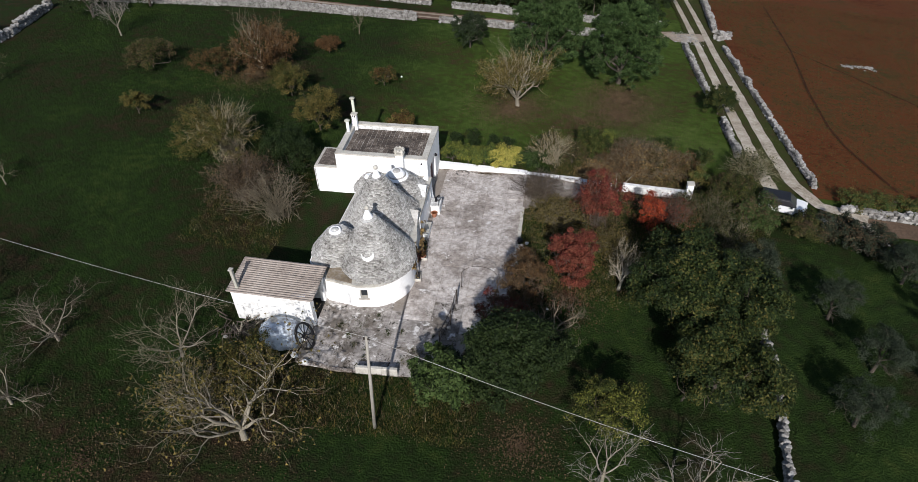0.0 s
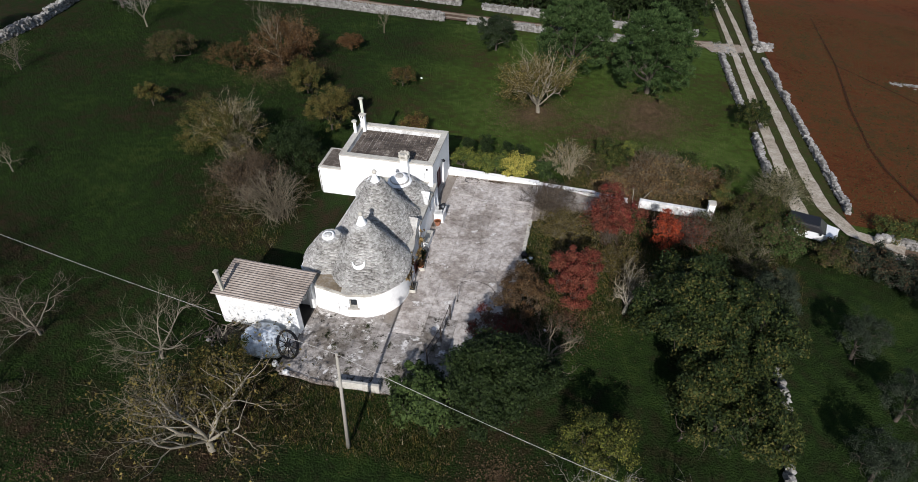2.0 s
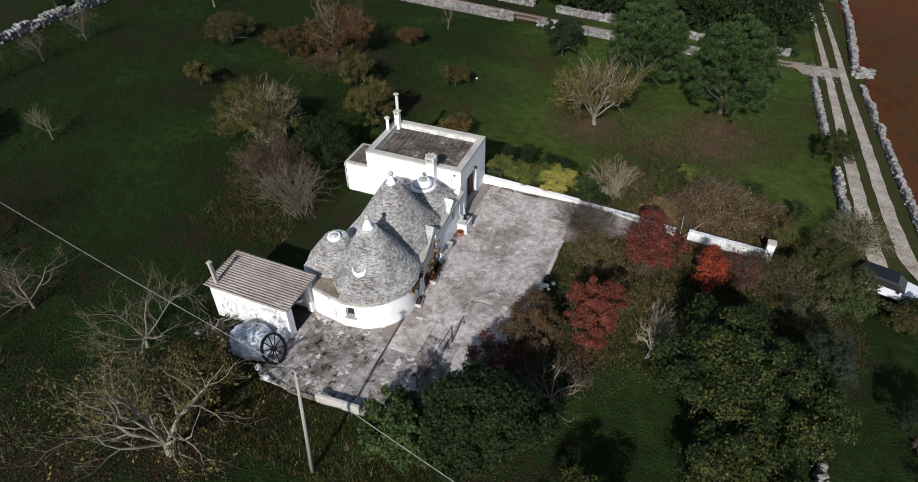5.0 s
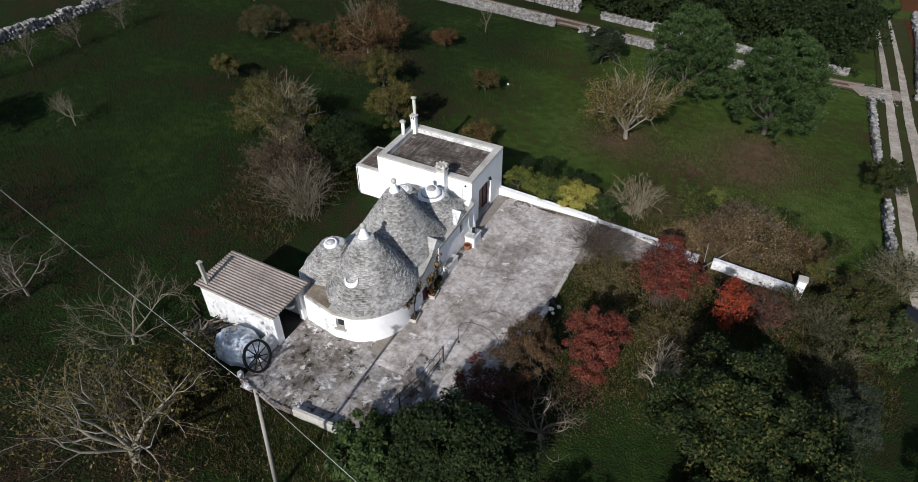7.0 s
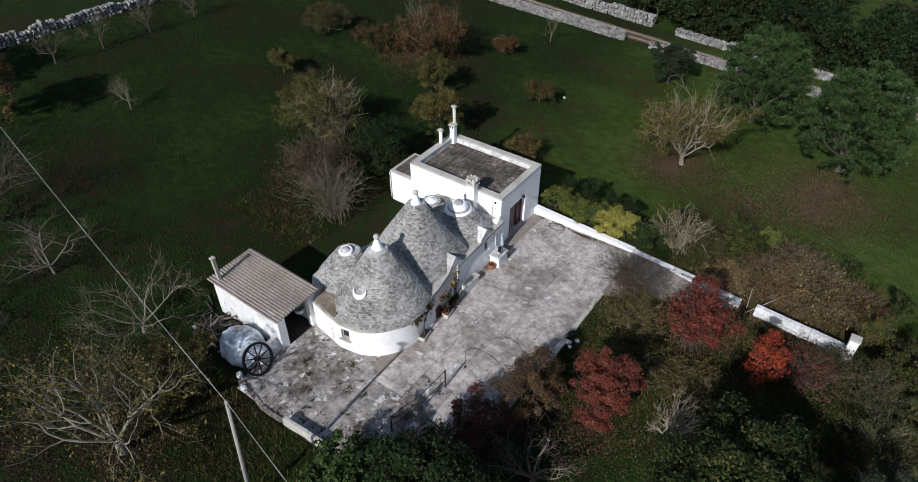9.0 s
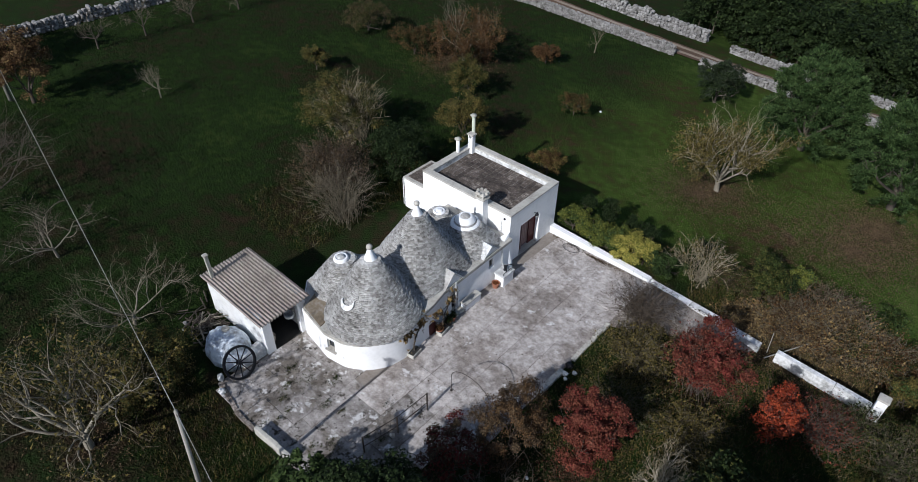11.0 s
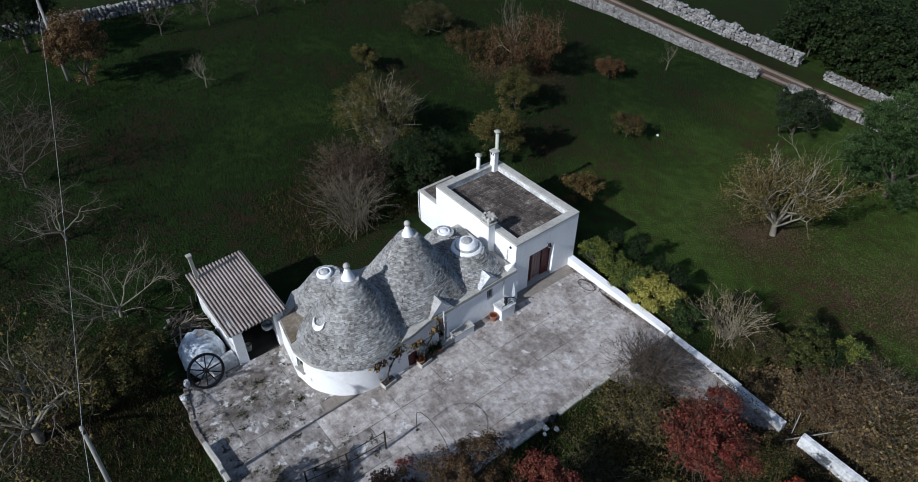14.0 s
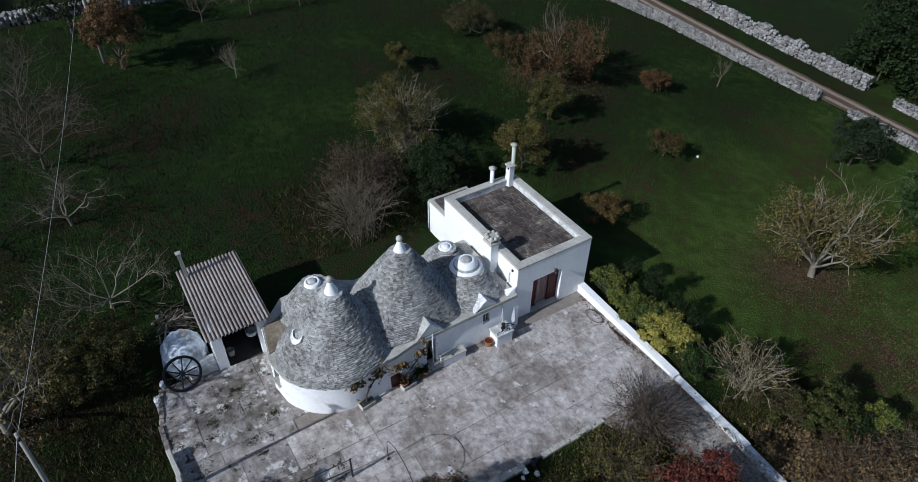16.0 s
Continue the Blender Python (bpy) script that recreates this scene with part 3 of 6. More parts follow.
def spray(name, x, y, height, radius, seed, label, material, n=260, thick=0.012, leaf=None, amount=0, size=0.12, out=0.8, category="bush", group=""):
    """A shrub of many thin stems rising from one foot."""
    rng = np.random.default_rng(seed)
    t = thing(name, x, y, gz(x, y), 0, label, category, group)
    segs, tips = [], []
    for i in range(n):
        an, k = rng.uniform(0, 6.28), rng.uniform(0.1, 1.0) ** out
        q = np.array([rng.normal(0, 0.18 * radius), rng.normal(0, 0.18 * radius), -0.05])
        end = np.array([math.cos(an) * radius * k, math.sin(an) * radius * k, height * rng.uniform(0.55, 1.0) * math.sqrt(max(0.08, 1 - 0.75 * k * k))])
        prev = q
        for s in (0.35, 0.7, 1.0):
            e = q + (end - q) * s + rng.normal(0, 0.035 * radius, 3) * (1 if s < 1 else 0.4)
            e[2] = max(e[2] + 0.25 * height * math.sin(math.pi * s) * 0.5, 0.03)
            segs.append((*prev, *e, thick * (1.3 - s * 0.6), thick * (1.0 - s * 0.6)))
            if s > 0.5:
                tips.append(e)
                for _ in range(2):
                    o = e + (e - prev) * rng.uniform(0.2, 0.6) + rng.normal(0, 0.09 * radius, 3)
                    o[2] = max(o[2], 0.05)
                    segs.append((*e, *o, thick * 0.6, thick * 0.3))
                    tips.append(o)
            prev = e
    part("brushwood", tubes("brushwood", segs, material, 3), material, t, kind="stuff")
    if leaf and amount:
        tips = np.array(tips)
        c = tips[rng.integers(0, len(tips), amount)] + rng.normal(0, 0.1, (amount, 3))
        c[:, 2] = np.maximum(c[:, 2], 0.05)
        part("foliage", leaves("foliage", c, size, size * 0.65, leaf, rng), leaf, t, kind="stuff")
    return t


# ---- the setting: ground, field, tracks ----
def sheet(name, xs, ys, material, lift=0.0, rough=0.0, label="", seed=3, f=None):
    """A draped sheet over a grid of the plan."""
    v = []
    for y in ys:
        for x in xs:
            h = noise.noise((x * 0.35, y * 0.35, seed)) * rough + noise.noise((x * 1.3, y * 1.3, seed)) * rough * 0.5 if rough else 0
            v.append((x, y, gz(x, y) + lift + h + (f(x, y) if f else 0)))
    n = len(xs)
    faces = [(j * n + i, j * n + i + 1, (j + 1) * n + i + 1, (j + 1) * n + i) for j in range(len(ys) - 1) for i in range(n - 1)]
    return tagged(new(name, quick_mesh(name, v, faces, material, True)), label, name, kind="structure")


def steps(a, b, d):
    return [a + (b - a) * i / max(1, round((b - a) / d)) for i in range(round((b - a) / d) + 1)]


def under_patio(x, y):
    """The soil lies lower where the patio and the house stand."""
    inside = -4.6 < x < 6.6 and -16.4 < y < 3.9
    return -0.30 if inside else -0.6 if x > 33 and y > 9 else 0.0


GX = [-1500, -700, -350, -200, -130, -90] + steps(-70, 45, 0.8) + [55, 70, 100, 150, 300, 700, 1500]
GY = [-1500, -700, -300, -150, -90, -60] + steps(-45, 62, 0.8) + [70, 85, 100, 130, 200, 400, 800, 1500]
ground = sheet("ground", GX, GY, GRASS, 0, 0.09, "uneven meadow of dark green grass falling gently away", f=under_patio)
field = sheet("ground_field", steps(29.9, 95, 1.2) + [140, 300], steps(6.6, 100, 1.2) + [140, 250], SOIL, 0.14, 0.07,
              "ploughed red-brown field with sparse weeds", 8, lambda x, y: 0.02 * math.sin(x * 2.1 + 0.3 * y))


def strip(name, pts, width, material, lift, label, seed, rough=0.03):
    """A ribbon of road along points of the plan; width: one, or two for its first and last point."""
    rng = random.Random(seed)
    v, across = [], 5
    line = []
    for (x0, y0), (x1, y1) in zip(pts, pts[1:]):
        n = max(1, int(math.hypot(x1 - x0, y1 - y0) / 0.9))
        line += [(x0 + (x1 - x0) * i / n, y0 + (y1 - y0) * i / n) for i in range(n)]
    line.append(pts[-1])
    w0, w1 = width if isinstance(width, tuple) else (width, width)
    for i, (x, y) in enumerate(line):
        width = w0 + (w1 - w0) * i / (len(line) - 1)
        a, b = line[max(0, i - 1)], line[min(len(line) - 1, i + 1)]
        dx, dy = b[0] - a[0], b[1] - a[1]
        k = math.hypot(dx, dy)
        nx, ny = -dy / k, dx / k
        wl, wr = width * (0.5 + 0.10 * noise.noise((x * 0.8, y * 0.8, seed))), width * (0.5 + 0.10 * noise.noise((x * 0.8, y * 0.8, seed + 9)))
        for j in range(across):
            s = -wl + (wl + wr) * j / (across - 1)
            px, py = x + nx * s, y + ny * s
            v.append((px, py, gz(px, py) + lift + rng.uniform(-1, 1) * rough * (0.3 if j in (0, across - 1) else 0.5)))
    faces = [(i * across + j, i * across + j + 1, (i + 1) * across + j + 1, (i + 1) * across + j) for i in range(len(line) - 1) for j in range(across - 1)]
    return tagged(new(name, quick_mesh(name, v, faces, material, True)), label, "road", kind="structure")


strip("road_verge", [(27.4, 90), (27.6, 60), (27.4, 40), (27.4, 14), (28.4, 7)], 5.0, VERGE, 0.12, "grass verge between the stone walls of the track", 3, 0.05)
strip("road_wheel_track", [(25.6, 90), (25.9, 56), (26.0, 40), (26.1, 26), (26.4, 12), (26.6, 7.0), (27.0, 4.2), (29.2, 3.0), (33, 2.9)], (0.4, 1.2), TRACK, 0.18, "pale limestone wheel rut of the country track", 4)
strip("road_wheel_rut", [(27.6, 90), (27.7, 56), (27.6, 40), (27.9, 26), (28.2, 14), (28.6, 8.6), (29.8, 5.4), (33, 4.1)], (0.4, 1.2), TRACK, 0.185, "pale limestone wheel rut of the country track", 5)
strip("road_lane", [(31.5, 3.4), (36, 3.0), (46, 2.2), (80, 0.0)], 2.2, EARTH, 0.15, "earth lane leading away to the east", 6)
strip("road_north", [(-90, 40.5), (-33, 42.2), (-18, 42.4), (-2, 43.2), (14, 44.4), (23.8, 46.9)], 3.0, EARTH, 0.15, "earth track with pale ruts behind the meadow", 7)
for _n_, _o_ in (("road_north_rut", -0.72), ("road_north_wheel_rut", 0.72)):
    strip(_n_, [(-90, 40.5 + _o_), (-33, 42.2 + _o_), (-18, 42.4 + _o_), (-2, 43.2 + _o_), (14, 44.4 + _o_), (23.6, 46.8 + _o_)], 0.6, RUT, 0.185, "pale worn rut of the earth track", 41)
strip("road_north_crossing", [(22.6, 45.2), (24.6, 46.0), (27.6, 47.2)], 3.2, RUT, 0.17, "stony pale crossing of the two tracks", 9)


for _n_, _pts_ in (("ground_wheel_mark", [(40.2, 70), (38.0, 45.9), (36.0, 31.2), (35.2, 21.3), (35.4, 17), (37, 9)]), ("ground_wheel_line", [(38.0, 45.9), (42.5, 38.5), (47, 30), (54, 24)])):
    strip(_n_, _pts_, 0.26, DARKSOIL, 0.185, "dark wheel mark pressed into the red field", 31, 0.03)


# ---- dry stone walls ----
def dry_wall(name, pts, height, width, seed, label, singles=0, stone=0.34, group="dry stone walls", ragged=0.25, rubble=DRY):
    """A wall of piled stones along the plan; the first stones are parts of their own."""
    rng = random.Random(seed)
    w = thing(name, pts[0][0], pts[0][1], gz(*pts[0]), 0, label, "stone wall", group)
    ox, oy, oz = pts[0][0], pts[0][1], gz(*pts[0])
    kinds = []
    for i in range(8):
        kinds.append(Shape().rock((0, 0, 0), (1, 1, 1), rng).mesh("stone", DRYP))
    rest, made = Shape(), 0
    for (x0, y0), (x1, y1) in zip(pts, pts[1:]):
        L = math.hypot(x1 - x0, y1 - y0)
        dx, dy = (x1 - x0) / L, (y1 - y0) / L
        s = 0.0
        while s < L:
            x, y = x0 + dx * s, y0 + dy * s
            top = height * (1 + ragged * noise.noise((x * 0.5, y * 0.5, seed)) * 2)
            z = 0.0
            while z < top:
                taper = 1 - 0.35 * z / height
                rows = 2 if width > 0.45 else 1
                for k in range(rows):
                    o = (k - (rows - 1) / 2) * width * 0.5 * taper + rng.uniform(-0.06, 0.06)
                    size = (stone * rng.uniform(0.8, 1.4), stone * rng.uniform(0.75, 1.2), stone * rng.uniform(0.6, 0.9))
                    px, py = x - dy * o + rng.uniform(-0.08, 0.08), y + dx * o + rng.uniform(-0.08, 0.08)
                    c = (px - ox, py - oy, gz(px, py) - oz + z + size[2] * 0.3)
                    if made < singles and z + stone * 0.55 >= top:
                        ob = new("stone", kinds[rng.randrange(8)])
                        ob.parent = w
                        ob.matrix_basis = Matrix.LocRotScale(c, Euler((0, 0, rng.uniform(0, 6.28))), size)
                        made += 1
                    else:
                        rest.rock(c, size, rng)
                z += stone * 0.55
            s += stone * 0.82
    part("rubble", rest, rubble, w, kind="stuff")
    return w


dry_wall("stone_wall", [(22.1, -10.6), (22.1, -14.0), (21.5, -18.0), (21.0, -21.5), (20.6, -27)], 0.7, 0.42, 11, "low dry stone wall of pale field stones in the grass", 110)
dry_wall("stone_wall", [(30.2, 8.2), (29.9, 17), (29.6, 27), (29.2, 43.5)], 0.65, 0.46, 12, "dry stone wall between the track and the red field", 60, 0.25)
dry_wall("stone_wall", [(29.2, 50.5), (29.8, 60), (30.6, 72), (31.5, 92)], 0.9, 0.6, 13, "dry stone wall beyond the crossing of the tracks", 0, 0.5, rubble=DRYFAR)
dry_wall("stone_wall", [(25.0, 12.4), (24.9, 19.8)], 0.7, 0.46, 14, "short dry stone wall beside the track", 20, 0.25)
dry_wall("stone_wall", [(24.6, 25.2), (24.4, 32), (24.2, 42.5)], 0.7, 0.5, 15, "dry stone wall between meadow and track", 20, 0.27)
dry_wall("stone_wall", [(-52, 34.0), (-34.5, 38.0), (-27.3, 39.6), (-18.7, 40.0), (-9.5, 40.9)], 1.0, 0.7, 16, "dry stone wall of grey stones along the earth track", 60, 0.27, ragged=0.1, rubble=DRYFAR)
dry_wall("stone_wall", [(-6.5, 41.2), (4, 41.9), (14, 42.9)], 0.8, 0.6, 17, "tumbled dry stone wall along the earth track", 0, 0.36, rubble=DRYFAR)
dry_wall("stone_wall", [(-60, 46.6), (-27, 47.6), (-17, 47.8), (-9, 48.2)], 1.2, 1.5, 18, "broad bank of white rubble beside the earth track", 0, 0.5, rubble=DRYFAR)
dry_wall("stone_wall", [(-6, 47.9), (6, 48.3), (14, 48.9), (22, 50.0)], 0.8, 0.8, 23, "low white rubble wall before the woods", 0, 0.4, rubble=DRYFAR)
dry_wall("stone_wall", [(-52.5, 31), (-51, 22), (-50.5, 8), (-50, -6), (-49.5, -16), (-49, -32)], 0.9, 0.7, 19, "dry stone wall at the far side of the meadow", 0, 0.5, rubble=DRYFAR)
dry_wall("stone_wall", [(31.3, 5.0), (36, 4.7), (46, 4.0), (60, 3.2)], 0.7, 0.5, 20, "low stone wall beside the lane", 0, 0.42)
dry_wall("stone_wall", [(30.6, 1.6), (33.4, 1.1)], 0.6, 0.7, 21, "short heap of pale stones beside the lane", 20, 0.33)
dry_wall("stone_heap", [(28.9, 47.0), (30.6, 48.2)], 0.9, 1.3, 22, "heap of pale field stones at the crossing", 0, 0.5, ragged=0.4)
_r = random.Random(76)
_rub = Shape()
for _i in range(260):
    _x, _y = 24.9 + _r.gauss(0, 0.9), 45.9 + _r.gauss(0, 1.3)
    _s = _r.uniform(0.08, 0.26)
    _rub.rock((_x, _y, gz(_x, _y) + 0.18), (_s, _s, _s * 0.4), _r)
solid("stony_ground", _rub, DRY, "pale loose stones spilled at the crossing of the tracks", "stones", kind="stuff")
_r = random.Random(77)
_heap = Shape()
for _i in range(46):
    _x, _y = 45.0 + _r.uniform(-1.9, 1.9), 41.8 + _r.gauss(0, 0.45)
    _s = _r.uniform(0.25, 0.7)
    _heap.rock((_x, _y, gz(_x, _y) + 0.1), (_s, _s, _s * 0.6), _r)
solid("rock_outcrop", _heap, DRY, "scattered pale rocks lying in the red field", "rocks", kind="stuff")


# ---- the trullo house ----
trullo = thing("trullo_house", -2.0, -6.0, 0.0, 0, "whitewashed trullo house with grey stone cone roofs beside the paved yard", "house")
TO = (-2.0, -6.0, 0.0)


def rel(pts):
    return [(x - TO[0], y - TO[1]) for x, y in pts]


EAVE = 2.35
APSE = [(-1.95 + 2.80 * math.cos(radians(a)), -9.22 + 2.80 * math.sin(radians(a))) for a in (-92, *range(-70, 8, 3))]
front = [(0.80, -8.4), (0.66, -7.0), (0.44, -5.95)]
path = [(-4.12, -11.66), *APSE, *front]
wall = Shape()
for i, (a, b) in enumerate(zip(path, path[1:])):
    a, b = rel([a])[0], rel([b])[0]
    holes = ()
    if i == 1:
        holes = ((0.13, 0.61, 1.35, 2.0),)
    wall.run(a, b, 0.3, EAVE + 0.02, 0.7, holes, 0.10)
a, b = rel([(0.44, -5.95), (0.38, -0.02)])
wall.run(a, b, 0.15, EAVE - 0.05, 0.75, ((0.45, 1.13, 0.3, 2.18), (3.78, 4.20, 1.35, 2.0)), 0.15)
for a, b in zip([(0.5, -0.01), (-4.7, -0.01), (-4.75, -3.0), (-4.9, -6.6), (-5.78, -7.9), (-5.6, -10.2)],
                [(-4.7, -0.02), (-4.75, -3.0), (-4.9, -6.6), (-5.78, -7.9), (-5.6, -10.2), (-4.12, -11.66)]):
    p, q = rel([a, b])
    if a[0] > 0:
        continue
    wall.run(p, q, 0.1, EAVE, 0.6)
wall.weld = True
part("wall", wall, WHITE, trullo, "limewashed thick wall with rounded end")
butt = Shape()
butt.add([(2.32, 5.0, 0.1), (2.52, 5.75, 0.1), (2.02, 6.02, 0.1), (1.5, 5.0, 0.1), (2.22, 5.05, 2.35), (2.18, 5.7, 2.30), (1.98, 5.99, 2.62), (1.5, 5.0, 2.3)],
         [(0, 3, 2, 1), (4, 5, 6, 7), (0, 1, 5, 4), (1, 2, 6, 5), (2, 3, 7, 6), (3, 0, 4, 7)])
part("buttress", butt, WHITE, trullo)
floor_poly = rel([*path, (0.36, -0.05), (-4.7, -0.05), (-4.75, -3.0), (-4.9, -6.6), (-5.78, -7.9), (-5.6, -10.2)])
cx, cy = sum(p[0] for p in floor_poly) / len(floor_poly), sum(p[1] for p in floor_poly) / len(floor_poly)
part("roof_slab", Shape().prism([(cx + (x - cx) * 0.985, cy + (y - cy) * 0.985) for x, y in floor_poly], EAVE - 0.12, EAVE + 0.07), COPING, trullo, "grey stone slabs between the cones")
part("roof_corner", Shape().prism(rel([(-4.02, -11.55), (-2.4, -11.85), (-2.6, -10.6), (-4.5, -10.4)]), EAVE + 0.05, EAVE + 0.12), LICHEN, trullo, "lichen-brown corner of the roof")
lower = Shape().prism([(cx + (x - cx) * 0.75, cy + (y - cy) * 0.75) for x, y in floor_poly], 0.1, 0.4)
part("floor", lower, DARK, trullo)


def prof(h, bulge=0.0):
    """Radius of a cone at a share of its height, as a share of its foot; the last stones at the foot curl in."""
    return 1 - 0.92 * h + bulge * h * (1 - h) - 0.02 * max(0.0, 1 - h / 0.05)


def cone_roof(x, y, R, Ry, z0, z1, seed, dx=0.0, dy=0.0, cut=1.0, singles=0, facing=(-110, 40), label="", square=0.0, bulge=0.0):
    """A roof of stone courses over an oval foot; cut: how far up the cone goes before its cap; dx, dy: lean of its tip."""
    rng = random.Random(seed)
    core = Shape()
    x, y = x - TO[0], y - TO[1]

    def flare(h, an):
        """The oval foot; the skirt runs out towards the two corners over the front wall."""
        c, s = math.cos(an), abs(math.sin(an))
        oval = 1 / math.sqrt(c * c + (s * R / Ry) ** 2)
        return oval * (1 + square * max(0.0, 1 - h / 0.55) ** 1.3 * (min(1 / max(abs(c), s), 1.32) - 1) * (1.0 if c > 0 else 0.0))
    N = 14
    rows = []
    for k in range(N + 1):
        h = cut * k / N
        rows.append([(x + dx * h + (R * prof(h, bulge) * flare(h, a) - 0.10) * math.cos(a), y + dy * h + (R * prof(h, bulge) * flare(h, a) - 0.10) * math.sin(a), z0 + (z1 - z0) * h) for a in (2 * math.pi * i / 48 for i in range(48))])
    core.rings(rows)
    roof = part("cone_roof", core, STONE, trullo, label)
    course, rest, made = 0.064, Shape(), 0
    unit = Shape().box(-0.5, 0.5, -0.5, 0.5, -0.5, 0.5).mesh("roof_stone", STONEP)
    z = z0 - 0.03
    while z < z0 + (z1 - z0) * cut - 0.02:
        h = max(0.0, (z - z0) / (z1 - z0))
        r = R * prof(h, bulge)
        ax, ay = x + dx * h, y + dy * h
        n = max(8, int(2 * math.pi * r / 0.155))
        ph = rng.uniform(0, 6.28)
        an = ph
        while an < ph + 2 * math.pi - 0.02:
            da = rng.uniform(0.75, 1.3) * 2 * math.pi / n
            grown = flare(h, an + da / 2)
            out = r * grown + rng.uniform(-0.030, 0.030)
            wid = da * r * 0.95 * grown
            th = course * rng.uniform(0.58, 0.86)
            ca, sa = math.cos(an + da / 2), math.sin(an + da / 2)
            deg = (math.degrees(an + da / 2) + 180) % 360 - 180
            mid = (ax + (out - 0.12) * ca, ay + (out - 0.12) * sa, z + th / 2 + rng.uniform(-0.012, 0.012))
            tilt = rng.uniform(-0.04, 0.08)
            e = 0.02
            yaw = an + da / 2 - math.atan2((flare(h, an + da / 2 + e) - flare(h, an + da / 2 - e)) / (2 * e), grown)
            if made < singles and facing[0] < deg < facing[1]:
                ob = new("roof_stone", unit)
                ob.parent = roof
                ob.matrix_basis = Matrix.LocRotScale(mid, Euler((0, tilt, yaw)), (0.26, wid, th))
                made += 1
            else:
                q = Euler((0, tilt, yaw)).to_matrix()
                p = [Vector(mid) + q @ Vector((sx * 0.13, sy * wid / 2 * (1 if sx > 0 else 0.9), sz * th / 2)) for sz in (-1, 1) for sy in (-1, 1) for sx in (-1, 1)]
                rest.add(p, [(0, 2, 3, 1), (4, 5, 7, 6), (0, 1, 5, 4), (2, 6, 7, 3), (1, 3, 7, 5)])
            an += da
        z += course
    part("stonework", rest, STONE, roof, kind="stuff")
    return roof


def pinnacle(x, y, z0, z1, r):
    s = Shape()
    x, y = x - TO[0], y - TO[1]
    h = z1 - z0
    s.lathe([(r * 1.02, z0 - 0.12), (r, z0), (r * 0.72, z0 + h * 0.25), (r * 0.46, z0 + h * 0.5), (r * 0.26, z0 + h * 0.72), (r * 0.24, z0 + h * 0.78)], 20, x, y)
    p = part("pinnacle", s, WHITE, trullo, "white plastered pinnacle", True)
    part("finial", Shape().ball((x, y, z1 - h * 0.12), h * 0.15), COPING, p, "grey stone ball", True)


cone_roof(-1.41, -9.21, 2.44, 2.64, EAVE + 0.05, 5.50, 31, -0.49, 0.44, 0.90, 170, (-125, 25), bulge=0.03)
pinnacle(-1.90, -8.77, 4.95, 6.02, 0.42)
cone_roof(-2.18, -5.5, 2.54, 2.9, EAVE - 0.04, 6.05, 32, -0.03, 0.30, 0.91, 100, (-60, 35), square=0.5, bulge=0.05)
pinnacle(-2.22, -5.2, 5.45, 6.50, 0.42)
cone_roof(-3.86, -8.75, 2.05, 2.08, EAVE - 0.1, 4.45, 33, -0.24, -0.15, 0.76)
cone_roof(-1.35, -2.0, 1.66, 1.6, EAVE - 0.03, 3.99, 34, -0.42, 0.13, 0.68, 20, (-60, 30), square=0.5, bulge=0.40)
cone_roof(-3.85, -1.8, 1.25, 1.25, EAVE - 0.1, 3.6, 35, 0.0, 0.0, 0.68, square=0.3, bulge=0.1)


def flat_cap(x, y, z, r, h, label, lid=STONE):
    s = Shape()
    x, y = x - TO[0], y - TO[1]
    s.lathe([(r * 1.05, z - 0.1), (r, z + h * 0.5), (r * 0.86, z + h), (r * 0.66, z + h), (r * 0.6, z + h - 0.06)], 24, x, y)
    c = part("cap", s, WHITE, trullo, label, True)
    part("cap_stone", Shape().lathe([(r * 0.63, z + h - 0.1), (r * 0.55, z + h + 0.02), (r * 0.2, z + h + 0.05)], 16, x, y), lid, c, "", True)
    return c


flat_cap(-4.1, -8.9, 3.84, 0.40, 0.24, "white ring cap with a pale worn lid", OLDWHITE)
c4 = flat_cap(-1.82, -1.83, 3.40, 0.82, 0.14, "white ring cap with bare grey stone band and white top")
part("cap_stone_band", Shape().lathe([(0.67, 3.50), (0.65, 3.58), (0.60, 3.62), (0.56, 3.63)], 22, 0.18, 4.17), STONE, c4, "bare grey stone band")
part("cap_top", Shape().lathe([(0.60, 3.60), (0.57, 3.68), (0.40, 3.88), (0.32, 3.90), (0.27, 3.86)], 22, 0.18, 4.17), WHITE, c4, "", True)
part("cap_lid", Shape().lathe([(0.30, 3.84), (0.24, 3.94), (0.08, 3.97)], 14, 0.18, 4.17), STONE, c4, "grey lichened stone lid", True)
flat_cap(-3.85, -1.8, 3.08, 0.38, 0.16, "small white cap", WHITE)

# crescent in whitewash, laid on the stones of the southern cone
def cone_point(an, h):
    k = prof(h, 0.03)
    return Vector((-1.41 - 0.49 * h + 2.44 * k * math.cos(an) - TO[0], -9.21 + 0.44 * h + 2.64 * k * math.sin(an) - TO[1], EAVE + 0.05 + 3.10 * h))


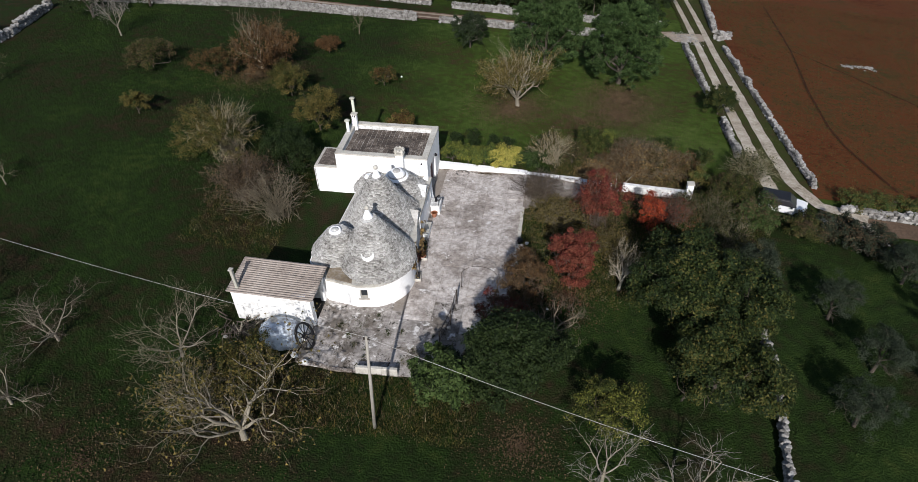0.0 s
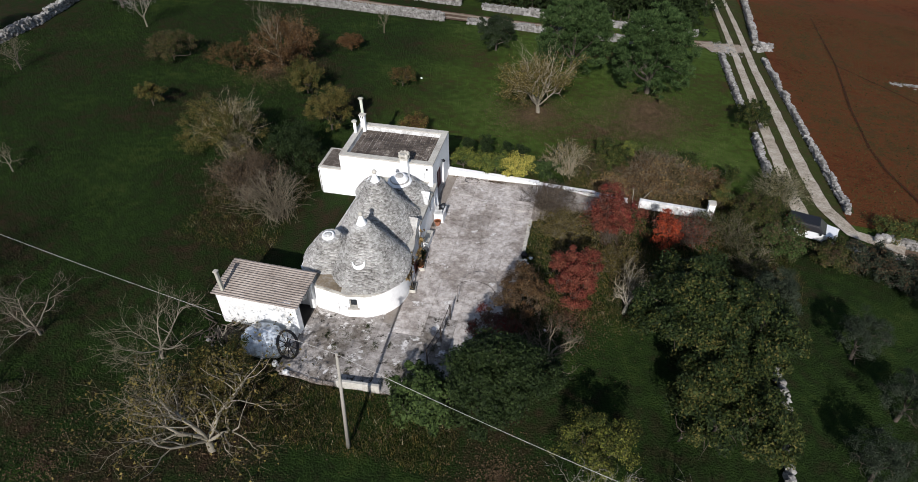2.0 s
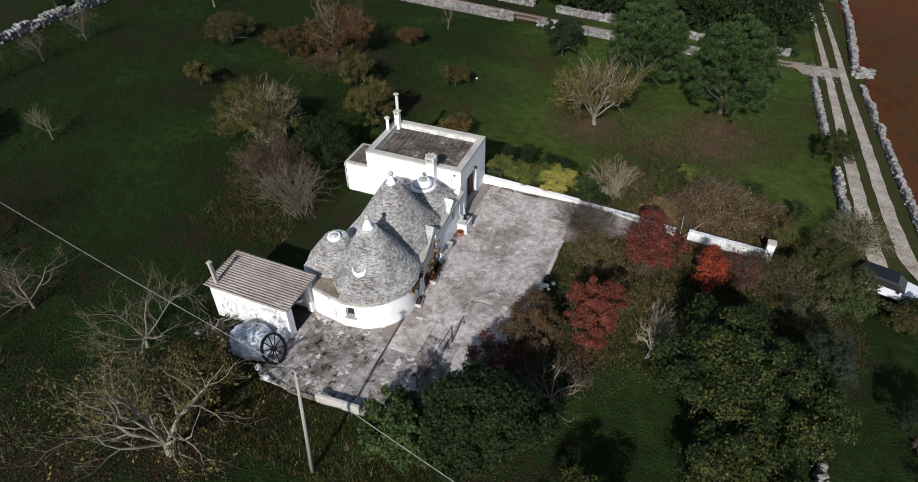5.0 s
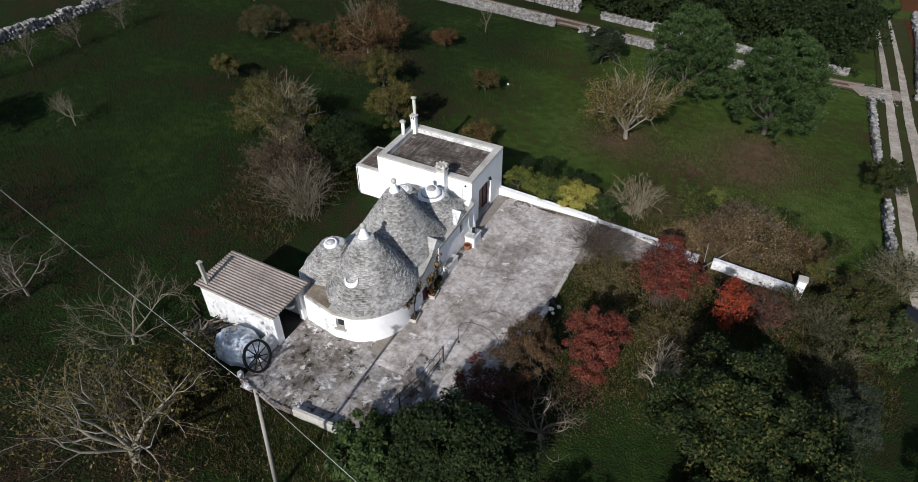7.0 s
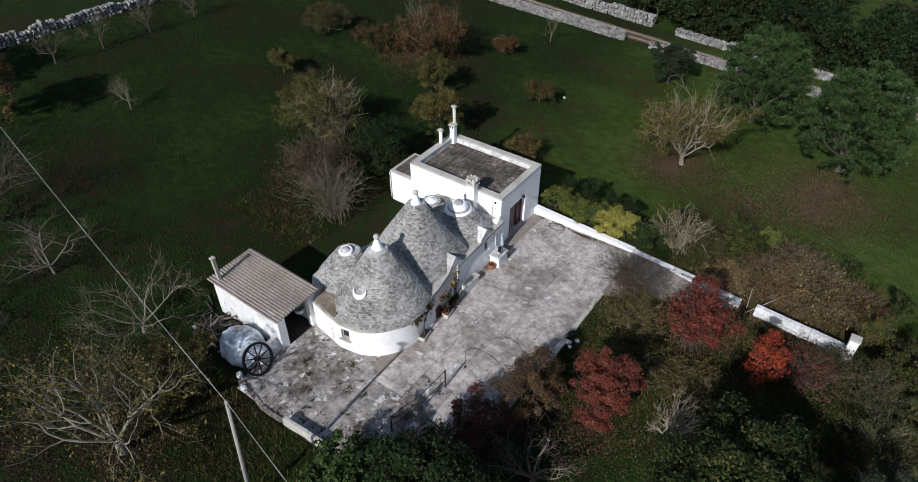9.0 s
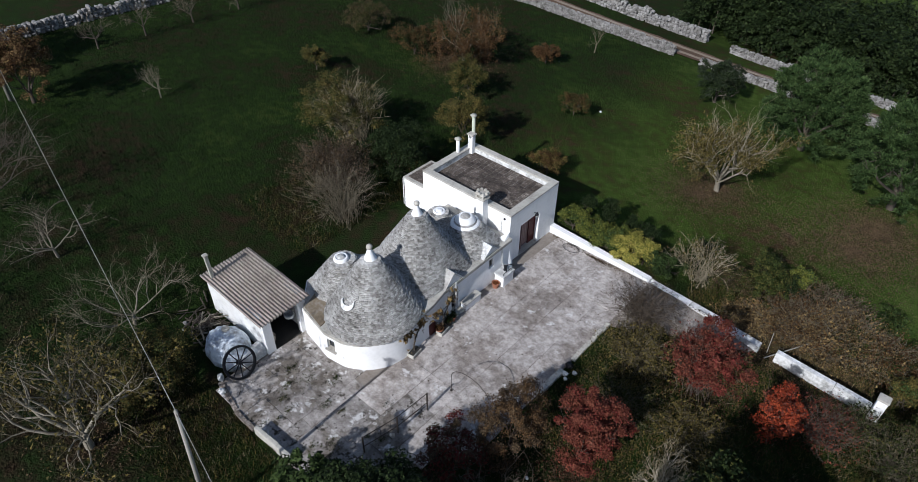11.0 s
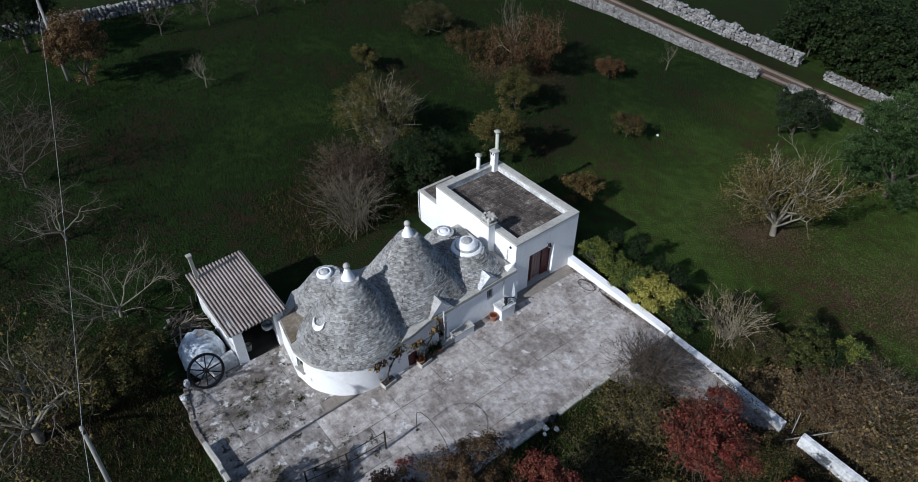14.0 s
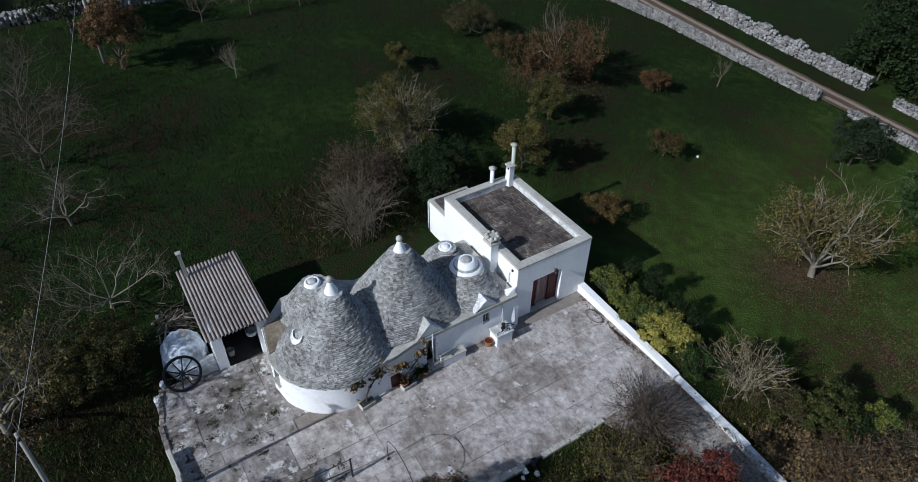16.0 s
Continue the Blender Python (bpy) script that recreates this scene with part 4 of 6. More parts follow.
cres = Shape()
_ring = []
for _k in range(19):
    _a = radians(176 + 212 * _k / 18)
    _wid = 0.035 + 0.15 * math.sin(math.pi * _k / 18) ** 1.3
    for _r, _t in ((0.37 - _wid, 0), (0.37 + _wid * 0.35, 0), (0.37 + _wid * 0.35, 0.07), (0.37 - _wid, 0.07)):
        _ring.append((_r * math.cos(_a), _r * math.sin(_a), _t))
cres.rings([_ring[4 * k:4 * k + 4] for k in range(19)])
_az = radians(-88)
_upv = (cone_point(_az, 0.52) - cone_point(_az, 0.32)).normalized()
_side = (cone_point(_az + 0.1, 0.42) - cone_point(_az - 0.1, 0.42)).normalized()
_nrm = _side.cross(_upv).normalized()
_m = Matrix((_side, _upv, _nrm)).transposed().to_4x4()
_m.translation = cone_point(_az, 0.44) + _nrm * 0.02
part("crescent", cres, OLDWHITE, trullo, "painted white crescent moon").matrix_basis = _m

# dormer gables over door and window
def gable(y0, y1, peak_y, z_eave, z_peak, x_face, depth, name):
    s = Shape()
    X, Y = x_face - TO[0], TO[1]
    f = [(X, y0 - Y, z_eave), (X, y1 - Y, z_eave), (X, peak_y - Y, z_peak)]
    bck = [(p[0] - depth, p[1], p[2]) for p in f]
    s.rings([f, bck])
    g = part(name, s, WHITE, trullo, "small white gable")
    for (ya, za), (yb, zb) in (((y0 - 0.10, z_eave - 0.04), (peak_y, z_peak + 0.04)), ((peak_y, z_peak + 0.04), (y1 + 0.10, z_eave - 0.04))):
        r = Shape()
        nz = 0.07
        q = [(X + 0.08, ya - Y, za), (X + 0.08, yb - Y, zb), (X - depth, yb - Y, zb), (X - depth, ya - Y, za)]
        r.rings([q, [(p[0], p[1], p[2] + nz) for p in q]])
        part("gable_slab", r, STONE if name == "door_gable" and yb < y1 else OLDWHITE, g)
    return g


gable(-5.92, -4.46, -5.2, 2.28, 3.10, 0.33, 0.8, "door_gable")
gable(-2.78, -1.32, -2.05, 2.25, 2.90, 0.26, 0.9, "window_gable")
# front door, ajar and dark inside, with a white pole of its curtain
dr = part("door", Shape().box(1.98, 2.03, 0.50, 0.84, 0.3, 2.15), WOODRED, trullo, "dark wooden door standing ajar")
part("door_frame", Shape().box(2.24, 2.40, 0.50, 0.58, 0.3, 2.12).box(2.24, 2.40, 1.10, 1.18, 0.3, 2.12).box(2.24, 2.40, 0.50, 1.18, 2.10, 2.2), WHITE, dr)
part("curtain_pole", Shape().tube((2.42, 0.92, 0.35), (2.42, 0.90, 2.5), 0.028, 0.028, 8), WHITE, dr)
part("doorstep", Shape().box(2.14, 2.80, 0.43, 1.33, 0.3, 0.48, 0.03), COPING, trullo)


def small_window(name, x0, x1, y0, y1, z0, z1, axis, label):
    w = part(name, Shape().box(x0, x1, y0, y1, z0, z1), PANE, trullo, label)
    fr = Shape()
    t = 0.05
    if axis == "x":
        for a, b, c, d in ((y0, y1, z0, z0 + t), (y0, y1, z1 - t, z1), (y0, y0 + t, z0, z1), (y1 - t, y1, z0, z1), ((y0 + y1) / 2 - 0.02, (y0 + y1) / 2 + 0.02, z0, z1)):
            fr.box(x1, x1 + 0.04, a, b, c, d)
    else:
        for a, b, c, d in ((x0, x1, z0, z0 + t), (x0, x1, z1 - t, z1), (x0, x0 + t, z0, z1), (x1 - t, x1, z0, z1)):
            fr.box(a, b, y0 - 0.04, y0, c, d)
    part("window_frame", fr, COPING, w)
    return w


small_window("window", 2.1, 2.14, 3.84, 4.24, 1.36, 1.99, "x", "small dark window under the gable")
_a, _b = rel([APSE[0], APSE[1]])
_d = (Vector((*_b, 0)) - Vector((*_a, 0)))
_mid = Vector((*_a, 0)) + _d.normalized() * 0.37
_w2 = small_window("window", -0.24, 0.24, 0.22, 0.26, 1.36, 1.99, "y", "small square window in the white wall")
_w2.matrix_basis = pose(_mid.x, _mid.y, 0, 0, 0, math.degrees(math.atan2(_d.y, _d.x)))
part("window_sill", Shape().box(-0.34, 0.34, -0.06, 0.22, 1.27, 1.36, 0.02), COPING, _w2)
part("hatch", Shape().box(2.62, 2.70, -1.47, -0.97, 0.45, 1.2, 0.01), WOODRED, trullo, "low dark red wooden hatch")
part("drainpipe", Shape().bar([(2.29, 4.96, 2.3), (2.36, 4.96, 1.2), (2.42, 4.96, 0.95)], 0.035), OLDWHITE, trullo)

# ---- the flat-roofed wing ----
CW, CD, PTOP, ROOF = 6.91, 4.68, 3.77, 3.36
cottage = thing("flat_roofed_house", 0, 0, 0, 0, "whitewashed flat-roofed house wing with dark paved roof terrace", "house")
DY0, DY1, DZ0, DZ1 = 1.05, 2.92, 0.18, 2.46
w = Shape()
w.run((-CW, 0), (0, 0), 0.0, PTOP - 0.1, 0.42)
w.run((0, 0.42), (0, CD - 0.42), 0.0, PTOP - 0.1, 0.42, ((DY0 - 0.42, DY1 - 0.42, DZ0, DZ1),))
w.run((0, CD), (-CW, CD), -0.3, PTOP - 0.1, 0.42)
w.run((-CW, CD - 0.42), (-CW, 0.42), -0.3, PTOP - 0.1, 0.42)
w.weld = True
part("wall", w, WHITE, cottage)
cop = Shape()
for x0, x1, y0, y1 in ((-CW - 0.02, 0.02, -0.02, 0.44), (-CW - 0.02, 0.02, CD - 0.44, CD + 0.02), (-CW - 0.02, -CW + 0.44, 0.44, CD - 0.44), (-0.44, 0.02, 0.44, CD - 0.44)):
    cop.box(x0, x1, y0, y1, PTOP - 0.1, PTOP, 0.02)
part("parapet_coping", cop, COPING, cottage, "worn grey parapet coping")
lin = Shape().box(-CW + 0.42, -0.42, CD - 0.425, CD - 0.417, ROOF, PTOP - 0.11).box(-CW + 0.417, -CW + 0.425, 0.42, CD - 0.43, ROOF, PTOP - 0.11)
part("parapet_lining", lin, OLDWHITE, cottage, "weathered greyish inner face of the parapet")
deck = part("roof_deck", Shape().box(-CW + 0.40, -0.40, 0.40, CD - 0.40, 3.1, ROOF), MORTAR, cottage, "dark weathered stone paving of the roof")
part("floor", Shape().box(-CW + 0.4, -0.40, 0.4, CD - 0.4, 0.0, 0.17), DARK, cottage)
cdoor = part("door", Shape().box(-0.34, -0.29, DY0 + 0.02, DY0 + 0.55, DZ0 + 0.02, DZ1 - 0.04).box(-0.34, -0.29, DY1 - 0.60, DY1 - 0.02, DZ0 + 0.02, DZ1 - 0.04), WOODRED, cottage, "tall dark red double door with its middle open")
part("door_frame", Shape().box(-0.36, -0.26, DY0, DY0 + 0.06, DZ0, DZ1).box(-0.36, -0.26, DY1 - 0.06, DY1, DZ0, DZ1).box(-0.36, -0.26, DY0, DY1, DZ1 - 0.07, DZ1), WOODRED, cdoor)
cur = Shape()
_q = [(-0.40 + 0.025 * math.sin(k * 1.35), DY0 + 0.50 + 0.92 * k / 24) for k in range(25)]
cur.rings([[(x, y, DZ0 + 0.05) for x, y in _q] + [(x - 0.02, y, DZ0 + 0.05) for x, y in _q[::-1]], [(x, y, DZ1 - 0.08) for x, y in _q] + [(x - 0.02, y, DZ1 - 0.08) for x, y in _q[::-1]]])
part("curtain", cur, CURTAIN, cdoor, "pale pinkish curtain")
part("door_bar", Shape().box(-0.30, -0.24, DY0 + 0.50, DY0 + 0.56, DZ0, DZ1 - 0.05), CURTAIN, cdoor)
part("threshold", Shape().box(-0.42, 0.03, DY0, DY1, DZ0 - 0.12, DZ0 + 0.015, 0.01), COPING, cottage)
lamp = part("wall_lamp", Shape().tube((0, 2.35, 2.72), (0.16, 2.35, 2.78), 0.02).lathe([(0.10, 2.62), (0.11, 2.66), (0.05, 2.80), (0.02, 2.84)], 12, 0.18, 2.35), BLACK, cottage, "small black lantern")
part("lamp_glass", Shape().lathe([(0.03, 2.52), (0.07, 2.56), (0.08, 2.62)], 10, 0.18, 2.35), LAMPGLASS, lamp)
part("drainpipe", Shape().bar([(-0.62, -0.03, 3.1), (-0.62, -0.05, 2.45), (-0.75, -0.10, 2.38)], 0.04), OLDWHITE, cottage)
part("vent", Shape().tube((-0.42, 0.02, 3.35), (-0.42, -0.05, 3.35), 0.07, 0.07, 10), BLACK, cottage)
annex = Shape()
annex.run((-8.62, 0.0), (-CW - 0.0, 0.0), 0.0, 2.42, 0.35).run((-CW, 2.55), (-8.62, 2.55), 0.0, 2.42, 0.35).run((-8.62, 2.2), (-8.62, 0.35), 0.0, 2.42, 0.35)
an = part("annex", annex, WHITE, cottage, "low whitewashed annex with grey flat roof")
part("annex_roof", Shape().box(-8.68, -CW + 0.0, -0.04, 2.6, 2.42, 2.52, 0.02), COPING, an)
part("annex_deck", Shape().box(-8.45, -CW - 0.01, 0.2, 2.4, 2.52, 2.545), DECK, an)
part("drainpipe", Shape().bar([(-8.66, -0.06, 2.4), (-8.66, -0.06, 0.4)], 0.035), OLDWHITE, an)

ch = part("chimney", Shape().box(-2.20, -1.66, -0.50, -0.02, 2.2, 4.25, 0.02), WHITE, cottage, "square white chimney with carved stone head")
hd = Shape().box(-2.28, -1.58, -0.58, 0.06, 4.25, 4.36, 0.03)
for _x, _y in ((-2.22, -0.52), (-1.76, -0.52), (-2.22, -0.12), (-1.76, -0.12)):
    hd.box(_x, _x + 0.12, _y, _y + 0.12, 4.36, 4.55)
hd.box(-2.28, -1.58, -0.58, 0.06, 4.55, 4.62, 0.03)
for _k in range(8):
    _a = 2 * math.pi * _k / 8
    hd.ball((-1.93 + 0.30 * math.cos(_a), -0.26 + 0.28 * math.sin(_a), 4.64), 0.10, 8)
part("chimney_head", hd, COPING, ch)
sq = part("chimney", Shape().box(-6.66, -6.28, 3.92, 4.24, ROOF, 4.72, 0.02), WHITE, cottage, "square white chimney with two smoke holes")
part("chimney_cap", Shape().box(-6.72, -6.22, 3.86, 4.30, 4.72, 4.80, 0.02), COPING, sq)
part("smoke_hole", Shape().box(-6.58, -6.50, 3.90, 3.93, 4.52, 4.68).box(-6.44, -6.36, 3.90, 3.93, 4.52, 4.68), BLACK, sq)
fl = part("flue", Shape().tube((-6.52, 4.34, 3.5), (-6.56, 4.33, 5.90), 0.11, 0.11, 14), GREENPIPE, cottage, "tall pale cement flue pipe", True)
part("flue_cap", Shape().lathe([(0.11, 5.86), (0.20, 5.92), (0.22, 5.97), (0.06, 6.04)], 14, -6.56, 4.33), PIPEM, fl, "", True)
fl2 = part("flue", Shape().tube((-6.74, 3.07, ROOF - 0.1), (-6.74, 3.06, 4.70), 0.12, 0.11, 14), WHITE, cottage, "short white flue pipe", True)
part("flue_cap", Shape().lathe([(0.12, 4.64), (0.22, 4.70), (0.23, 4.74), (0.05, 4.86)], 14, -6.74, 3.06), PIPEM, fl2, "", True)

# ---- the shed ----
shed = thing("shed", -6.7, -12.6, 0.55, 0, "white open-fronted shed under a corrugated cement roof", "shed")
SX0, SX1, SY0, SY1 = -2.45, 2.40, -1.28, 1.30
sw = Shape()
sw.run((SX0, SY0), (SX1 - 0.3, SY0), -0.15, 2.35, 0.3).run((SX0, SY1 - 0.3), (SX0, SY0 + 0.3), -0.15, 2.40, 0.3).run((SX1 - 0.3, SY1), (SX0, SY1), -0.15, 2.40, 0.3)
part("wall", sw, SHEDWHITE, shed, "rough whitewashed wall")
part("pillar", Shape().box(SX1 - 0.3, SX1, SY0, SY0 + 0.48, -0.15, 2.28, 0.02), WHITE, shed)
part("pillar", Shape().box(SX1 - 0.3, SX1, SY1 - 0.5, SY1, -0.15, 2.36, 0.02), WHITE, shed)
part("lintel", Shape().box(SX1 - 0.3, SX1 - 0.06, SY0 + 0.48, SY1 - 0.5, 2.10, 2.30), DARK, shed)
part("floor", Shape().box(SX0 + 0.3, SX1 - 0.02, SY0 + 0.3, SY1 - 0.3, -0.1, 0.045), DARK, shed)
cv, cn, cl = [], 17 * 10, 14
for _j in range(cl + 1):
    for _i in range(cn + 1):
        _y = -1.47 + 2.98 * _i / cn
        _x = -2.60 + 5.24 * _j / cl
        cv.append((_x, _y, 2.47 - 0.032 * (_x + 2.6) + 0.03 * (_y + 1.5) + 0.055 * math.sin(2 * math.pi * 17 * _i / cn) + 0.006 * math.sin(_x * 3 + _y)))
cf = [(j * (cn + 1) + i, j * (cn + 1) + i + 1, (j + 1) * (cn + 1) + i + 1, (j + 1) * (cn + 1) + i) for j in range(cl) for i in range(cn)]
rf = part("roof", quick_mesh("roof", cv, cf, CORR, True), CORR, shed, "corrugated weathered cement roof")
_s = rf.modifiers.new("thickness", "SOLIDIFY")
_s.thickness = 0.02
part("stovepipe", Shape().tube((-2.02, -1.08, 2.3), (-2.06, -1.12, 3.95), 0.12, 0.12, 4), PIPEM, shed, "square grey stovepipe leaning slightly")
part("stovepipe_cap", Shape().box(-2.19, -1.93, -1.25, -0.99, 3.92, 4.0, 0.02), COPING, shed)
part("basin", Shape().lathe([(0.16, 0.95), (0.26, 1.0), (0.28, 1.18), (0.22, 1.2), (0.2, 1.02)], 14, SX1 - 0.6, SY1 - 0.7), OLDWHITE, shed, "old basin hanging in the doorway")
part("bucket", Shape().lathe([(0.14, 0.04), (0.18, 0.4), (0.16, 0.4), (0.12, 0.08)], 12, SX1 - 0.7, SY0 + 0.75), PIPEM, shed)


# ---- the yard ----
patio = Shape()
yard_poly = [(-4.5, -13.9), (-4.6, -16.6), (-2.6, -17.0), (1.6, -17.0), (4.4, -15.6), (7.1, -9.0), (7.1, 0.2), (7.1, 4.35), (0.0, 4.35), (0, 0), (-3.6, -3), (-4.5, -11.6)]
patio.add([(x, y, patio_z(y) - 0.6) for x, y in yard_poly] + [(x, y, patio_z(y) - 0.03) for x, y in yard_poly],
          [tuple(range(len(yard_poly) - 1, -1, -1)), tuple(range(len(yard_poly), 2 * len(yard_poly)))] +
          [(i, (i + 1) % len(yard_poly), len(yard_poly) + (i + 1) % len(yard_poly), len(yard_poly) + i) for i in range(len(yard_poly))])
yard = solid("pavement", patio, JOINT, "paved yard of worn grey concrete slabs before the house", "pavement", kind="structure")
east = Shape()
_ep = [(7.1, -0.3), (9.0, 0.6), (11.0, 1.7), (12.6, 2.9), (13.6, 4.25), (11.0, 4.27), (9.0, 4.27), (7.1, 4.27)]
_n = len(_ep)
_em = [(x, (y + 4.2) / 2, gz(x, (y + 4.2) / 2) + 0.13) for x, y in _ep[:4]]
east.add([(x, y, gz(x, y) + (0.12 if x < 7.5 or y > 4.2 else -0.1)) for x, y in _ep] + [(x, y, gz(x, y) - 0.4) for x, y in _ep] + _em,
         [(0, 1, 17, 16), (1, 2, 18, 17), (2, 3, 19, 18), (3, 4, 19), (16, 17, 6, 7), (17, 18, 5, 6), (18, 19, 4, 5), tuple(range(2 * _n - 1, _n - 1, -1))] + [(i, _n + i, _n + (i + 1) % _n, (i + 1) % _n) for i in range(_n)])
solid("pavement_apron", east, APRON, "bare earthy strip at the foot of the low wall", "pavement", kind="structure")

# ---- low boundary wall ----
low = thing("boundary_wall", 0, 4.45, 0, 0, "low whitewashed boundary wall with flat top", "wall")


def wall_piece(x0, x1, za, zb, drop, y0=-0.17, y1=0.23, m=WHITE):
    s = Shape()
    s.rings([[(x0, y0, za - drop), (x0, y1, za - drop), (x0, y1, za), (x0, y0, za)], [(x1, y0, zb - drop), (x1, y1, zb - drop), (x1, y1, zb), (x1, y0, zb)]])
    return part("wall_section", s, m, low)


wall_piece(0.02, 7.05, 0.62, 0.30, 0.9)
wall_piece(7.08, 9.6, 0.18, 0.06, 1.0)
wall_piece(9.62, 11.3, 0.06, -0.02, 1.0, m=OLDWHITE)
wall_piece(11.32, 13.75, -0.12, -0.32, 0.9, m=OLDWHITE)
wall_piece(14.6, 17.6, -0.14, -0.32, 0.9, -0.13, 0.16, OLDWHITE)
wall_piece(17.62, 19.35, -0.30, -0.42, 0.9, -0.13, 0.16, OLDWHITE)
post = thing("gate_post", 19.65, 4.4, gz(19.65, 4.4), 0, "square whitewashed gate post with a yellowish stone top", "gate post")
part("shaft", Shape().box(-0.24, 0.24, -0.24, 0.24, -0.2, 1.45, 0.03), WHITE, post)
part("post_cap", Shape().box(-0.28, 0.28, -0.28, 0.28, 1.45, 1.55, 0.03), COPING, post)

solid("wooden_pole", Shape().tube((14.2, 3.95, gz(14.2, 3.95) + 0.3), (15.7, 6.5, gz(15.7, 6.5) + 0.75), 0.035, 0.025, 7), POLEM, "grey wooden pole fallen across the gap in the wall", "pole")
solid("gate_stake", Shape().tube((14.15, 4.75, gz(14.15, 4.75) - 0.2), (14.05, 4.8, gz(14.15, 4.75) + 1.5), 0.028, 0.02, 7), POLEM, "thin upright stake at the gap in the wall", "stake")

# ---- kerbs and edge walls ----
_r = random.Random(5)


def kerb(name, pts, label, h=0.16, wd=0.26, ln=0.7, m=OLDWHITE, bases=None):
    k = thing(name, pts[0][0], pts[0][1], patio_z(pts[0][1]), 0, label, "kerb")
    ox, oy, oz = pts[0][0], pts[0][1], patio_z(pts[0][1])
    for (x0, y0), (x1, y1) in zip(pts, pts[1:]):
        L = math.hypot(x1 - x0, y1 - y0)
        s = 0
        an = math.degrees(math.atan2(y1 - y0, x1 - x0))
        while s < L - 0.1:
            l = min(ln * _r.uniform(0.7, 1.4), L - s)
            b = part("kerb_stone", Shape().box(0.01, l - 0.01, -wd / 2, wd / 2, -0.35, h * _r.uniform(0.75, 1.2), 0.025), m, k)
            x, y = x0 + (x1 - x0) * s / L, y0 + (y1 - y0) * s / L
            b.matrix_basis = pose(x - ox, y - oy, patio_z(y) - oz, 0, _r.uniform(-1.5, 1.5), an + _r.uniform(-2, 2))
            s += l
    return k


kerb("edge_wall", [(-0.9, -16.95), (1.5, -16.85)], "low pale-topped wall closing the yard", 0.42, 0.2, 1.3, COPING)
kerb("kerb", [(-2.5, -16.95), (-1.0, -16.95)], "broken stained kerb stones at the yard's edge", 0.08, 0.22, 0.6, APRON)
kerb("kerb", [(-4.4, -16.5), (-2.6, -16.9)], "broken stained kerb stones at the yard's edge", 0.07, 0.22, 0.5, APRON)
kerb("kerb", [(7.1, -6.6), (7.1, -4.6)], "worn stone kerb along the yard", 0.10, 0.3, 0.8, COPING)
kerb("kerb", [(7.12, -3.7), (7.1, -2.4), (7.1, -0.2)], "worn stone kerb along the yard", 0.09, 0.24, 0.6, COPING)
for _x, _y, _s, _m in ((7.2, -4.15, 0.55, BLACK), (7.35, -4.75, 0.34, OLDWHITE), (7.7, -4.4, 0.3, OLDWHITE), (7.55, -5.0, 0.24, OLDWHITE), (-4.7, -16.35, 0.5, OLDWHITE), (-3.9, -16.75, 0.45, OLDWHITE), (-9.2, -15.6, 0.3, DRY), (-8.8, -15.9, 0.22, DRY), (3.7, -13.0, 0.3, COPING), (9.4, -10.6, 0.2, OLDWHITE)):
    solid("stone", Shape().rock((_x, _y, gz(_x, _y) + 0.14), (_s, _s * 0.8, _s * 0.75), _r), _m, "loose stone lying at the edge of the yard" if _m != BLACK else "dark rock at the edge of the yard", "stone", "loose stones")

solid("stone", Shape().rock((-7.25, 22.3, gz(-7.25, 22.3) + 0.08), (0.24, 0.21, 0.2), _r), OLDWHITE, "white stone lying alone in the meadow", "stone", "loose stones")

# ---- cistern mound with cart wheel ----
cis = thing("cistern", -5.95, -15.05, patio_z(-15.05), 0, "rounded whitewashed cistern mound beside the shed", "cistern")
ms = Shape()
_rows = []
for _z, _k in ((-0.2, 1.05), (0.35, 1.02), (0.7, 0.92), (0.95, 0.72), (1.08, 0.45), (1.12, 0.16)):
    _rows.append([(1.3 * _k * math.cos(2 * math.pi * i / 28) * (1 + 0.05 * math.sin(3 * i)), 1.0 * _k * math.sin(2 * math.pi * i / 28) * (1 + 0.04 * math.cos(2 * i)), _z + 0.02 * math.sin(i * 1.7)) for i in range(28)])
ms.rings(_rows)
part("dome", ms, BLUEWHITE, cis, "", True)
part("low_wall", Shape().box(0.9, 1.55, -0.15, 1.15, -0.1, 0.5, 0.05), OLDWHITE, cis)
part("lid", Shape().lathe([(0.2, 1.08), (0.2, 1.17), (0.12, 1.2)], 12, -0.35, 0.25), COPING, cis)
whl = thing("cart_wheel", -3.85, -15.4, patio_z(-15.4) + 0.02, 0, "old dark iron-rimmed cart wheel leaning on the cistern", "wheel")
whl.matrix_basis = pose(-3.85, -15.4, patio_z(-15.4) + 0.02, 0, -29, 4)
rim, spokes = Shape(), []
_rs = []
for _k in range(36):
    _a = 2 * math.pi * _k / 36
    _rs.append([(dx, (0.80 + dr) * math.cos(_a), 0.84 + (0.80 + dr) * math.sin(_a)) for dx, dr in ((-0.06, -0.075), (0.06, -0.075), (0.06, 0.035), (-0.06, 0.035))])
_rs.append(_rs[0])
rim.rings(_rs, cap=False)
part("rim", rim, BLACK, whl)
part("hub", Shape().tube((-0.14, 0, 0.84), (0.14, 0, 0.84), 0.13, 0.10, 14), BLACK, whl)
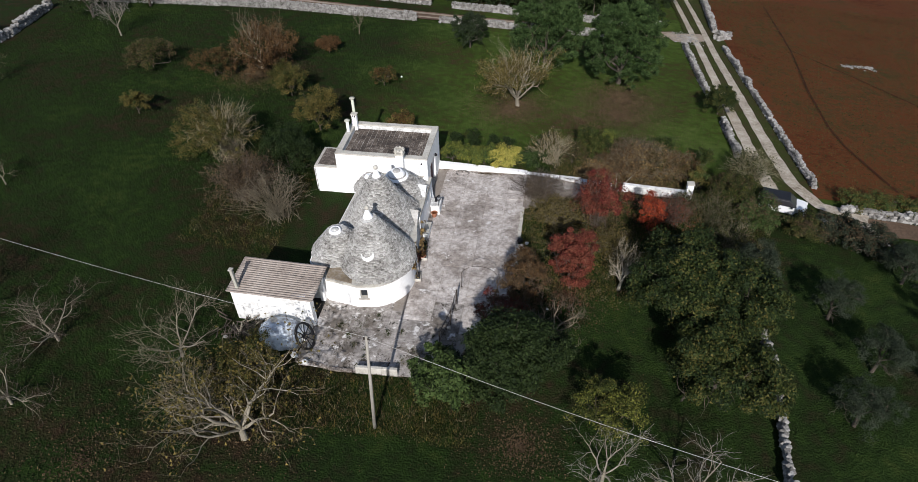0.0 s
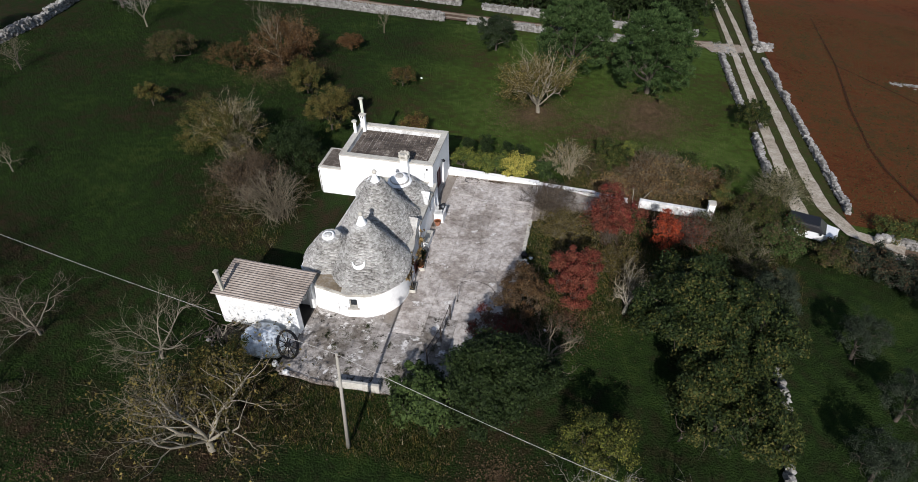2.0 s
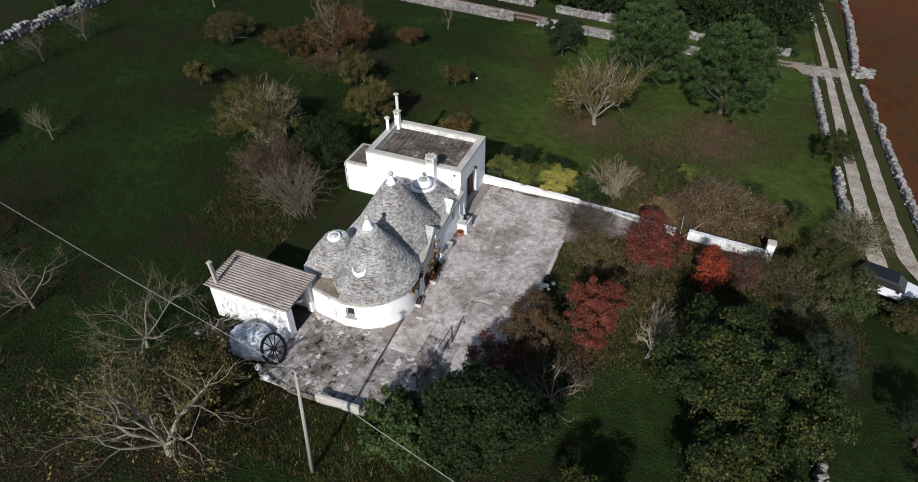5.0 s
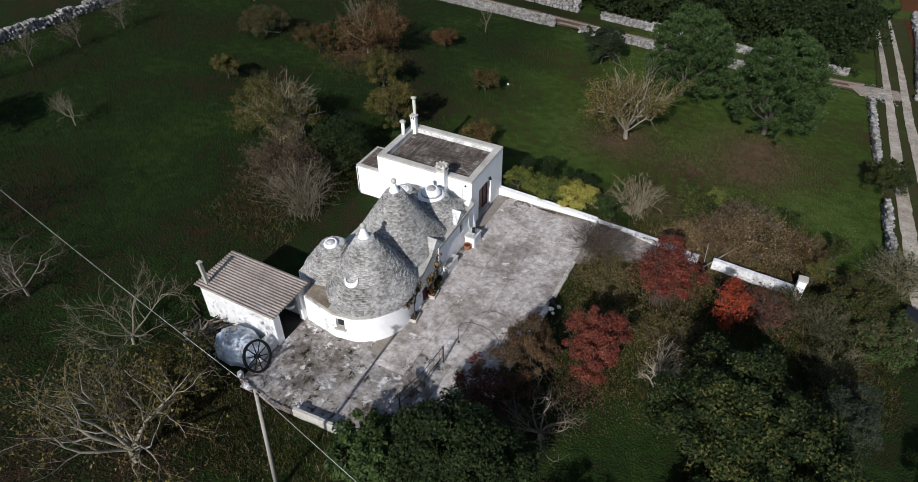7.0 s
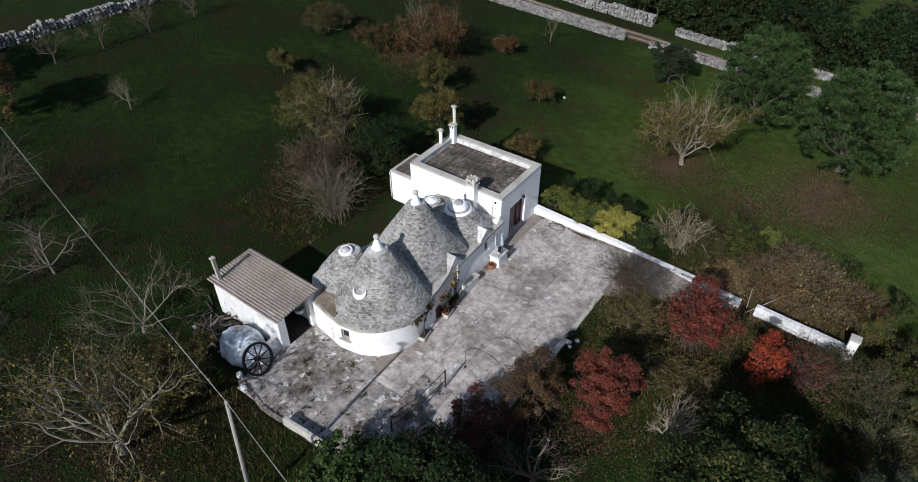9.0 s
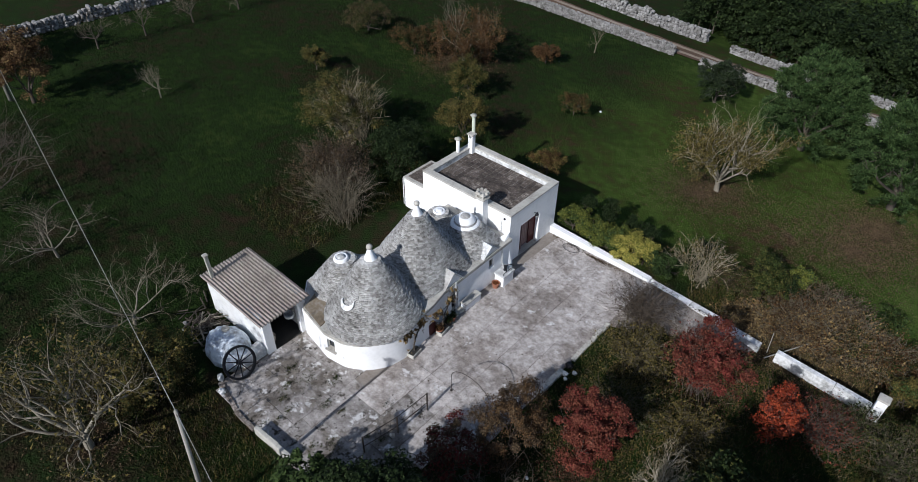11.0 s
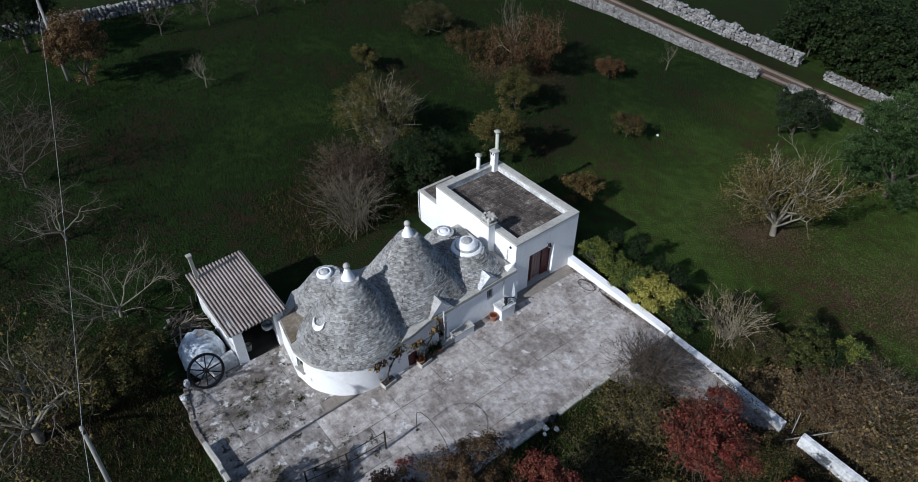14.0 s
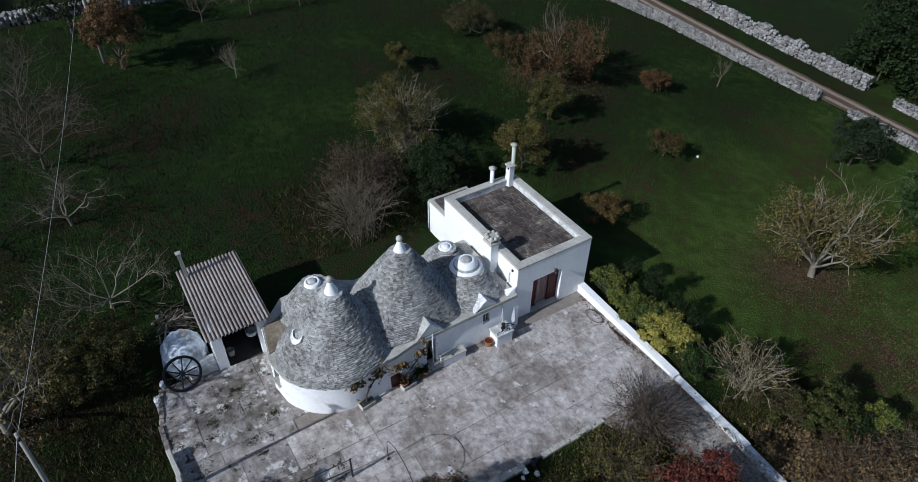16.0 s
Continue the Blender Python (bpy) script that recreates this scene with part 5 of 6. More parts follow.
for _k in range(10):
    _a = 2 * math.pi * _k / 10
    part("spoke", Shape().tube((0, 0.1 * math.cos(_a), 0.84 + 0.1 * math.sin(_a)), (0, 0.75 * math.cos(_a), 0.84 + 0.75 * math.sin(_a)), 0.032, 0.026, 6), BLACK, whl)

# ---- bench, pump block, pots, hose ----
bench = thing("bench", 0.66, -4.12, patio_z(-4.15), 0, "white masonry bench with a grey stone seat by the wall", "bench")
part("base", Shape().box(-0.20, 0.20, -0.62, 0.62, -0.1, 0.42, 0.02), WHITE, bench)
part("seat", Shape().box(-0.22, 0.23, -0.66, 0.66, 0.42, 0.49, 0.02), COPING, bench)
well = thing("pump_block", 0.82, -1.40, patio_z(-1.35), 0, "white masonry block carrying a black hand pump", "water pump")
part("block", Shape().box(-0.32, 0.32, -0.48, 0.48, -0.1, 0.72, 0.03), WHITE, well)
part("slab", Shape().box(-0.36, 0.36, -0.52, 0.52, 0.72, 0.79, 0.02), OLDWHITE, well)
pump = part("pump", Shape().lathe([(0.12, 0.79), (0.09, 0.85), (0.08, 1.05), (0.11, 1.08), (0.03, 1.14)], 12, -0.02, 0.1), BLACK, well)
part("pump_handle", Shape().bar([(-0.02, 0.1, 1.08), (0.12, 0.35, 1.12), (0.2, 0.62, 0.92)], 0.025), BLACK, pump)
part("spout", Shape().bar([(0.03, 0.06, 1.0), (0.2, -0.1, 0.98), (0.26, -0.16, 0.9)], 0.03), BLACK, pump)
part("rail", Shape().bar([(0.25, -0.4, 0.79), (0.25, -0.4, 0.95), (0.25, 0.3, 0.95), (0.25, 0.3, 0.79)], 0.02), BLACK, well)


def pot(x, y, r, h, label, m=TERRA, leaf=None, seed=1, name="plant_pot"):
    t = thing(name, x, y, patio_z(y), 0, label, "plant pot", "pots along the wall")
    part("pot", Shape().lathe([(r * 0.7, -0.02), (r, h), (r * 1.08, h), (r * 1.08, h + 0.05), (r * 0.9, h + 0.05), (r * 0.85, h - 0.03)], 18), m, t)
    part("soil", Shape().lathe([(r * 0.8, h - 0.1), (r * 0.8, h)], 12), SOIL, t)
    if leaf:
        rng = np.random.default_rng(seed)
        part("plant", leaves("plant", rng.normal(0, 1, (160, 3)) * (r * 0.6, r * 0.6, 0.12) + (0, 0, h + 0.2), 0.13, 0.07, leaf, rng), leaf, t, kind="stuff")
    return t


pot(0.80, -2.12, 0.22, 0.3, "round terracotta plant pot beside the pump block")
pot(0.84, -6.15, 0.2, 0.26, "small dark plant pot with a low plant", IRON, DKLEAF, 3)
pot(0.80, -5.75, 0.17, 0.24, "terracotta pot with a green plant", TERRA, DKLEAF, 4)
pot(0.9, -6.9, 0.2, 0.26, "terracotta pot with dry leaves", TERRA, RUSSETLEAF, 5)
for _y, _sd in ((-8.85, 8), (-6.75, 9)):
    tub = thing("planter", 0.98, _y, patio_z(_y), 8, "stone planter from which a vine climbs the white wall", "planter", "vine planters")
    part("trough", Shape().box(-0.2, 0.2, -0.36, 0.36, -0.02, 0.22, 0.02), COPING, tub)
    part("soil", Shape().box(-0.16, 0.16, -0.32, 0.32, 0.2, 0.235), DARK, tub)
    rng = np.random.default_rng(_sd)
    p = [np.array([0.0, 0.0, 0.2]), np.array([-0.05, 0.05, 0.6]), np.array([-0.12, 0.3, 0.9]), np.array([-0.16, 0.75, 1.25]), np.array([-0.2, 1.05, 1.6])]
    segs = [(*a, *b, 0.045 - 0.006 * i, 0.04 - 0.006 * i) for i, (a, b) in enumerate(zip(p, p[1:]))]
    tips = []
    for k in range(14):
        a = p[rng.integers(2, 5)]
        b = a + rng.normal(0, 0.5, 3) * (0.12, 1.0, 0.5)
        segs.append((*a, *b, 0.014, 0.006))
        tips.append(b)
    part("vine", tubes("vine", segs, BARK, 5), BARK, tub, "twisted dark vine stem")
    tips = np.array(tips)
    c = np.concatenate([tips[rng.integers(0, len(tips), 34)] + rng.normal(0, 0.1, (34, 3)), rng.normal(0, 1, (60, 3)) * (0.09, 0.2, 0.16) + (-0.12, -0.3, 1.5), rng.normal(0, 1, (40, 3)) * (0.08, 0.16, 0.14) + (-0.12, 0.8, 1.55)])
    c[:, 0] = np.maximum(c[:, 0], -0.16)
    part("leaves", leaves("leaves", c, 0.21, 0.16, VINELEAF, rng), VINELEAF, tub, "yellow-brown autumn leaves", kind="stuff")
hs = Shape()
_pts = [(2.0 + 0.55 * math.cos(a * 0.5) * (1 + 0.05 * math.sin(a)), 3.75 + 0.33 * math.sin(a * 0.5), patio_z(3.7) + 0.03 + 0.004 * a) for a in range(0, 22)]
hs.bar(_pts, 0.011)
solid("garden_hose", hs, CARBLACK, "dark garden hose lying coiled on the yard", "hose")

# ---- iron fence and arch ----
fence = thing("fence", 3.85, -10.9, patio_z(-10.9), 0, "low rusty iron fence with thin rails", "fence")
_fp = [(3.85, -10.9), (3.75, -12.7), (3.4, -14.4)]
for _x, _y in _fp:
    part("post", Shape().tube((_x - 3.85, _y + 10.9, -0.2), (_x - 3.85, _y + 10.9, 1.25), 0.04, 0.04, 6), IRON, fence)
for (_xa, _ya), (_xb, _yb) in zip(_fp, _fp[1:]):
    for _z in (0.55, 1.22):
        part("rail", Shape().tube((_xa - 3.85, _ya + 10.9, _z), (_xb - 3.85, _yb + 10.9, _z), 0.02, 0.02, 5), IRON, fence)
    for _k in (2, 5, 8):
        _f = _k / 10
        part("bar", Shape().tube((_xa + (_xb - _xa) * _f - 3.85, _ya + (_yb - _ya) * _f + 10.9, 0.55), (_xa + (_xb - _xa) * _f - 3.85, _ya + (_yb - _ya) * _f + 10.9, 1.22), 0.008, 0.008, 4), IRON, fence)
arch = thing("garden_arch", 3.9, -9.6, patio_z(-9.6), 0, "thin iron rod arch standing over the yard", "arch")
_c = [(1.15 - 1.15 * math.cos(math.pi * k / 16), 0.3, 1.05 + 0.85 * math.sin(math.pi * k / 16)) for k in range(17)]
part("hoop", Shape().bar([(0, 0.3, -0.1), *_c, (2.3, 0.3, -0.1)], 0.014), IRON, arch)
for _x in (0, 2.3):
    part("foot", Shape().box(_x - 0.05, _x + 0.05, 0.25, 0.35, -0.1, 0.03), IRON, arch)

# ---- pole and overhead cable ----
px, py = 1.13, -20.54
pole = thing("utility_pole", px, py, gz(px, py), 0, "slender weathered concrete utility pole", "utility pole", "utility poles")
part("shaft", Shape().tube((0, 0, -0.4), (0.2, 0.38, 7.68 - gz(px, py)), 0.10, 0.065, 12), POLEM, pole, "", True)
part("bracket", Shape().box(0.05, 0.35, 0.33, 0.43, 7.45 - gz(px, py), 7.55 - gz(px, py)), IRON, pole)
p2 = (-38.4, -12.7)
pole2 = thing("utility_pole", p2[0], p2[1], gz(*p2), 0, "slender weathered utility pole at the far meadow edge", "utility pole", "utility poles")
part("shaft", Shape().tube((0, 0, -0.4), (-0.1, 0.1, 8.7 - gz(*p2)), 0.15, 0.10, 12), POLEM, pole2, "", True)


def cable(a, b, sag, r=0.0088):
    pts = []
    for k in range(41):
        f = k / 40
        pts.append((a[0] + (b[0] - a[0]) * f, a[1] + (b[1] - a[1]) * f, a[2] + (b[2] - a[2]) * f - sag * 4 * f * (1 - f)))
    return Shape().bar(pts, r, 5)


top1 = (px + 0.2, py + 0.38, 7.6)
solid("power_cable", cable(top1, (p2[0] - 0.1, p2[1] + 0.1, 8.64), 0.6), CABLE, "pale overhead cable strung between poles", "cable", "overhead cables")
solid("power_cable", cable(top1, (40.0, -27.6, 6.33), 1.44), CABLE, "pale overhead cable strung between poles", "cable", "overhead cables")

# ---- firewood pile ----
fw = thing("firewood_pile", -7.7, -14.75, gz(-7.7, -14.75), 0, "pile of grey roots and firewood against the shed", "firewood")
for _k in range(170):
    _x, _y = _r.gauss(0, 0.95), _r.gauss(-0.1, 0.42)
    _l, _an, _z = _r.uniform(0.4, 0.95), _r.uniform(0, 3.14), _r.uniform(0.02, 0.5) * max(0.2, 1 - abs(_x) / 2)
    part("log", Shape().tube((_x - _l / 2 * math.cos(_an), _y - _l / 2 * math.sin(_an), _z), (_x + _l / 2 * math.cos(_an), _y + _l / 2 * math.sin(_an), _z + _r.uniform(-0.08, 0.2)), _r.uniform(0.022, 0.06), _r.uniform(0.015, 0.045), 6), PALEBARK if _k % 5 == 0 else BARK, fw)

# ---- the parked car ----
car = thing("car", 26.6, 4.2, gz(26.6, 4.2) + 0.13, -14, "silver-white estate car with dark roof and windows on the track", "car")
car.matrix_basis = car.matrix_basis @ Matrix.Scale(0.9, 4)
HL, HW = 1.95, 0.85
bd = Shape()
prof_low = [(-HL, 0.35), (-HL, 0.85), (-1.5, 0.98), (0.75, 0.96), (1.75, 0.80), (HL, 0.62), (HL, 0.32)]
bd.rings([[(x, -HW, z) for x, z in prof_low], [(x, -HW * 1.0, z) for x, z in prof_low], [(x, HW, z) for x, z in prof_low]])
body = part("body", bd, CARWHITE, car, "white lower body")
_b = body.modifiers.new("round", "BEVEL")
_b.width, _b.segments = 0.08, 3
cb = Shape()
cab = [(-1.92, 0.95, 0.80), (1.05, 0.95, 0.82), (0.42, 1.46, 0.68), (-1.72, 1.48, 0.68)]
cb.rings([[(x, -w_, z) for x, z, w_ in cab], [(x, w_, z) for x, z, w_ in cab]])
cabin = part("cabin", cb, CARBLACK, car, "dark glazed cabin")
_b = cabin.modifiers.new("round", "BEVEL")
_b.width, _b.segments = 0.06, 3
part("windscreen", Shape().add([(0.96, -0.70, 1.0), (0.96, 0.70, 1.0), (0.44, 0.56, 1.42), (0.44, -0.56, 1.42), (0.98, -0.70, 1.01), (0.98, 0.70, 1.01), (0.46, 0.56, 1.43), (0.46, -0.56, 1.43)], [(4, 5, 6, 7), (0, 3, 2, 1), (0, 1, 5, 4), (2, 3, 7, 6), (1, 2, 6, 5), (3, 0, 4, 7)]), PANE, cabin)
part("roof", Shape().box(-1.78, 0.42, -0.66, 0.66, 1.46, 1.51, 0.02), CARBLACK, car, "dark roof")
for _s in (-1, 1):
    part("headlight", Shape().box(1.78, 1.97, _s * 0.72 - 0.14, _s * 0.72 + 0.14, 0.62, 0.76, 0.02), LAMPGLASS, car)
    part("tail_light", Shape().box(-1.98, -1.88, _s * 0.74 - 0.1, _s * 0.74 + 0.1, 0.72, 0.92, 0.02), TAIL, car)
    part("mirror", Shape().box(0.55, 0.72, _s * 0.98 - 0.1, _s * 0.98 + 0.1, 0.98, 1.1, 0.02), CARBLACK, car)
    for _x in (-1.2, 1.25):
        wl = part("wheel", Shape().tube((_x, _s * 0.70, 0.31), (_x, _s * 0.90, 0.31), 0.31, 0.31, 20), TYRE, car)
        part("rim", Shape().tube((_x, _s * 0.88, 0.31), (_x, _s * 0.91, 0.31), 0.19, 0.17, 14), CHROME, wl)


# ---- trees and shrubs ----
bare_tree("walnut_tree", -5.0, -22.3, 5.9, 4.4, 118, "leafless spreading tree with pale twisted branches", 0.9, 0.27, TWIG, PALEBARK, limbs=8, kids=4, bend=0.33, leaf=MUSTARD, amount=1800)
leafy("wild_shrub", -6.2, -18.7, 2.7, 2.3, 99, "olive and mustard coloured shrub under the leafless tree", MUSTARD, 10000, 0.15, 0.1, 0.4, 0.07, second=OAKLEAF, share=0.55, category="bush", shell=0.35)
spray("brush", -8.3, -20.8, 2.8, 2.2, 98, "fan of pale bare shoots beside the leafless tree", TWIG, 80, 0.012, MUSTARD, 500, 0.13)
bare_tree("bare_tree", -11.0, -17.4, 3.6, 3.3, 102, "leafless low tree with grey-brown limbs", 0.7, 0.13, TWIG, PALEBARK, limbs=6, kids=5)
bare_tree("bare_tree", -17.9, -18.0, 3.0, 2.7, 103, "leafless low tree with grey-brown limbs", 0.7, 0.12, BRTWIG, PALEBARK, limbs=5, kids=5)
bare_tree("bare_tree", -17.5, -22.4, 3.2, 2.6, 104, "leafless low tree with grey-brown limbs", 0.7, 0.12, BRTWIG, PALEBARK, limbs=5, kids=5)
bare_tree("bare_tree", -24.6, -18.6, 5.4, 4.2, 105, "tall leafless tree with thin brown twigs", 1.0, 0.14, BRTWIG, BARK, limbs=6, kids=6)
bare_tree("bare_tree", -33.0, -19.0, 5.4, 4.0, 106, "tall leafless tree with thin brown twigs", 1.0, 0.14, BRTWIG, BARK, limbs=6, kids=5)
bare_tree("bare_tree", -40.0, 25.2, 4.6, 2.4, 107, "slender leafless tree with grey twigs", 1.3, 0.14, GREYTWIG, kids=5)
bare_tree("dead_tree", 13.8, -7.8, 3.4, 1.5, 108, "small dead tree with whitish bare branches", 0.8, 0.17, PALETWIG, WHITEBARK, limbs=7, kids=5)
bare_tree("bare_tree", 9.9, -12.9, 2.7, 2.2, 109, "gnarled grey leafless fig tree", 0.6, 0.19, BRTWIG, TWIG, limbs=7, kids=4, bend=0.45)
bare_tree("bare_tree", 12.4, -22.2, 3.6, 2.6, 110, "leafless tree with pale crooked branches", 1.3, 0.15, GREYTWIG, limbs=5, kids=4)
bare_tree("bare_tree", 16.0, -22.8, 4.0, 2.7, 111, "leafless tree with pale crooked branches", 1.4, 0.15, GREYTWIG, limbs=5, kids=4)
bare_tree("bare_tree", -31.6, -4.3, 2.6, 1.4, 112, "small leafless fruit tree", 0.8, 0.08, TWIG, kids=4)
for _i, (_x, _y) in enumerate(((-43.5, -3.6), (-43.6, 0.9), (-43.9, 5.9), (-44.2, 11.2))):
    bare_tree("fruit_tree", _x, _y, 3.2, 1.9, 113 + _i, "leafless pruned orchard tree", 1.0, 0.12, TWIG, BARK, kids=4, group="orchard trees")
bare_tree("autumn_tree", -21.6, 20.6, 6.2, 4.2, 121, "half-bare tree with pale trunk and russet lower leaves", 0.9, 0.2, TWIG, PALEBARK, leaf=RUSSETLEAF, amount=9000, kids=5, limbs=7, low_leaf=True, size=0.17)
bare_tree("autumn_tree", 5.2, 18.5, 5.9, 4.1, 127, "half-bare tree with pale branches and ochre leaves", 1.0, 0.30, PALETWIG, PALEBARK, leaf=MUSTARD, amount=9000, limbs=10, kids=4, low_leaf=True, size=0.16)
leafy("russet_bush", -25.4, 17.8, 2.8, 2.1, 130, "dense russet-brown bush in the meadow", RUSSETLEAF, 6000, second=DKLEAF, share=0.4, low=0.1, trunk=0.3, thick=0.08, category="bush")
leafy("bush", -32.3, 18.2, 2.8, 2.4, 131, "grey-green bush with thin twigs", OAKLEAF, 6000, second=BROWNLEAF, share=0.4, low=0.1, trunk=0.3, thick=0.08, category="bush")
leafy("yellow_bush", -28.2, 8.4, 2.2, 1.25, 132, "small yellowing bush in the meadow", MUSTARD, 3200, second=OAKLEAF, share=0.4, low=0.1, trunk=0.3, thick=0.06, category="bush")
leafy("russet_bush", -16.4, 26.8, 1.9, 1.4, 133, "small russet bush in the meadow", RUSSETLEAF, 3000, low=0.1, trunk=0.3, thick=0.06, category="bush")
leafy("russet_bush", -8.5, 19.9, 1.9, 1.3, 134, "small russet-green bush in the meadow", RUSSETLEAF, 3000, second=OAKLEAF, share=0.5, low=0.1, trunk=0.3, thick=0.06, category="bush")
leafy("yellow_bush", -4.4, 10.2, 1.7, 1.35, 135, "small bush with yellow-brown leaves", MUSTARD, 3000, second=RUSSETLEAF, share=0.4, low=0.1, trunk=0.3, thick=0.06, category="bush")
leafy("wild_shrub", -17.6, 2.8, 4.4, 3.3, 136, "wild shrub with mustard and green leaves among bare shoots", MUSTARD, 15000, second=OAKLEAF, share=0.5, low=0.1, trunk=0.4, thick=0.1, category="bush", shell=0.25)
spray("brush", -17.0, 3.0, 5.2, 3.1, 137, "thicket of pale upright shoots", PALETWIG, 150, 0.016)
spray("brush", -10.6, -3.6, 3.6, 2.9, 138, "dense fan of bare brown stems", TWIG, 170, 0.018)
spray("brush", -13.6, -2.0, 3.4, 2.9, 139, "dense bramble of brown bare stems", BRTWIG, 260, 0.011, BROWNLEAF, 6500, 0.12)
leafy("evergreen_shrub", -11.7, 2.2, 3.4, 2.8, 140, "dark evergreen shrub behind the house", DKLEAF, 11000, low=0.1, trunk=0.4, thick=0.1, category="bush")
leafy("yellow_shrub", -11.5, 9.0, 4.0, 2.2, 141, "tall shrub with ochre-yellow leaves", MUSTARD, 9000, second=OAKLEAF, share=0.35, low=0.1, trunk=0.5, thick=0.08, category="bush", shell=0.35)
leafy("wild_shrub", -16.4, 15.2, 3.2, 2.0, 142, "wild green and brown shrub with upright shoots", OAKLEAF, 6500, second=MUSTARD, share=0.4, low=0.1, trunk=0.4, thick=0.08, category="bush", shell=0.35)
leafy("evergreen_shrub", 10.6, 7.6, 1.7, 1.5, 162, "low dark shrub behind the boundary wall", OAKLEAF, 4500, 0.14, 0.05, 0.3, 0.05, second=BROWNLEAF, share=0.4, category="bush")
# hedge behind the low wall
for _i, (_x, _y, _h) in enumerate(((0.9, 7.3, 1.9), (2.3, 7.6, 2.2), (4.1, 7.4, 1.7), (5.3, 7.5, 1.8), (8.2, 8.6, 2.0), (13.2, 9.6, 2.2))):
    leafy("young_cypress", _x, _y, _h, 0.62, 480 + _i, "small dark green conifer behind the hedge", DKLEAF, 2200, 0.12, 0.05, 0.3, 0.05, group="young conifers")
for _i, (_x, _h, _l, _lb) in enumerate(((0.9, 1.7, LIMELEAF, "green hedge shrub behind the low wall"), (2.2, 1.6, LIMELEAF, "green hedge shrub behind the low wall"), (3.5, 1.4, LIMELEAF, "green hedge shrub behind the low wall"), (4.8, 1.5, YELLOWLEAF, "yellow-leaved hedge shrub behind the low wall"), (5.9, 1.4, YELLOWLEAF, "yellow-leaved hedge shrub behind the low wall"), (7.2, 1.3, DKLEAF, "dark green hedge shrub behind the low wall"))):
    leafy("hedge_shrub", _x, 5.6, _h, 1.15, 150 + _i, _lb, _l, 3600, 0.15, 0.05, 0.3, 0.05, second=LIMELEAF if _l is YELLOWLEAF else MIDLEAF, share=0.45, category="bush", group="hedge shrubs")
spray("dry_shrub", 9.0, 7.0, 2.9, 2.1, 160, "dry shrub of long straight pale stems with few yellow leaves", PALETWIG, 90, 0.02, MUSTARD, 900, 0.13)
leafy("evergreen_shrub", 12.2, 8.6, 2.6, 1.5, 161, "dark green shrub behind the boundary wall", OAKLEAF, 4500, low=0.1, trunk=0.3, thick=0.06, category="bush")
for _i, (_x, _y, _rr, _hh) in enumerate(((14.4, 7.6, 2.4, 2.2), (17.0, 8.0, 2.6, 2.6), (15.8, 10.0, 2.3, 2.2), (19.2, 8.4, 2.0, 2.2), (12.4, 6.1, 1.6, 1.2))):
    spray("bramble", _x, _y, _hh * 0.75, _rr, 165 + _i, "low tangle of brown brambles and dead leaves", TWIG, 210, 0.015, (RUSSETLEAF, VINELEAF, BROWNLEAF)[_i % 3], 2400, 0.14, 0.6)
    leafy("bramble", _x + 0.5, _y - 0.3, _hh * 0.62, _rr * 0.75, 265 + _i, "low mound of brown and green bramble leaves", (BROWNLEAF, OAKLEAF)[_i % 2], 1900, 0.15, 0.05, 0.2, 0.03, second=(VINELEAF, RUSSETLEAF)[_i % 2], share=0.4, category="bush", shell=0.3)
for _i, (_x, _y, _hh, _l) in enumerate(((11.6, 10.4, 2.6, OAKLEAF), (13.6, 10.8, 2.2, LIMELEAF), (20.4, 6.2, 2.0, MUSTARD), (18.6, 11.2, 1.8, OAKLEAF), (21.6, 9.6, 1.9, OAKLEAF))):
    leafy("wild_shrub", _x, _y, _hh, 1.0, 285 + _i, "slim green shoot shrub among the brambles", _l, 1800, 0.16, 0.1, 0.3, 0.04, second=MIDLEAF, share=0.3, category="bush", shell=0.3)
leafy("red_tree", 12.6, -0.7, 4.2, 2.0, 170, "small tree in deep red autumn leaf", DULLRED, 6500, 0.17, 0.3, 0.7, 0.07, second=REDLEAF, share=0.3, shell=0.2, clumps=70)
spray("brush", 12.5, -0.8, 4.6, 2.0, 177, "upright reddish shoots of the small red tree's suckers", BRTWIG, 60, 0.012, DULLRED, 1500, 0.14)
leafy("orange_tree", 16.2, -0.6, 3.3, 1.3, 171, "small tree in bright orange autumn leaf", ORANGELEAF, 3600, 0.17, 0.4, 0.6, 0.06, second=DULLRED, share=0.3, shell=0.35)
leafy("red_tree", 10.7, -8.3, 4.5, 1.75, 172, "small tree in dull red autumn leaf", DULLRED, 11000, 0.16, 0.1, 0.7, 0.08, second=REDLEAF, share=0.14, shell=0.3, wobble=0.3)
leafy("russet_bush", 7.9, -9.8, 3.4, 1.8, 173, "twiggy brown-green shrub at the yard's edge", BROWNLEAF, 8000, 0.13, second=RUSSETLEAF, share=0.4, low=0.1, trunk=0.4, thick=0.07, category="bush")
leafy("russet_bush", 6.8, -12.4, 2.2, 1.6, 174, "low dark red shrub in the shade", REDLEAF, 3200, second=BROWNLEAF, share=0.6, low=0.1, trunk=0.3, thick=0.06, category="bush")
spray("brush", 8.2, 1.4, 2.0, 2.1, 175, "bare dark thorny brush at the yard's edge", BRTWIG, 230, 0.016, BROWNLEAF, 800, 0.11)
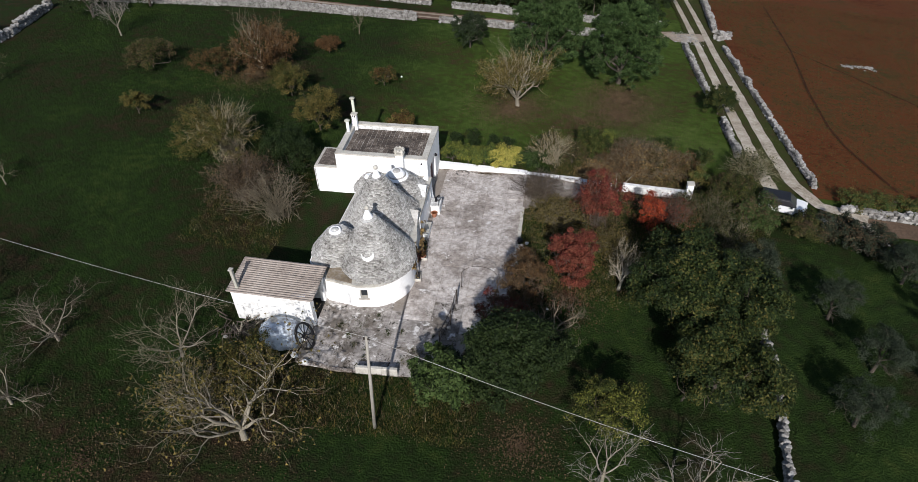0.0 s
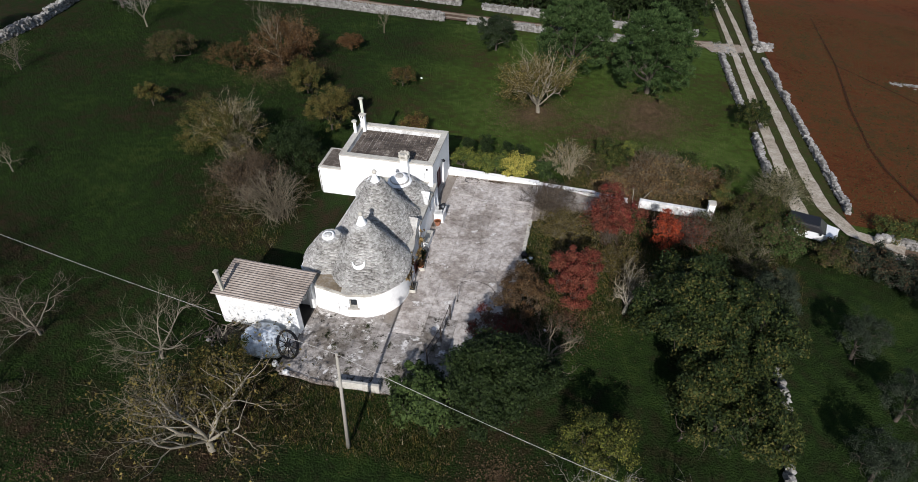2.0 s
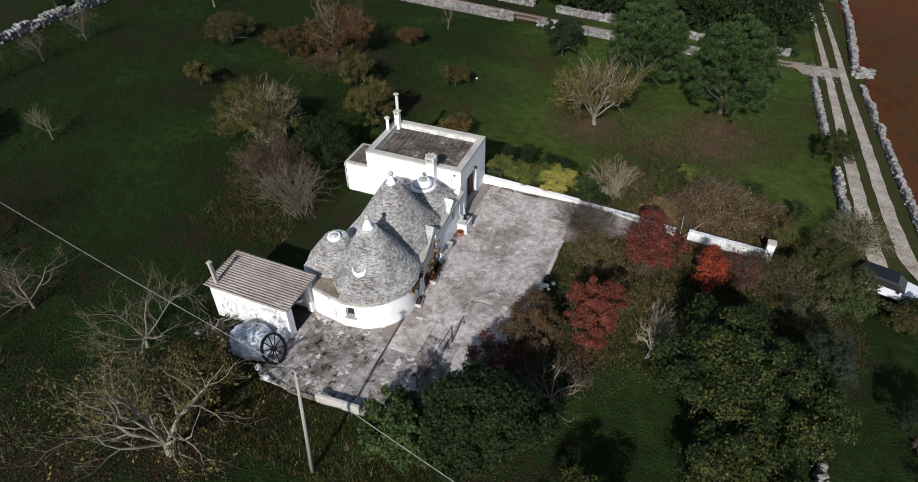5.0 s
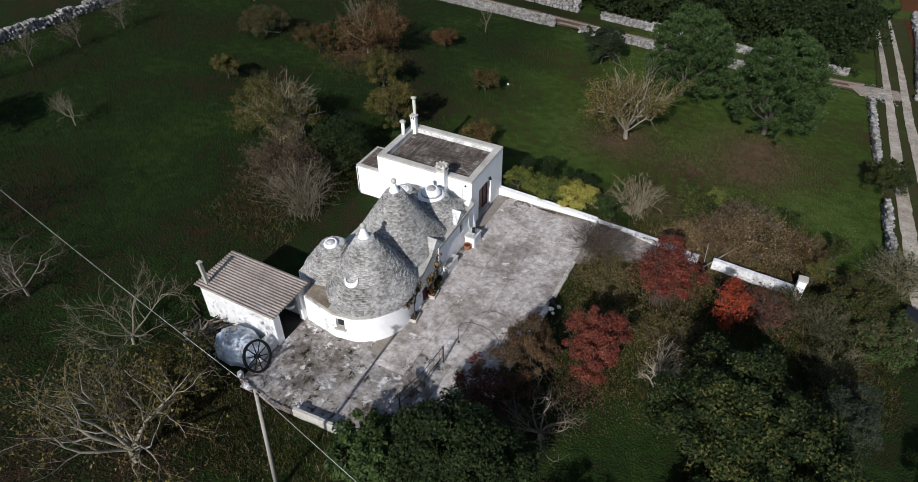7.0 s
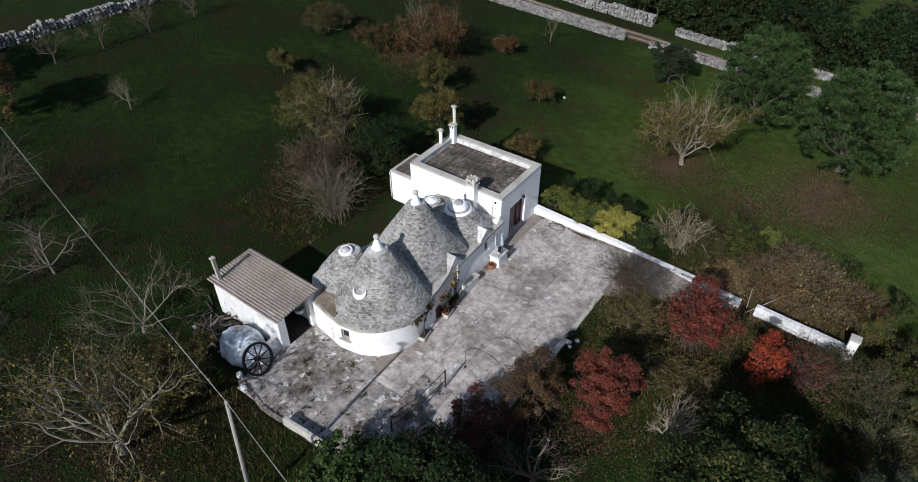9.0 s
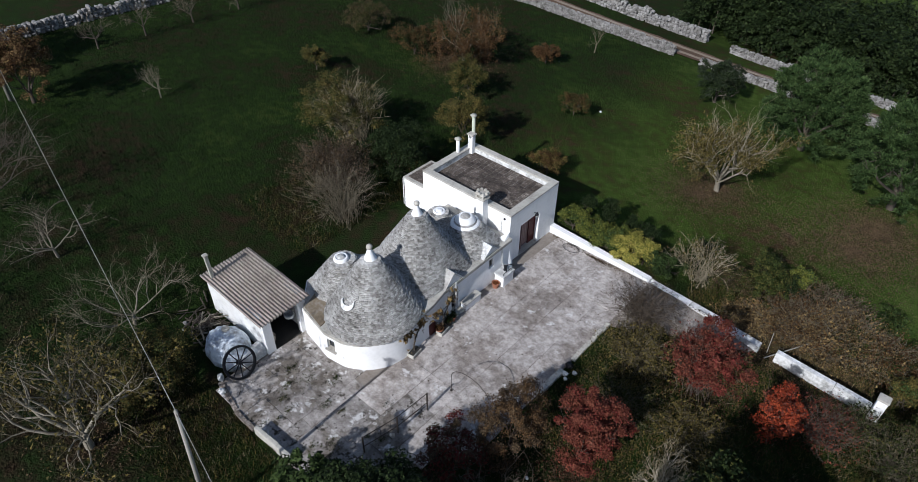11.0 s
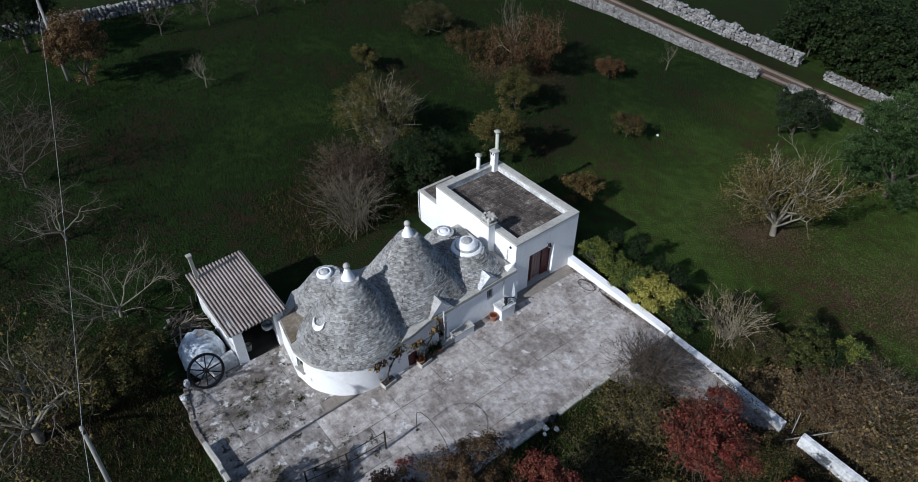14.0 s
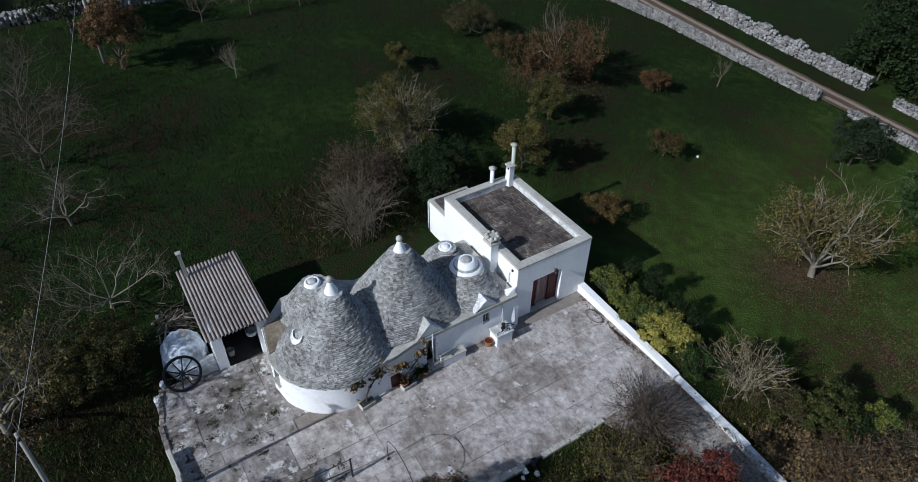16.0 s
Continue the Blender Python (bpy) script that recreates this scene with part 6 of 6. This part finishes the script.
spray("brush", 9.6, -1.4, 1.5, 2.0, 176, "rough weeds and dry stalks", TWIG, 190, 0.011, MUSTARD, 3200, 0.12)
spray("brush", 10.2, -4.6, 1.0, 2.0, 178, "low mat of yellowing weeds", TWIG, 120, 0.009, OAKLEAF, 1300, 0.12)
spray("brush", 13.4, -3.8, 1.3, 1.9, 179, "low tangle of ochre weeds under the red trees", TWIG, 150, 0.010, MUSTARD, 3000, 0.12)
spray("brush", 18.0, 1.0, 1.8, 1.9, 186, "tangle of reddish and bare stems before the white wall", BRTWIG, 150, 0.013, DULLRED, 1500, 0.12)
leafy("laurel_tree", 7.8, -16.9, 5.4, 2.6, 180, "large dense dark evergreen tree", DKLEAF, 26000, 0.23, 0.1, 0.9, 0.16, clumps=130, csize=0.33, shell=0.42)
leafy("fig_bush", 4.3, -18.0, 3.5, 2.0, 181, "broad green-leaved bush beside the yard", MIDLEAF, 6500, 0.28, 0.1, 0.5, 0.1, second=DKLEAF, share=0.25, category="bush", shell=0.35)
leafy("oak_tree", 17.9, -10.8, 6.2, 3.9, 182, "large spreading oak with green and yellowing leaves", OAKLEAF, 34000, 0.23, 0.3, 1.1, 0.24, second=DKLEAF, share=0.68, clumps=190, csize=0.36, shell=0.6)
leafy("oak_tree", 18.5, -15.6, 4.6, 2.9, 183, "broad oak with olive and yellow-brown leaves", OAKLEAF, 18000, 0.23, 0.2, 0.9, 0.18, second=DKLEAF, share=0.4, clumps=115, csize=0.33, shell=0.6)
leafy("olive_tree", 21.9, -7.0, 4.2, 1.6, 184, "grey-green olive tree beside the hedgerow", OLIVELEAF, 9000, 0.16, 0.6, 1.0, 0.14, 0.4)
leafy("yellow_bush", 12.9, -18.8, 3.0, 1.9, 185, "bush with yellow-green leaves in the grass", OAKLEAF, 7000, 0.14, 0.1, 0.4, 0.07, second=LIMELEAF, share=0.4, category="bush")
for _i, (_x, _y) in enumerate(((26.5, -8.2), (27.7, -12.3), (25.4, -16.5), (32.5, -3.6), (33.5, -9.0), (31.5, -15.0), (38.5, -6.5))):
    leafy("olive_tree", _x, _y, 3.0, 1.6, 190 + _i, "grey-green olive tree standing in grass", OLIVELEAF, 6500, 0.13, 0.4, 1.0, 0.10, 0.4, group="olive grove")
leafy("evergreen_bush", 24.8, 21.8, 3.1, 1.8, 200, "round green bush growing on the track wall", OAKLEAF, 8000, second=DKLEAF, share=0.4, low=-0.2, trunk=0.3, thick=0.08, category="bush", shell=0.4, wobble=0.5)
for _i, (_x, _y, _rr, _hh) in enumerate(((21.0, 1.4, 1.9, 2.3), (21.8, -1.6, 1.7, 2.2), (19.2, 2.4, 1.4, 1.7), (22.2, -4.2, 1.4, 2.4))):
    spray("bare_shrub", _x, _y, _hh, _rr, 490 + _i, "half-bare grey-brown shrub with thin stems", TWIG, 130, 0.011, OAKLEAF, 1600, 0.12, group="bare hedgerow shrubs")
spray("reeds", 25.0, 8.2, 2.8, 2.1, 201, "clump of pale dry reeds", STRAW, 340, 0.014, OAKLEAF, 1200, 0.16)
for _i, (_x, _y, _rr, _hh, _l) in enumerate(((22.6, 3.2, 1.7, 2.4, OAKLEAF), (23.2, 5.0, 1.8, 2.4, OAKLEAF), (24.0, 1.2, 1.9, 2.4, MIDLEAF), (29.4, 0.9, 1.8, 1.9, OLIVELEAF), (31.4, -0.6, 2.0, 2.2, OLIVELEAF), (27.4, 1.0, 1.6, 1.6, OAKLEAF))):
    leafy("hedgerow_shrub", _x, _y, _hh, _rr, 205 + _i, "tangled olive-green hedgerow shrub", _l, 6000, 0.17, 0.1, 0.4, 0.08, second=BROWNLEAF, share=0.25, category="bush", group="hedgerow")
for _i, _x in enumerate((32.6, 34.4, 36.4, 38.6, 41.0)):
    leafy("hedge_shrub", _x, 5.9, 1.3, 1.3, 220 + _i, "yellow-green hedge along the field's edge", MUSTARD, 2800, 0.16, 0.05, 0.3, 0.05, second=MIDLEAF, share=0.5, category="bush", group="field hedge")
leafy("pine_tree", 15.3, 27.2, 9.0, 4.5, 230, "umbrella pine with dense rounded green crown", PINELEAF, 36000, 0.36, -0.9, 1.4, 0.26, 0.26, shell=0.7, clumps=420, csize=0.26, spiky=True, wobble=0.35)
leafy("pine_tree", 7.3, 31.0, 8.4, 4.2, 231, "umbrella pine with dense rounded green crown", PINELEAF, 36000, 0.36, -1.0, 1.2, 0.26, 0.26, shell=0.7, clumps=400, csize=0.26, spiky=True, wobble=0.35)
leafy("evergreen_bush", -1.6, 33.3, 3.9, 2.2, 232, "round dark grey-green tree in the meadow", OLIVELEAF, 10000, 0.2, 0.4, 0.8, 0.12, second=DKLEAF, share=0.5)
bare_tree("sapling", -15.0, 33.6, 2.7, 1.1, 233, "thin young sapling with grey twigs", 1.0, 0.09, TWIG, TWIG, limbs=4, kids=3)
leafy("autumn_tree", -37.0, -11.6, 5.6, 2.7, 234, "tree in orange-brown autumn leaf", RUSSETLEAF, 9000, 0.2, 0.2, 0.9, 0.14, second=VINELEAF, share=0.3)
leafy("evergreen_tree", -45.5, -14.0, 7.0, 3.8, 235, "tall dark evergreen tree at the wall", DKLEAF, 14000, 0.24, 0.8, 1.5, 0.2)
for _i, (_x, _y) in enumerate(((-47, 33), (-46, 29.5), (-53, 16), (-54, -24), (-42, 35))):
    leafy("evergreen_tree", _x, _y, 4.5, 2.8, 240 + _i, "dark evergreen tree at the meadow's edge", DKLEAF, 4000, 0.24, 0.4, 1.2, 0.16, group="edge trees")

# woods beyond the earth track
_rng = np.random.default_rng(300)
_pts, _ways = [], []
_trunks = []
for _k in range(80):
    _x, _y = _rng.uniform(-18, 24), _rng.uniform(53, 72)
    if _k < 34:
        _x, _y = -12 + _k * 1.0, _rng.uniform(51.5, 53.5)
    _h, _rad = _rng.uniform(4.5, 7.5), _rng.uniform(2.0, 3.2)
    _g = gz(_x, _y)
    _c, _w = crown_points(_rng, _h, _rad, -1.2, 36, 62, 0.42)
    _pts.append(_c + np.array([_x, _y, _g]))
    _ways.append(_w)
    _trunks.append((_x, _y, _g - 0.2, _x, _y, _g + _h * 0.5, 0.12, 0.06))
_wood = thing("woodland", 4, 60, gz(4, 60), 0, "dark evergreen wood beyond the earth track", "woodland", kind="stuff")
_off = np.array([4, 60, gz(4, 60)])
part("crown", leaves("crown", np.concatenate(_pts) - _off, 0.34, 0.22, DKLEAF, _rng, outward=np.concatenate(_ways)), DKLEAF, _wood, kind="stuff")
_t = np.array(_trunks)
_t[:, 0:3] -= _off
_t[:, 3:6] -= _off
part("trunk_mass", tubes("trunk_mass", _t, BARK, 5), BARK, _wood, kind="stuff")

_rng = np.random.default_rng(400)


def on_ground(x, y):
    return np.array([gz(a, b) + (noise.noise((a * 0.35, b * 0.35, 3)) + 0.5 * noise.noise((a * 1.3, b * 1.3, 3))) * 0.09 for a, b in zip(x, y)])


def clear(x, y):
    """Where grass grows: outside house, yard and tracks."""
    yard_in = (x > -9.3) & (x < 7.2) & (y > -17.0) & (y < 4.6)
    track = (x > 25.0) & (x < 30.6) & (y > 3)
    fieldy = (x > 29.8) & (y > 5.5)
    north = (y > 40.0) & (y < 46)
    return ~(yard_in | track | fieldy | north)


_n = 300000
_x = _rng.uniform(-50, 40, _n)
_y = -30 + 76 * _rng.uniform(0, 1, _n)
_ok = clear(_x, _y)
_x, _y = _x[_ok], _y[_ok]
_z = on_ground(_x, _y)
_a = _rng.uniform(0, 6.28, len(_x))
_hh = _rng.uniform(0.03, 0.11, len(_x))
_hh *= np.where(_x < -6, 1.9, 1.0)
_wd = _rng.uniform(0.012, 0.045, len(_x))
_le = _rng.normal(0, 0.08, (len(_x), 2))
_v = np.stack([np.stack([_x - np.cos(_a) * _wd, _y - np.sin(_a) * _wd, _z - 0.02], 1), np.stack([_x + np.cos(_a) * _wd, _y + np.sin(_a) * _wd, _z - 0.02], 1), np.stack([_x + _le[:, 0], _y + _le[:, 1], _z + _hh], 1)], 1).reshape(-1, 3)
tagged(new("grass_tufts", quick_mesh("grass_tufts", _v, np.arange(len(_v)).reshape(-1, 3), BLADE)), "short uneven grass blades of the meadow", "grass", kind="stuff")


def weeds(name, zones, n, material, label, tall=0.4):
    """Rough uneven weeds: leaning blades in loose clusters over boxes of the plan."""
    xs, ys = [], []
    for x0, x1, y0, y1, k in zones:
        m_ = int(n * k / 9)
        cx_, cy_ = _rng.uniform(x0, x1, m_), _rng.uniform(y0, y1, m_)
        xs.append((cx_[:, None] + _rng.normal(0, 0.16, (m_, 9))).ravel())
        ys.append((cy_[:, None] + _rng.normal(0, 0.16, (m_, 9))).ravel())
    x, y = np.concatenate(xs), np.concatenate(ys)
    ok = clear(x, y)
    x, y = x[ok], y[ok]
    z = on_ground(x, y)
    a, hh, wd = _rng.uniform(0, 6.28, len(x)), _rng.uniform(0.3, 1.0, len(x)) ** 1.5 * tall, _rng.uniform(0.006, 0.018, len(x))
    le = _rng.normal(0, 0.45, (len(x), 2)) * hh[:, None]
    v = np.stack([np.stack([x - np.cos(a) * wd, y - np.sin(a) * wd, z - 0.02], 1), np.stack([x + np.cos(a) * wd, y + np.sin(a) * wd, z - 0.02], 1), np.stack([x + le[:, 0], y + le[:, 1], z + hh], 1)], 1).reshape(-1, 3)
    tagged(new(name, quick_mesh(name, v, np.arange(len(v)).reshape(-1, 3), material)), label, "weeds", kind="stuff")


ROUGH = [(7.3, 21, -9, 4, 0.34), (9, 21, 4.9, 11, 0.26), (-9, 6, -21, -17.1, 0.16), (20, 25, -4, 9, 0.12), (-16, -9.4, -8, 6, 0.12)]
weeds("rough_weeds", ROUGH, 70000, OAKLEAF, "rough green weeds at the edges of the yard", 0.32)
weeds("ochre_weeds", ROUGH, 30000, MUSTARD, "yellowing weeds at the edges of the yard", 0.34)
weeds("dry_weeds", ROUGH, 36000, BROWNLEAF, "dry brown weeds at the edges of the yard", 0.3)
weeds("dry_stalks", ROUGH, 4000, STRAW, "pale dry stalks among the weeds", 0.4)
weeds("meadow_tussocks", [(-50, 25, -30, 40, 1.0)], 30000, BLADE, "longer grass tussocks in the meadow", 0.22)


def litter(name, spots, n, material, size, label):
    x, y = [], []
    for cx_, cy_, r_, k_ in spots:
        m_ = int(n * k_)
        d_ = np.abs(_rng.normal(0, 0.55, m_)) * r_
        a_ = _rng.uniform(0, 6.28, m_)
        x.append(cx_ + d_ * np.cos(a_))
        y.append(cy_ + d_ * np.sin(a_))
    x, y = np.concatenate(x), np.concatenate(y)
    ok = clear(x, y)
    x, y = x[ok], y[ok]
    c = np.stack([x, y, on_ground(x, y) + 0.05], 1)
    tagged(new(name, leaves(name, c, size, size * 0.7, material, _rng, up=1.2)), label, "fallen leaves", kind="stuff")


litter("fallen_leaves", [(5.1, 19, 5, 0.16), (15.5, 24, 6, 0.16), (-21.6, 20, 5, 0.14), (-5, -22, 6, 0.05), (13, 0, 4, 0.1), (10.5, -9, 4, 0.08), (8.5, -20.5, 3, 0.07), (16, 7, 5, 0.15), (12, 2.5, 2.4, 0.12), (14.5, 5.5, 2.5, 0.2), (16.5, 6.5, 4, 0.3), (11, 17, 5, 0.06), (15.5, 22.5, 5, 0.3), (15, 19, 7, 0.4), (4.5, 17, 5, 0.2), (-21.6, 19, 4, 0.2), (-12, -25, 6, 0.07)], 40000, BROWNLEAF, 0.10, "brown fallen leaves scattered under the trees")
litter("fallen_leaves", [(14.2, 6.2, 2.6, 0.4), (17.2, 6.6, 3.0, 0.4), (16, 9, 3.2, 0.3)], 7000, VINELEAF, 0.11, "ochre and orange-brown leaves fallen round the brambles")
litter("fallen_leaves", [(10, -3, 4, 0.35), (9, 1.6, 3, 0.2), (13.5, 2.2, 3, 0.25), (11, -6.5, 3, 0.2), (14.5, -4.5, 3, 0.2)], 8000, MUSTARD, 0.10, "ochre fallen leaves and weeds in the rough grass")
litter("fallen_leaves", [(12.4, -1, 3, 0.3), (16.2, -0.6, 2.6, 0.3), (10.6, -9, 3, 0.4)], 1600, REDLEAF, 0.075, "red fallen leaves scattered under the trees")
_n = 60000
_x, _y = _rng.uniform(31, 75, _n), _rng.uniform(7, 75, _n)
_c = np.stack([_x, _y, np.array([gz(a, b) for a, b in zip(_x, _y)]) + 0.23], 1)
tagged(new("field_weeds", leaves("field_weeds", _c, 0.12, 0.08, OAKLEAF, _rng, up=0.6)), "sparse low weeds over the red field", "weeds", kind="stuff")
_x = np.concatenate([_rng.uniform(0.3, 13, 700), _rng.uniform(-4, 7, 160), _rng.normal(3.8, 0.5, 260)])
_y = np.concatenate([4.2 - np.abs(_rng.normal(0, 0.22, 700)), _rng.uniform(-16.5, 4, 160), 4.05 - np.abs(_rng.normal(0, 0.12, 260))])
_ok = ~((_x < 0.9) & (_y < 4.0) & (_y > -12.3)) & ~((_x < 0.9) & (_x > -8.6) & (_y > -14) & (_y < 4.0))
_x, _y = _x[_ok], _y[_ok]
_c = np.stack([_x, _y, np.array([max(patio_z(b), gz(a, b)) for a, b in zip(_x, _y)]) + 0.045], 1)
tagged(new("fallen_leaves", leaves("fallen_leaves", _c, 0.09, 0.06, BROWNLEAF, _rng, up=1.5)), "dry brown leaves blown along the low wall", "fallen leaves", kind="stuff")

_cl = _rng.uniform((-4.2, -16.6), (4.4, -11.8), (30, 2))
_cl = _cl[~((_cl[:, 0] < 0.9) & (_cl[:, 1] > -12.2))]
_sz = _rng.uniform(0.05, 0.22, len(_cl))
_q = _rng.integers(0, len(_cl), 1300)
_d = _rng.normal(0, 1, (1300, 2)) * _sz[_q][:, None] * np.array([1.0, 1.5])
_c = np.concatenate([_cl[_q] + _d, (patio_z(0) - 0.028 * (_cl[_q, 1] + _d[:, 1]) + _rng.uniform(0.01, 0.07, 1300))[:, None]], 1)
tagged(new("yard_moss", leaves("yard_moss", _c, 0.07, 0.045, OAKLEAF, _rng, up=0.8)), "dark moss and small weeds in the cracks of the yard", "moss", kind="stuff")


# ---- pieces of pavements and roofs ----
_r = random.Random(900)


def inside(x, y, poly):
    c = False
    for (x0, y0), (x1, y1) in zip(poly, poly[1:] + poly[:1]):
        if (y0 > y) != (y1 > y) and x < (x1 - x0) * (y - y0) / (y1 - y0) + x0:
            c = not c
    return c


# yard slabs, cast in strips that run along the house
_strips = [(-6.6, -4.3), (-4.3, -2.2), (-2.2, 0.0), (0.0, 0.72), (0.72, 2.5), (2.5, 4.3), (4.3, 5.8), (5.8, 7.08)]
for _xa, _xb in _strips:
    _y = -16.9
    while _y < 4.3:
        _l = _r.uniform(1.3, 3.4)
        _yb = min(_y + _l, 4.3)
        _cx, _cy = (_xa + _xb) / 2, (_y + _yb) / 2
        if inside(_cx, _cy, yard_poly) and not (_cx < 0.5 and _yb > -10.2):
            s = Shape()
            _g = 0.004
            _p = [(_xa + _g + _r.uniform(0, .02), _y + _g), (_xb - _g - _r.uniform(0, .02), _y + _g + _r.uniform(0, .02)), (_xb - _g, _yb - _g), (_xa + _g, _yb - _g - _r.uniform(0, .03))]
            _dz = _r.uniform(-0.008, 0.008)
            s.rings([[(x - _cx, y - _cy, patio_z(y) - patio_z(_cy) - 0.08) for x, y in _p], [(x - _cx, y - _cy, patio_z(y) - patio_z(_cy) - 0.008 + _dz) for x, y in _p],
                     [((x - _cx) * 0.994, (y - _cy) * 0.994, patio_z(y) - patio_z(_cy) + _dz) for x, y in _p]])
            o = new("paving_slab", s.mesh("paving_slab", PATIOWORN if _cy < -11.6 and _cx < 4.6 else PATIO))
            o.parent = yard
            o.location = (_cx, _cy, patio_z(_cy))
        _y = _yb

# roof terrace paving in rows
_tile = Shape().box(-0.5, 0.5, -0.5, 0.5, 0, 0.03, 0.0).mesh("roof_tile", DECK)
_x = -CW + 0.46
while _x < -0.48:
    _wd = 0.355
    _y = 0.46 + _r.uniform(-0.15, 0.0)
    while _y < CD - 0.5:
        _l = _r.uniform(0.26, 0.42)
        _y0, _y1 = max(_y, 0.45), min(_y + _l, CD - 0.45)
        if _y1 - _y0 > 0.06:
            o = new("roof_tile", _tile)
            o.parent = deck
            o.matrix_basis = Matrix.LocRotScale((_x + _wd / 2, (_y0 + _y1) / 2, ROOF - 0.005), Euler((_r.uniform(-0.015, 0.015), _r.uniform(-0.015, 0.015), _r.uniform(-0.02, 0.02))), (_wd - 0.042, _y1 - _y0 - 0.038, _r.uniform(0.7, 1.2)))
        _y += _l
    _x += _wd
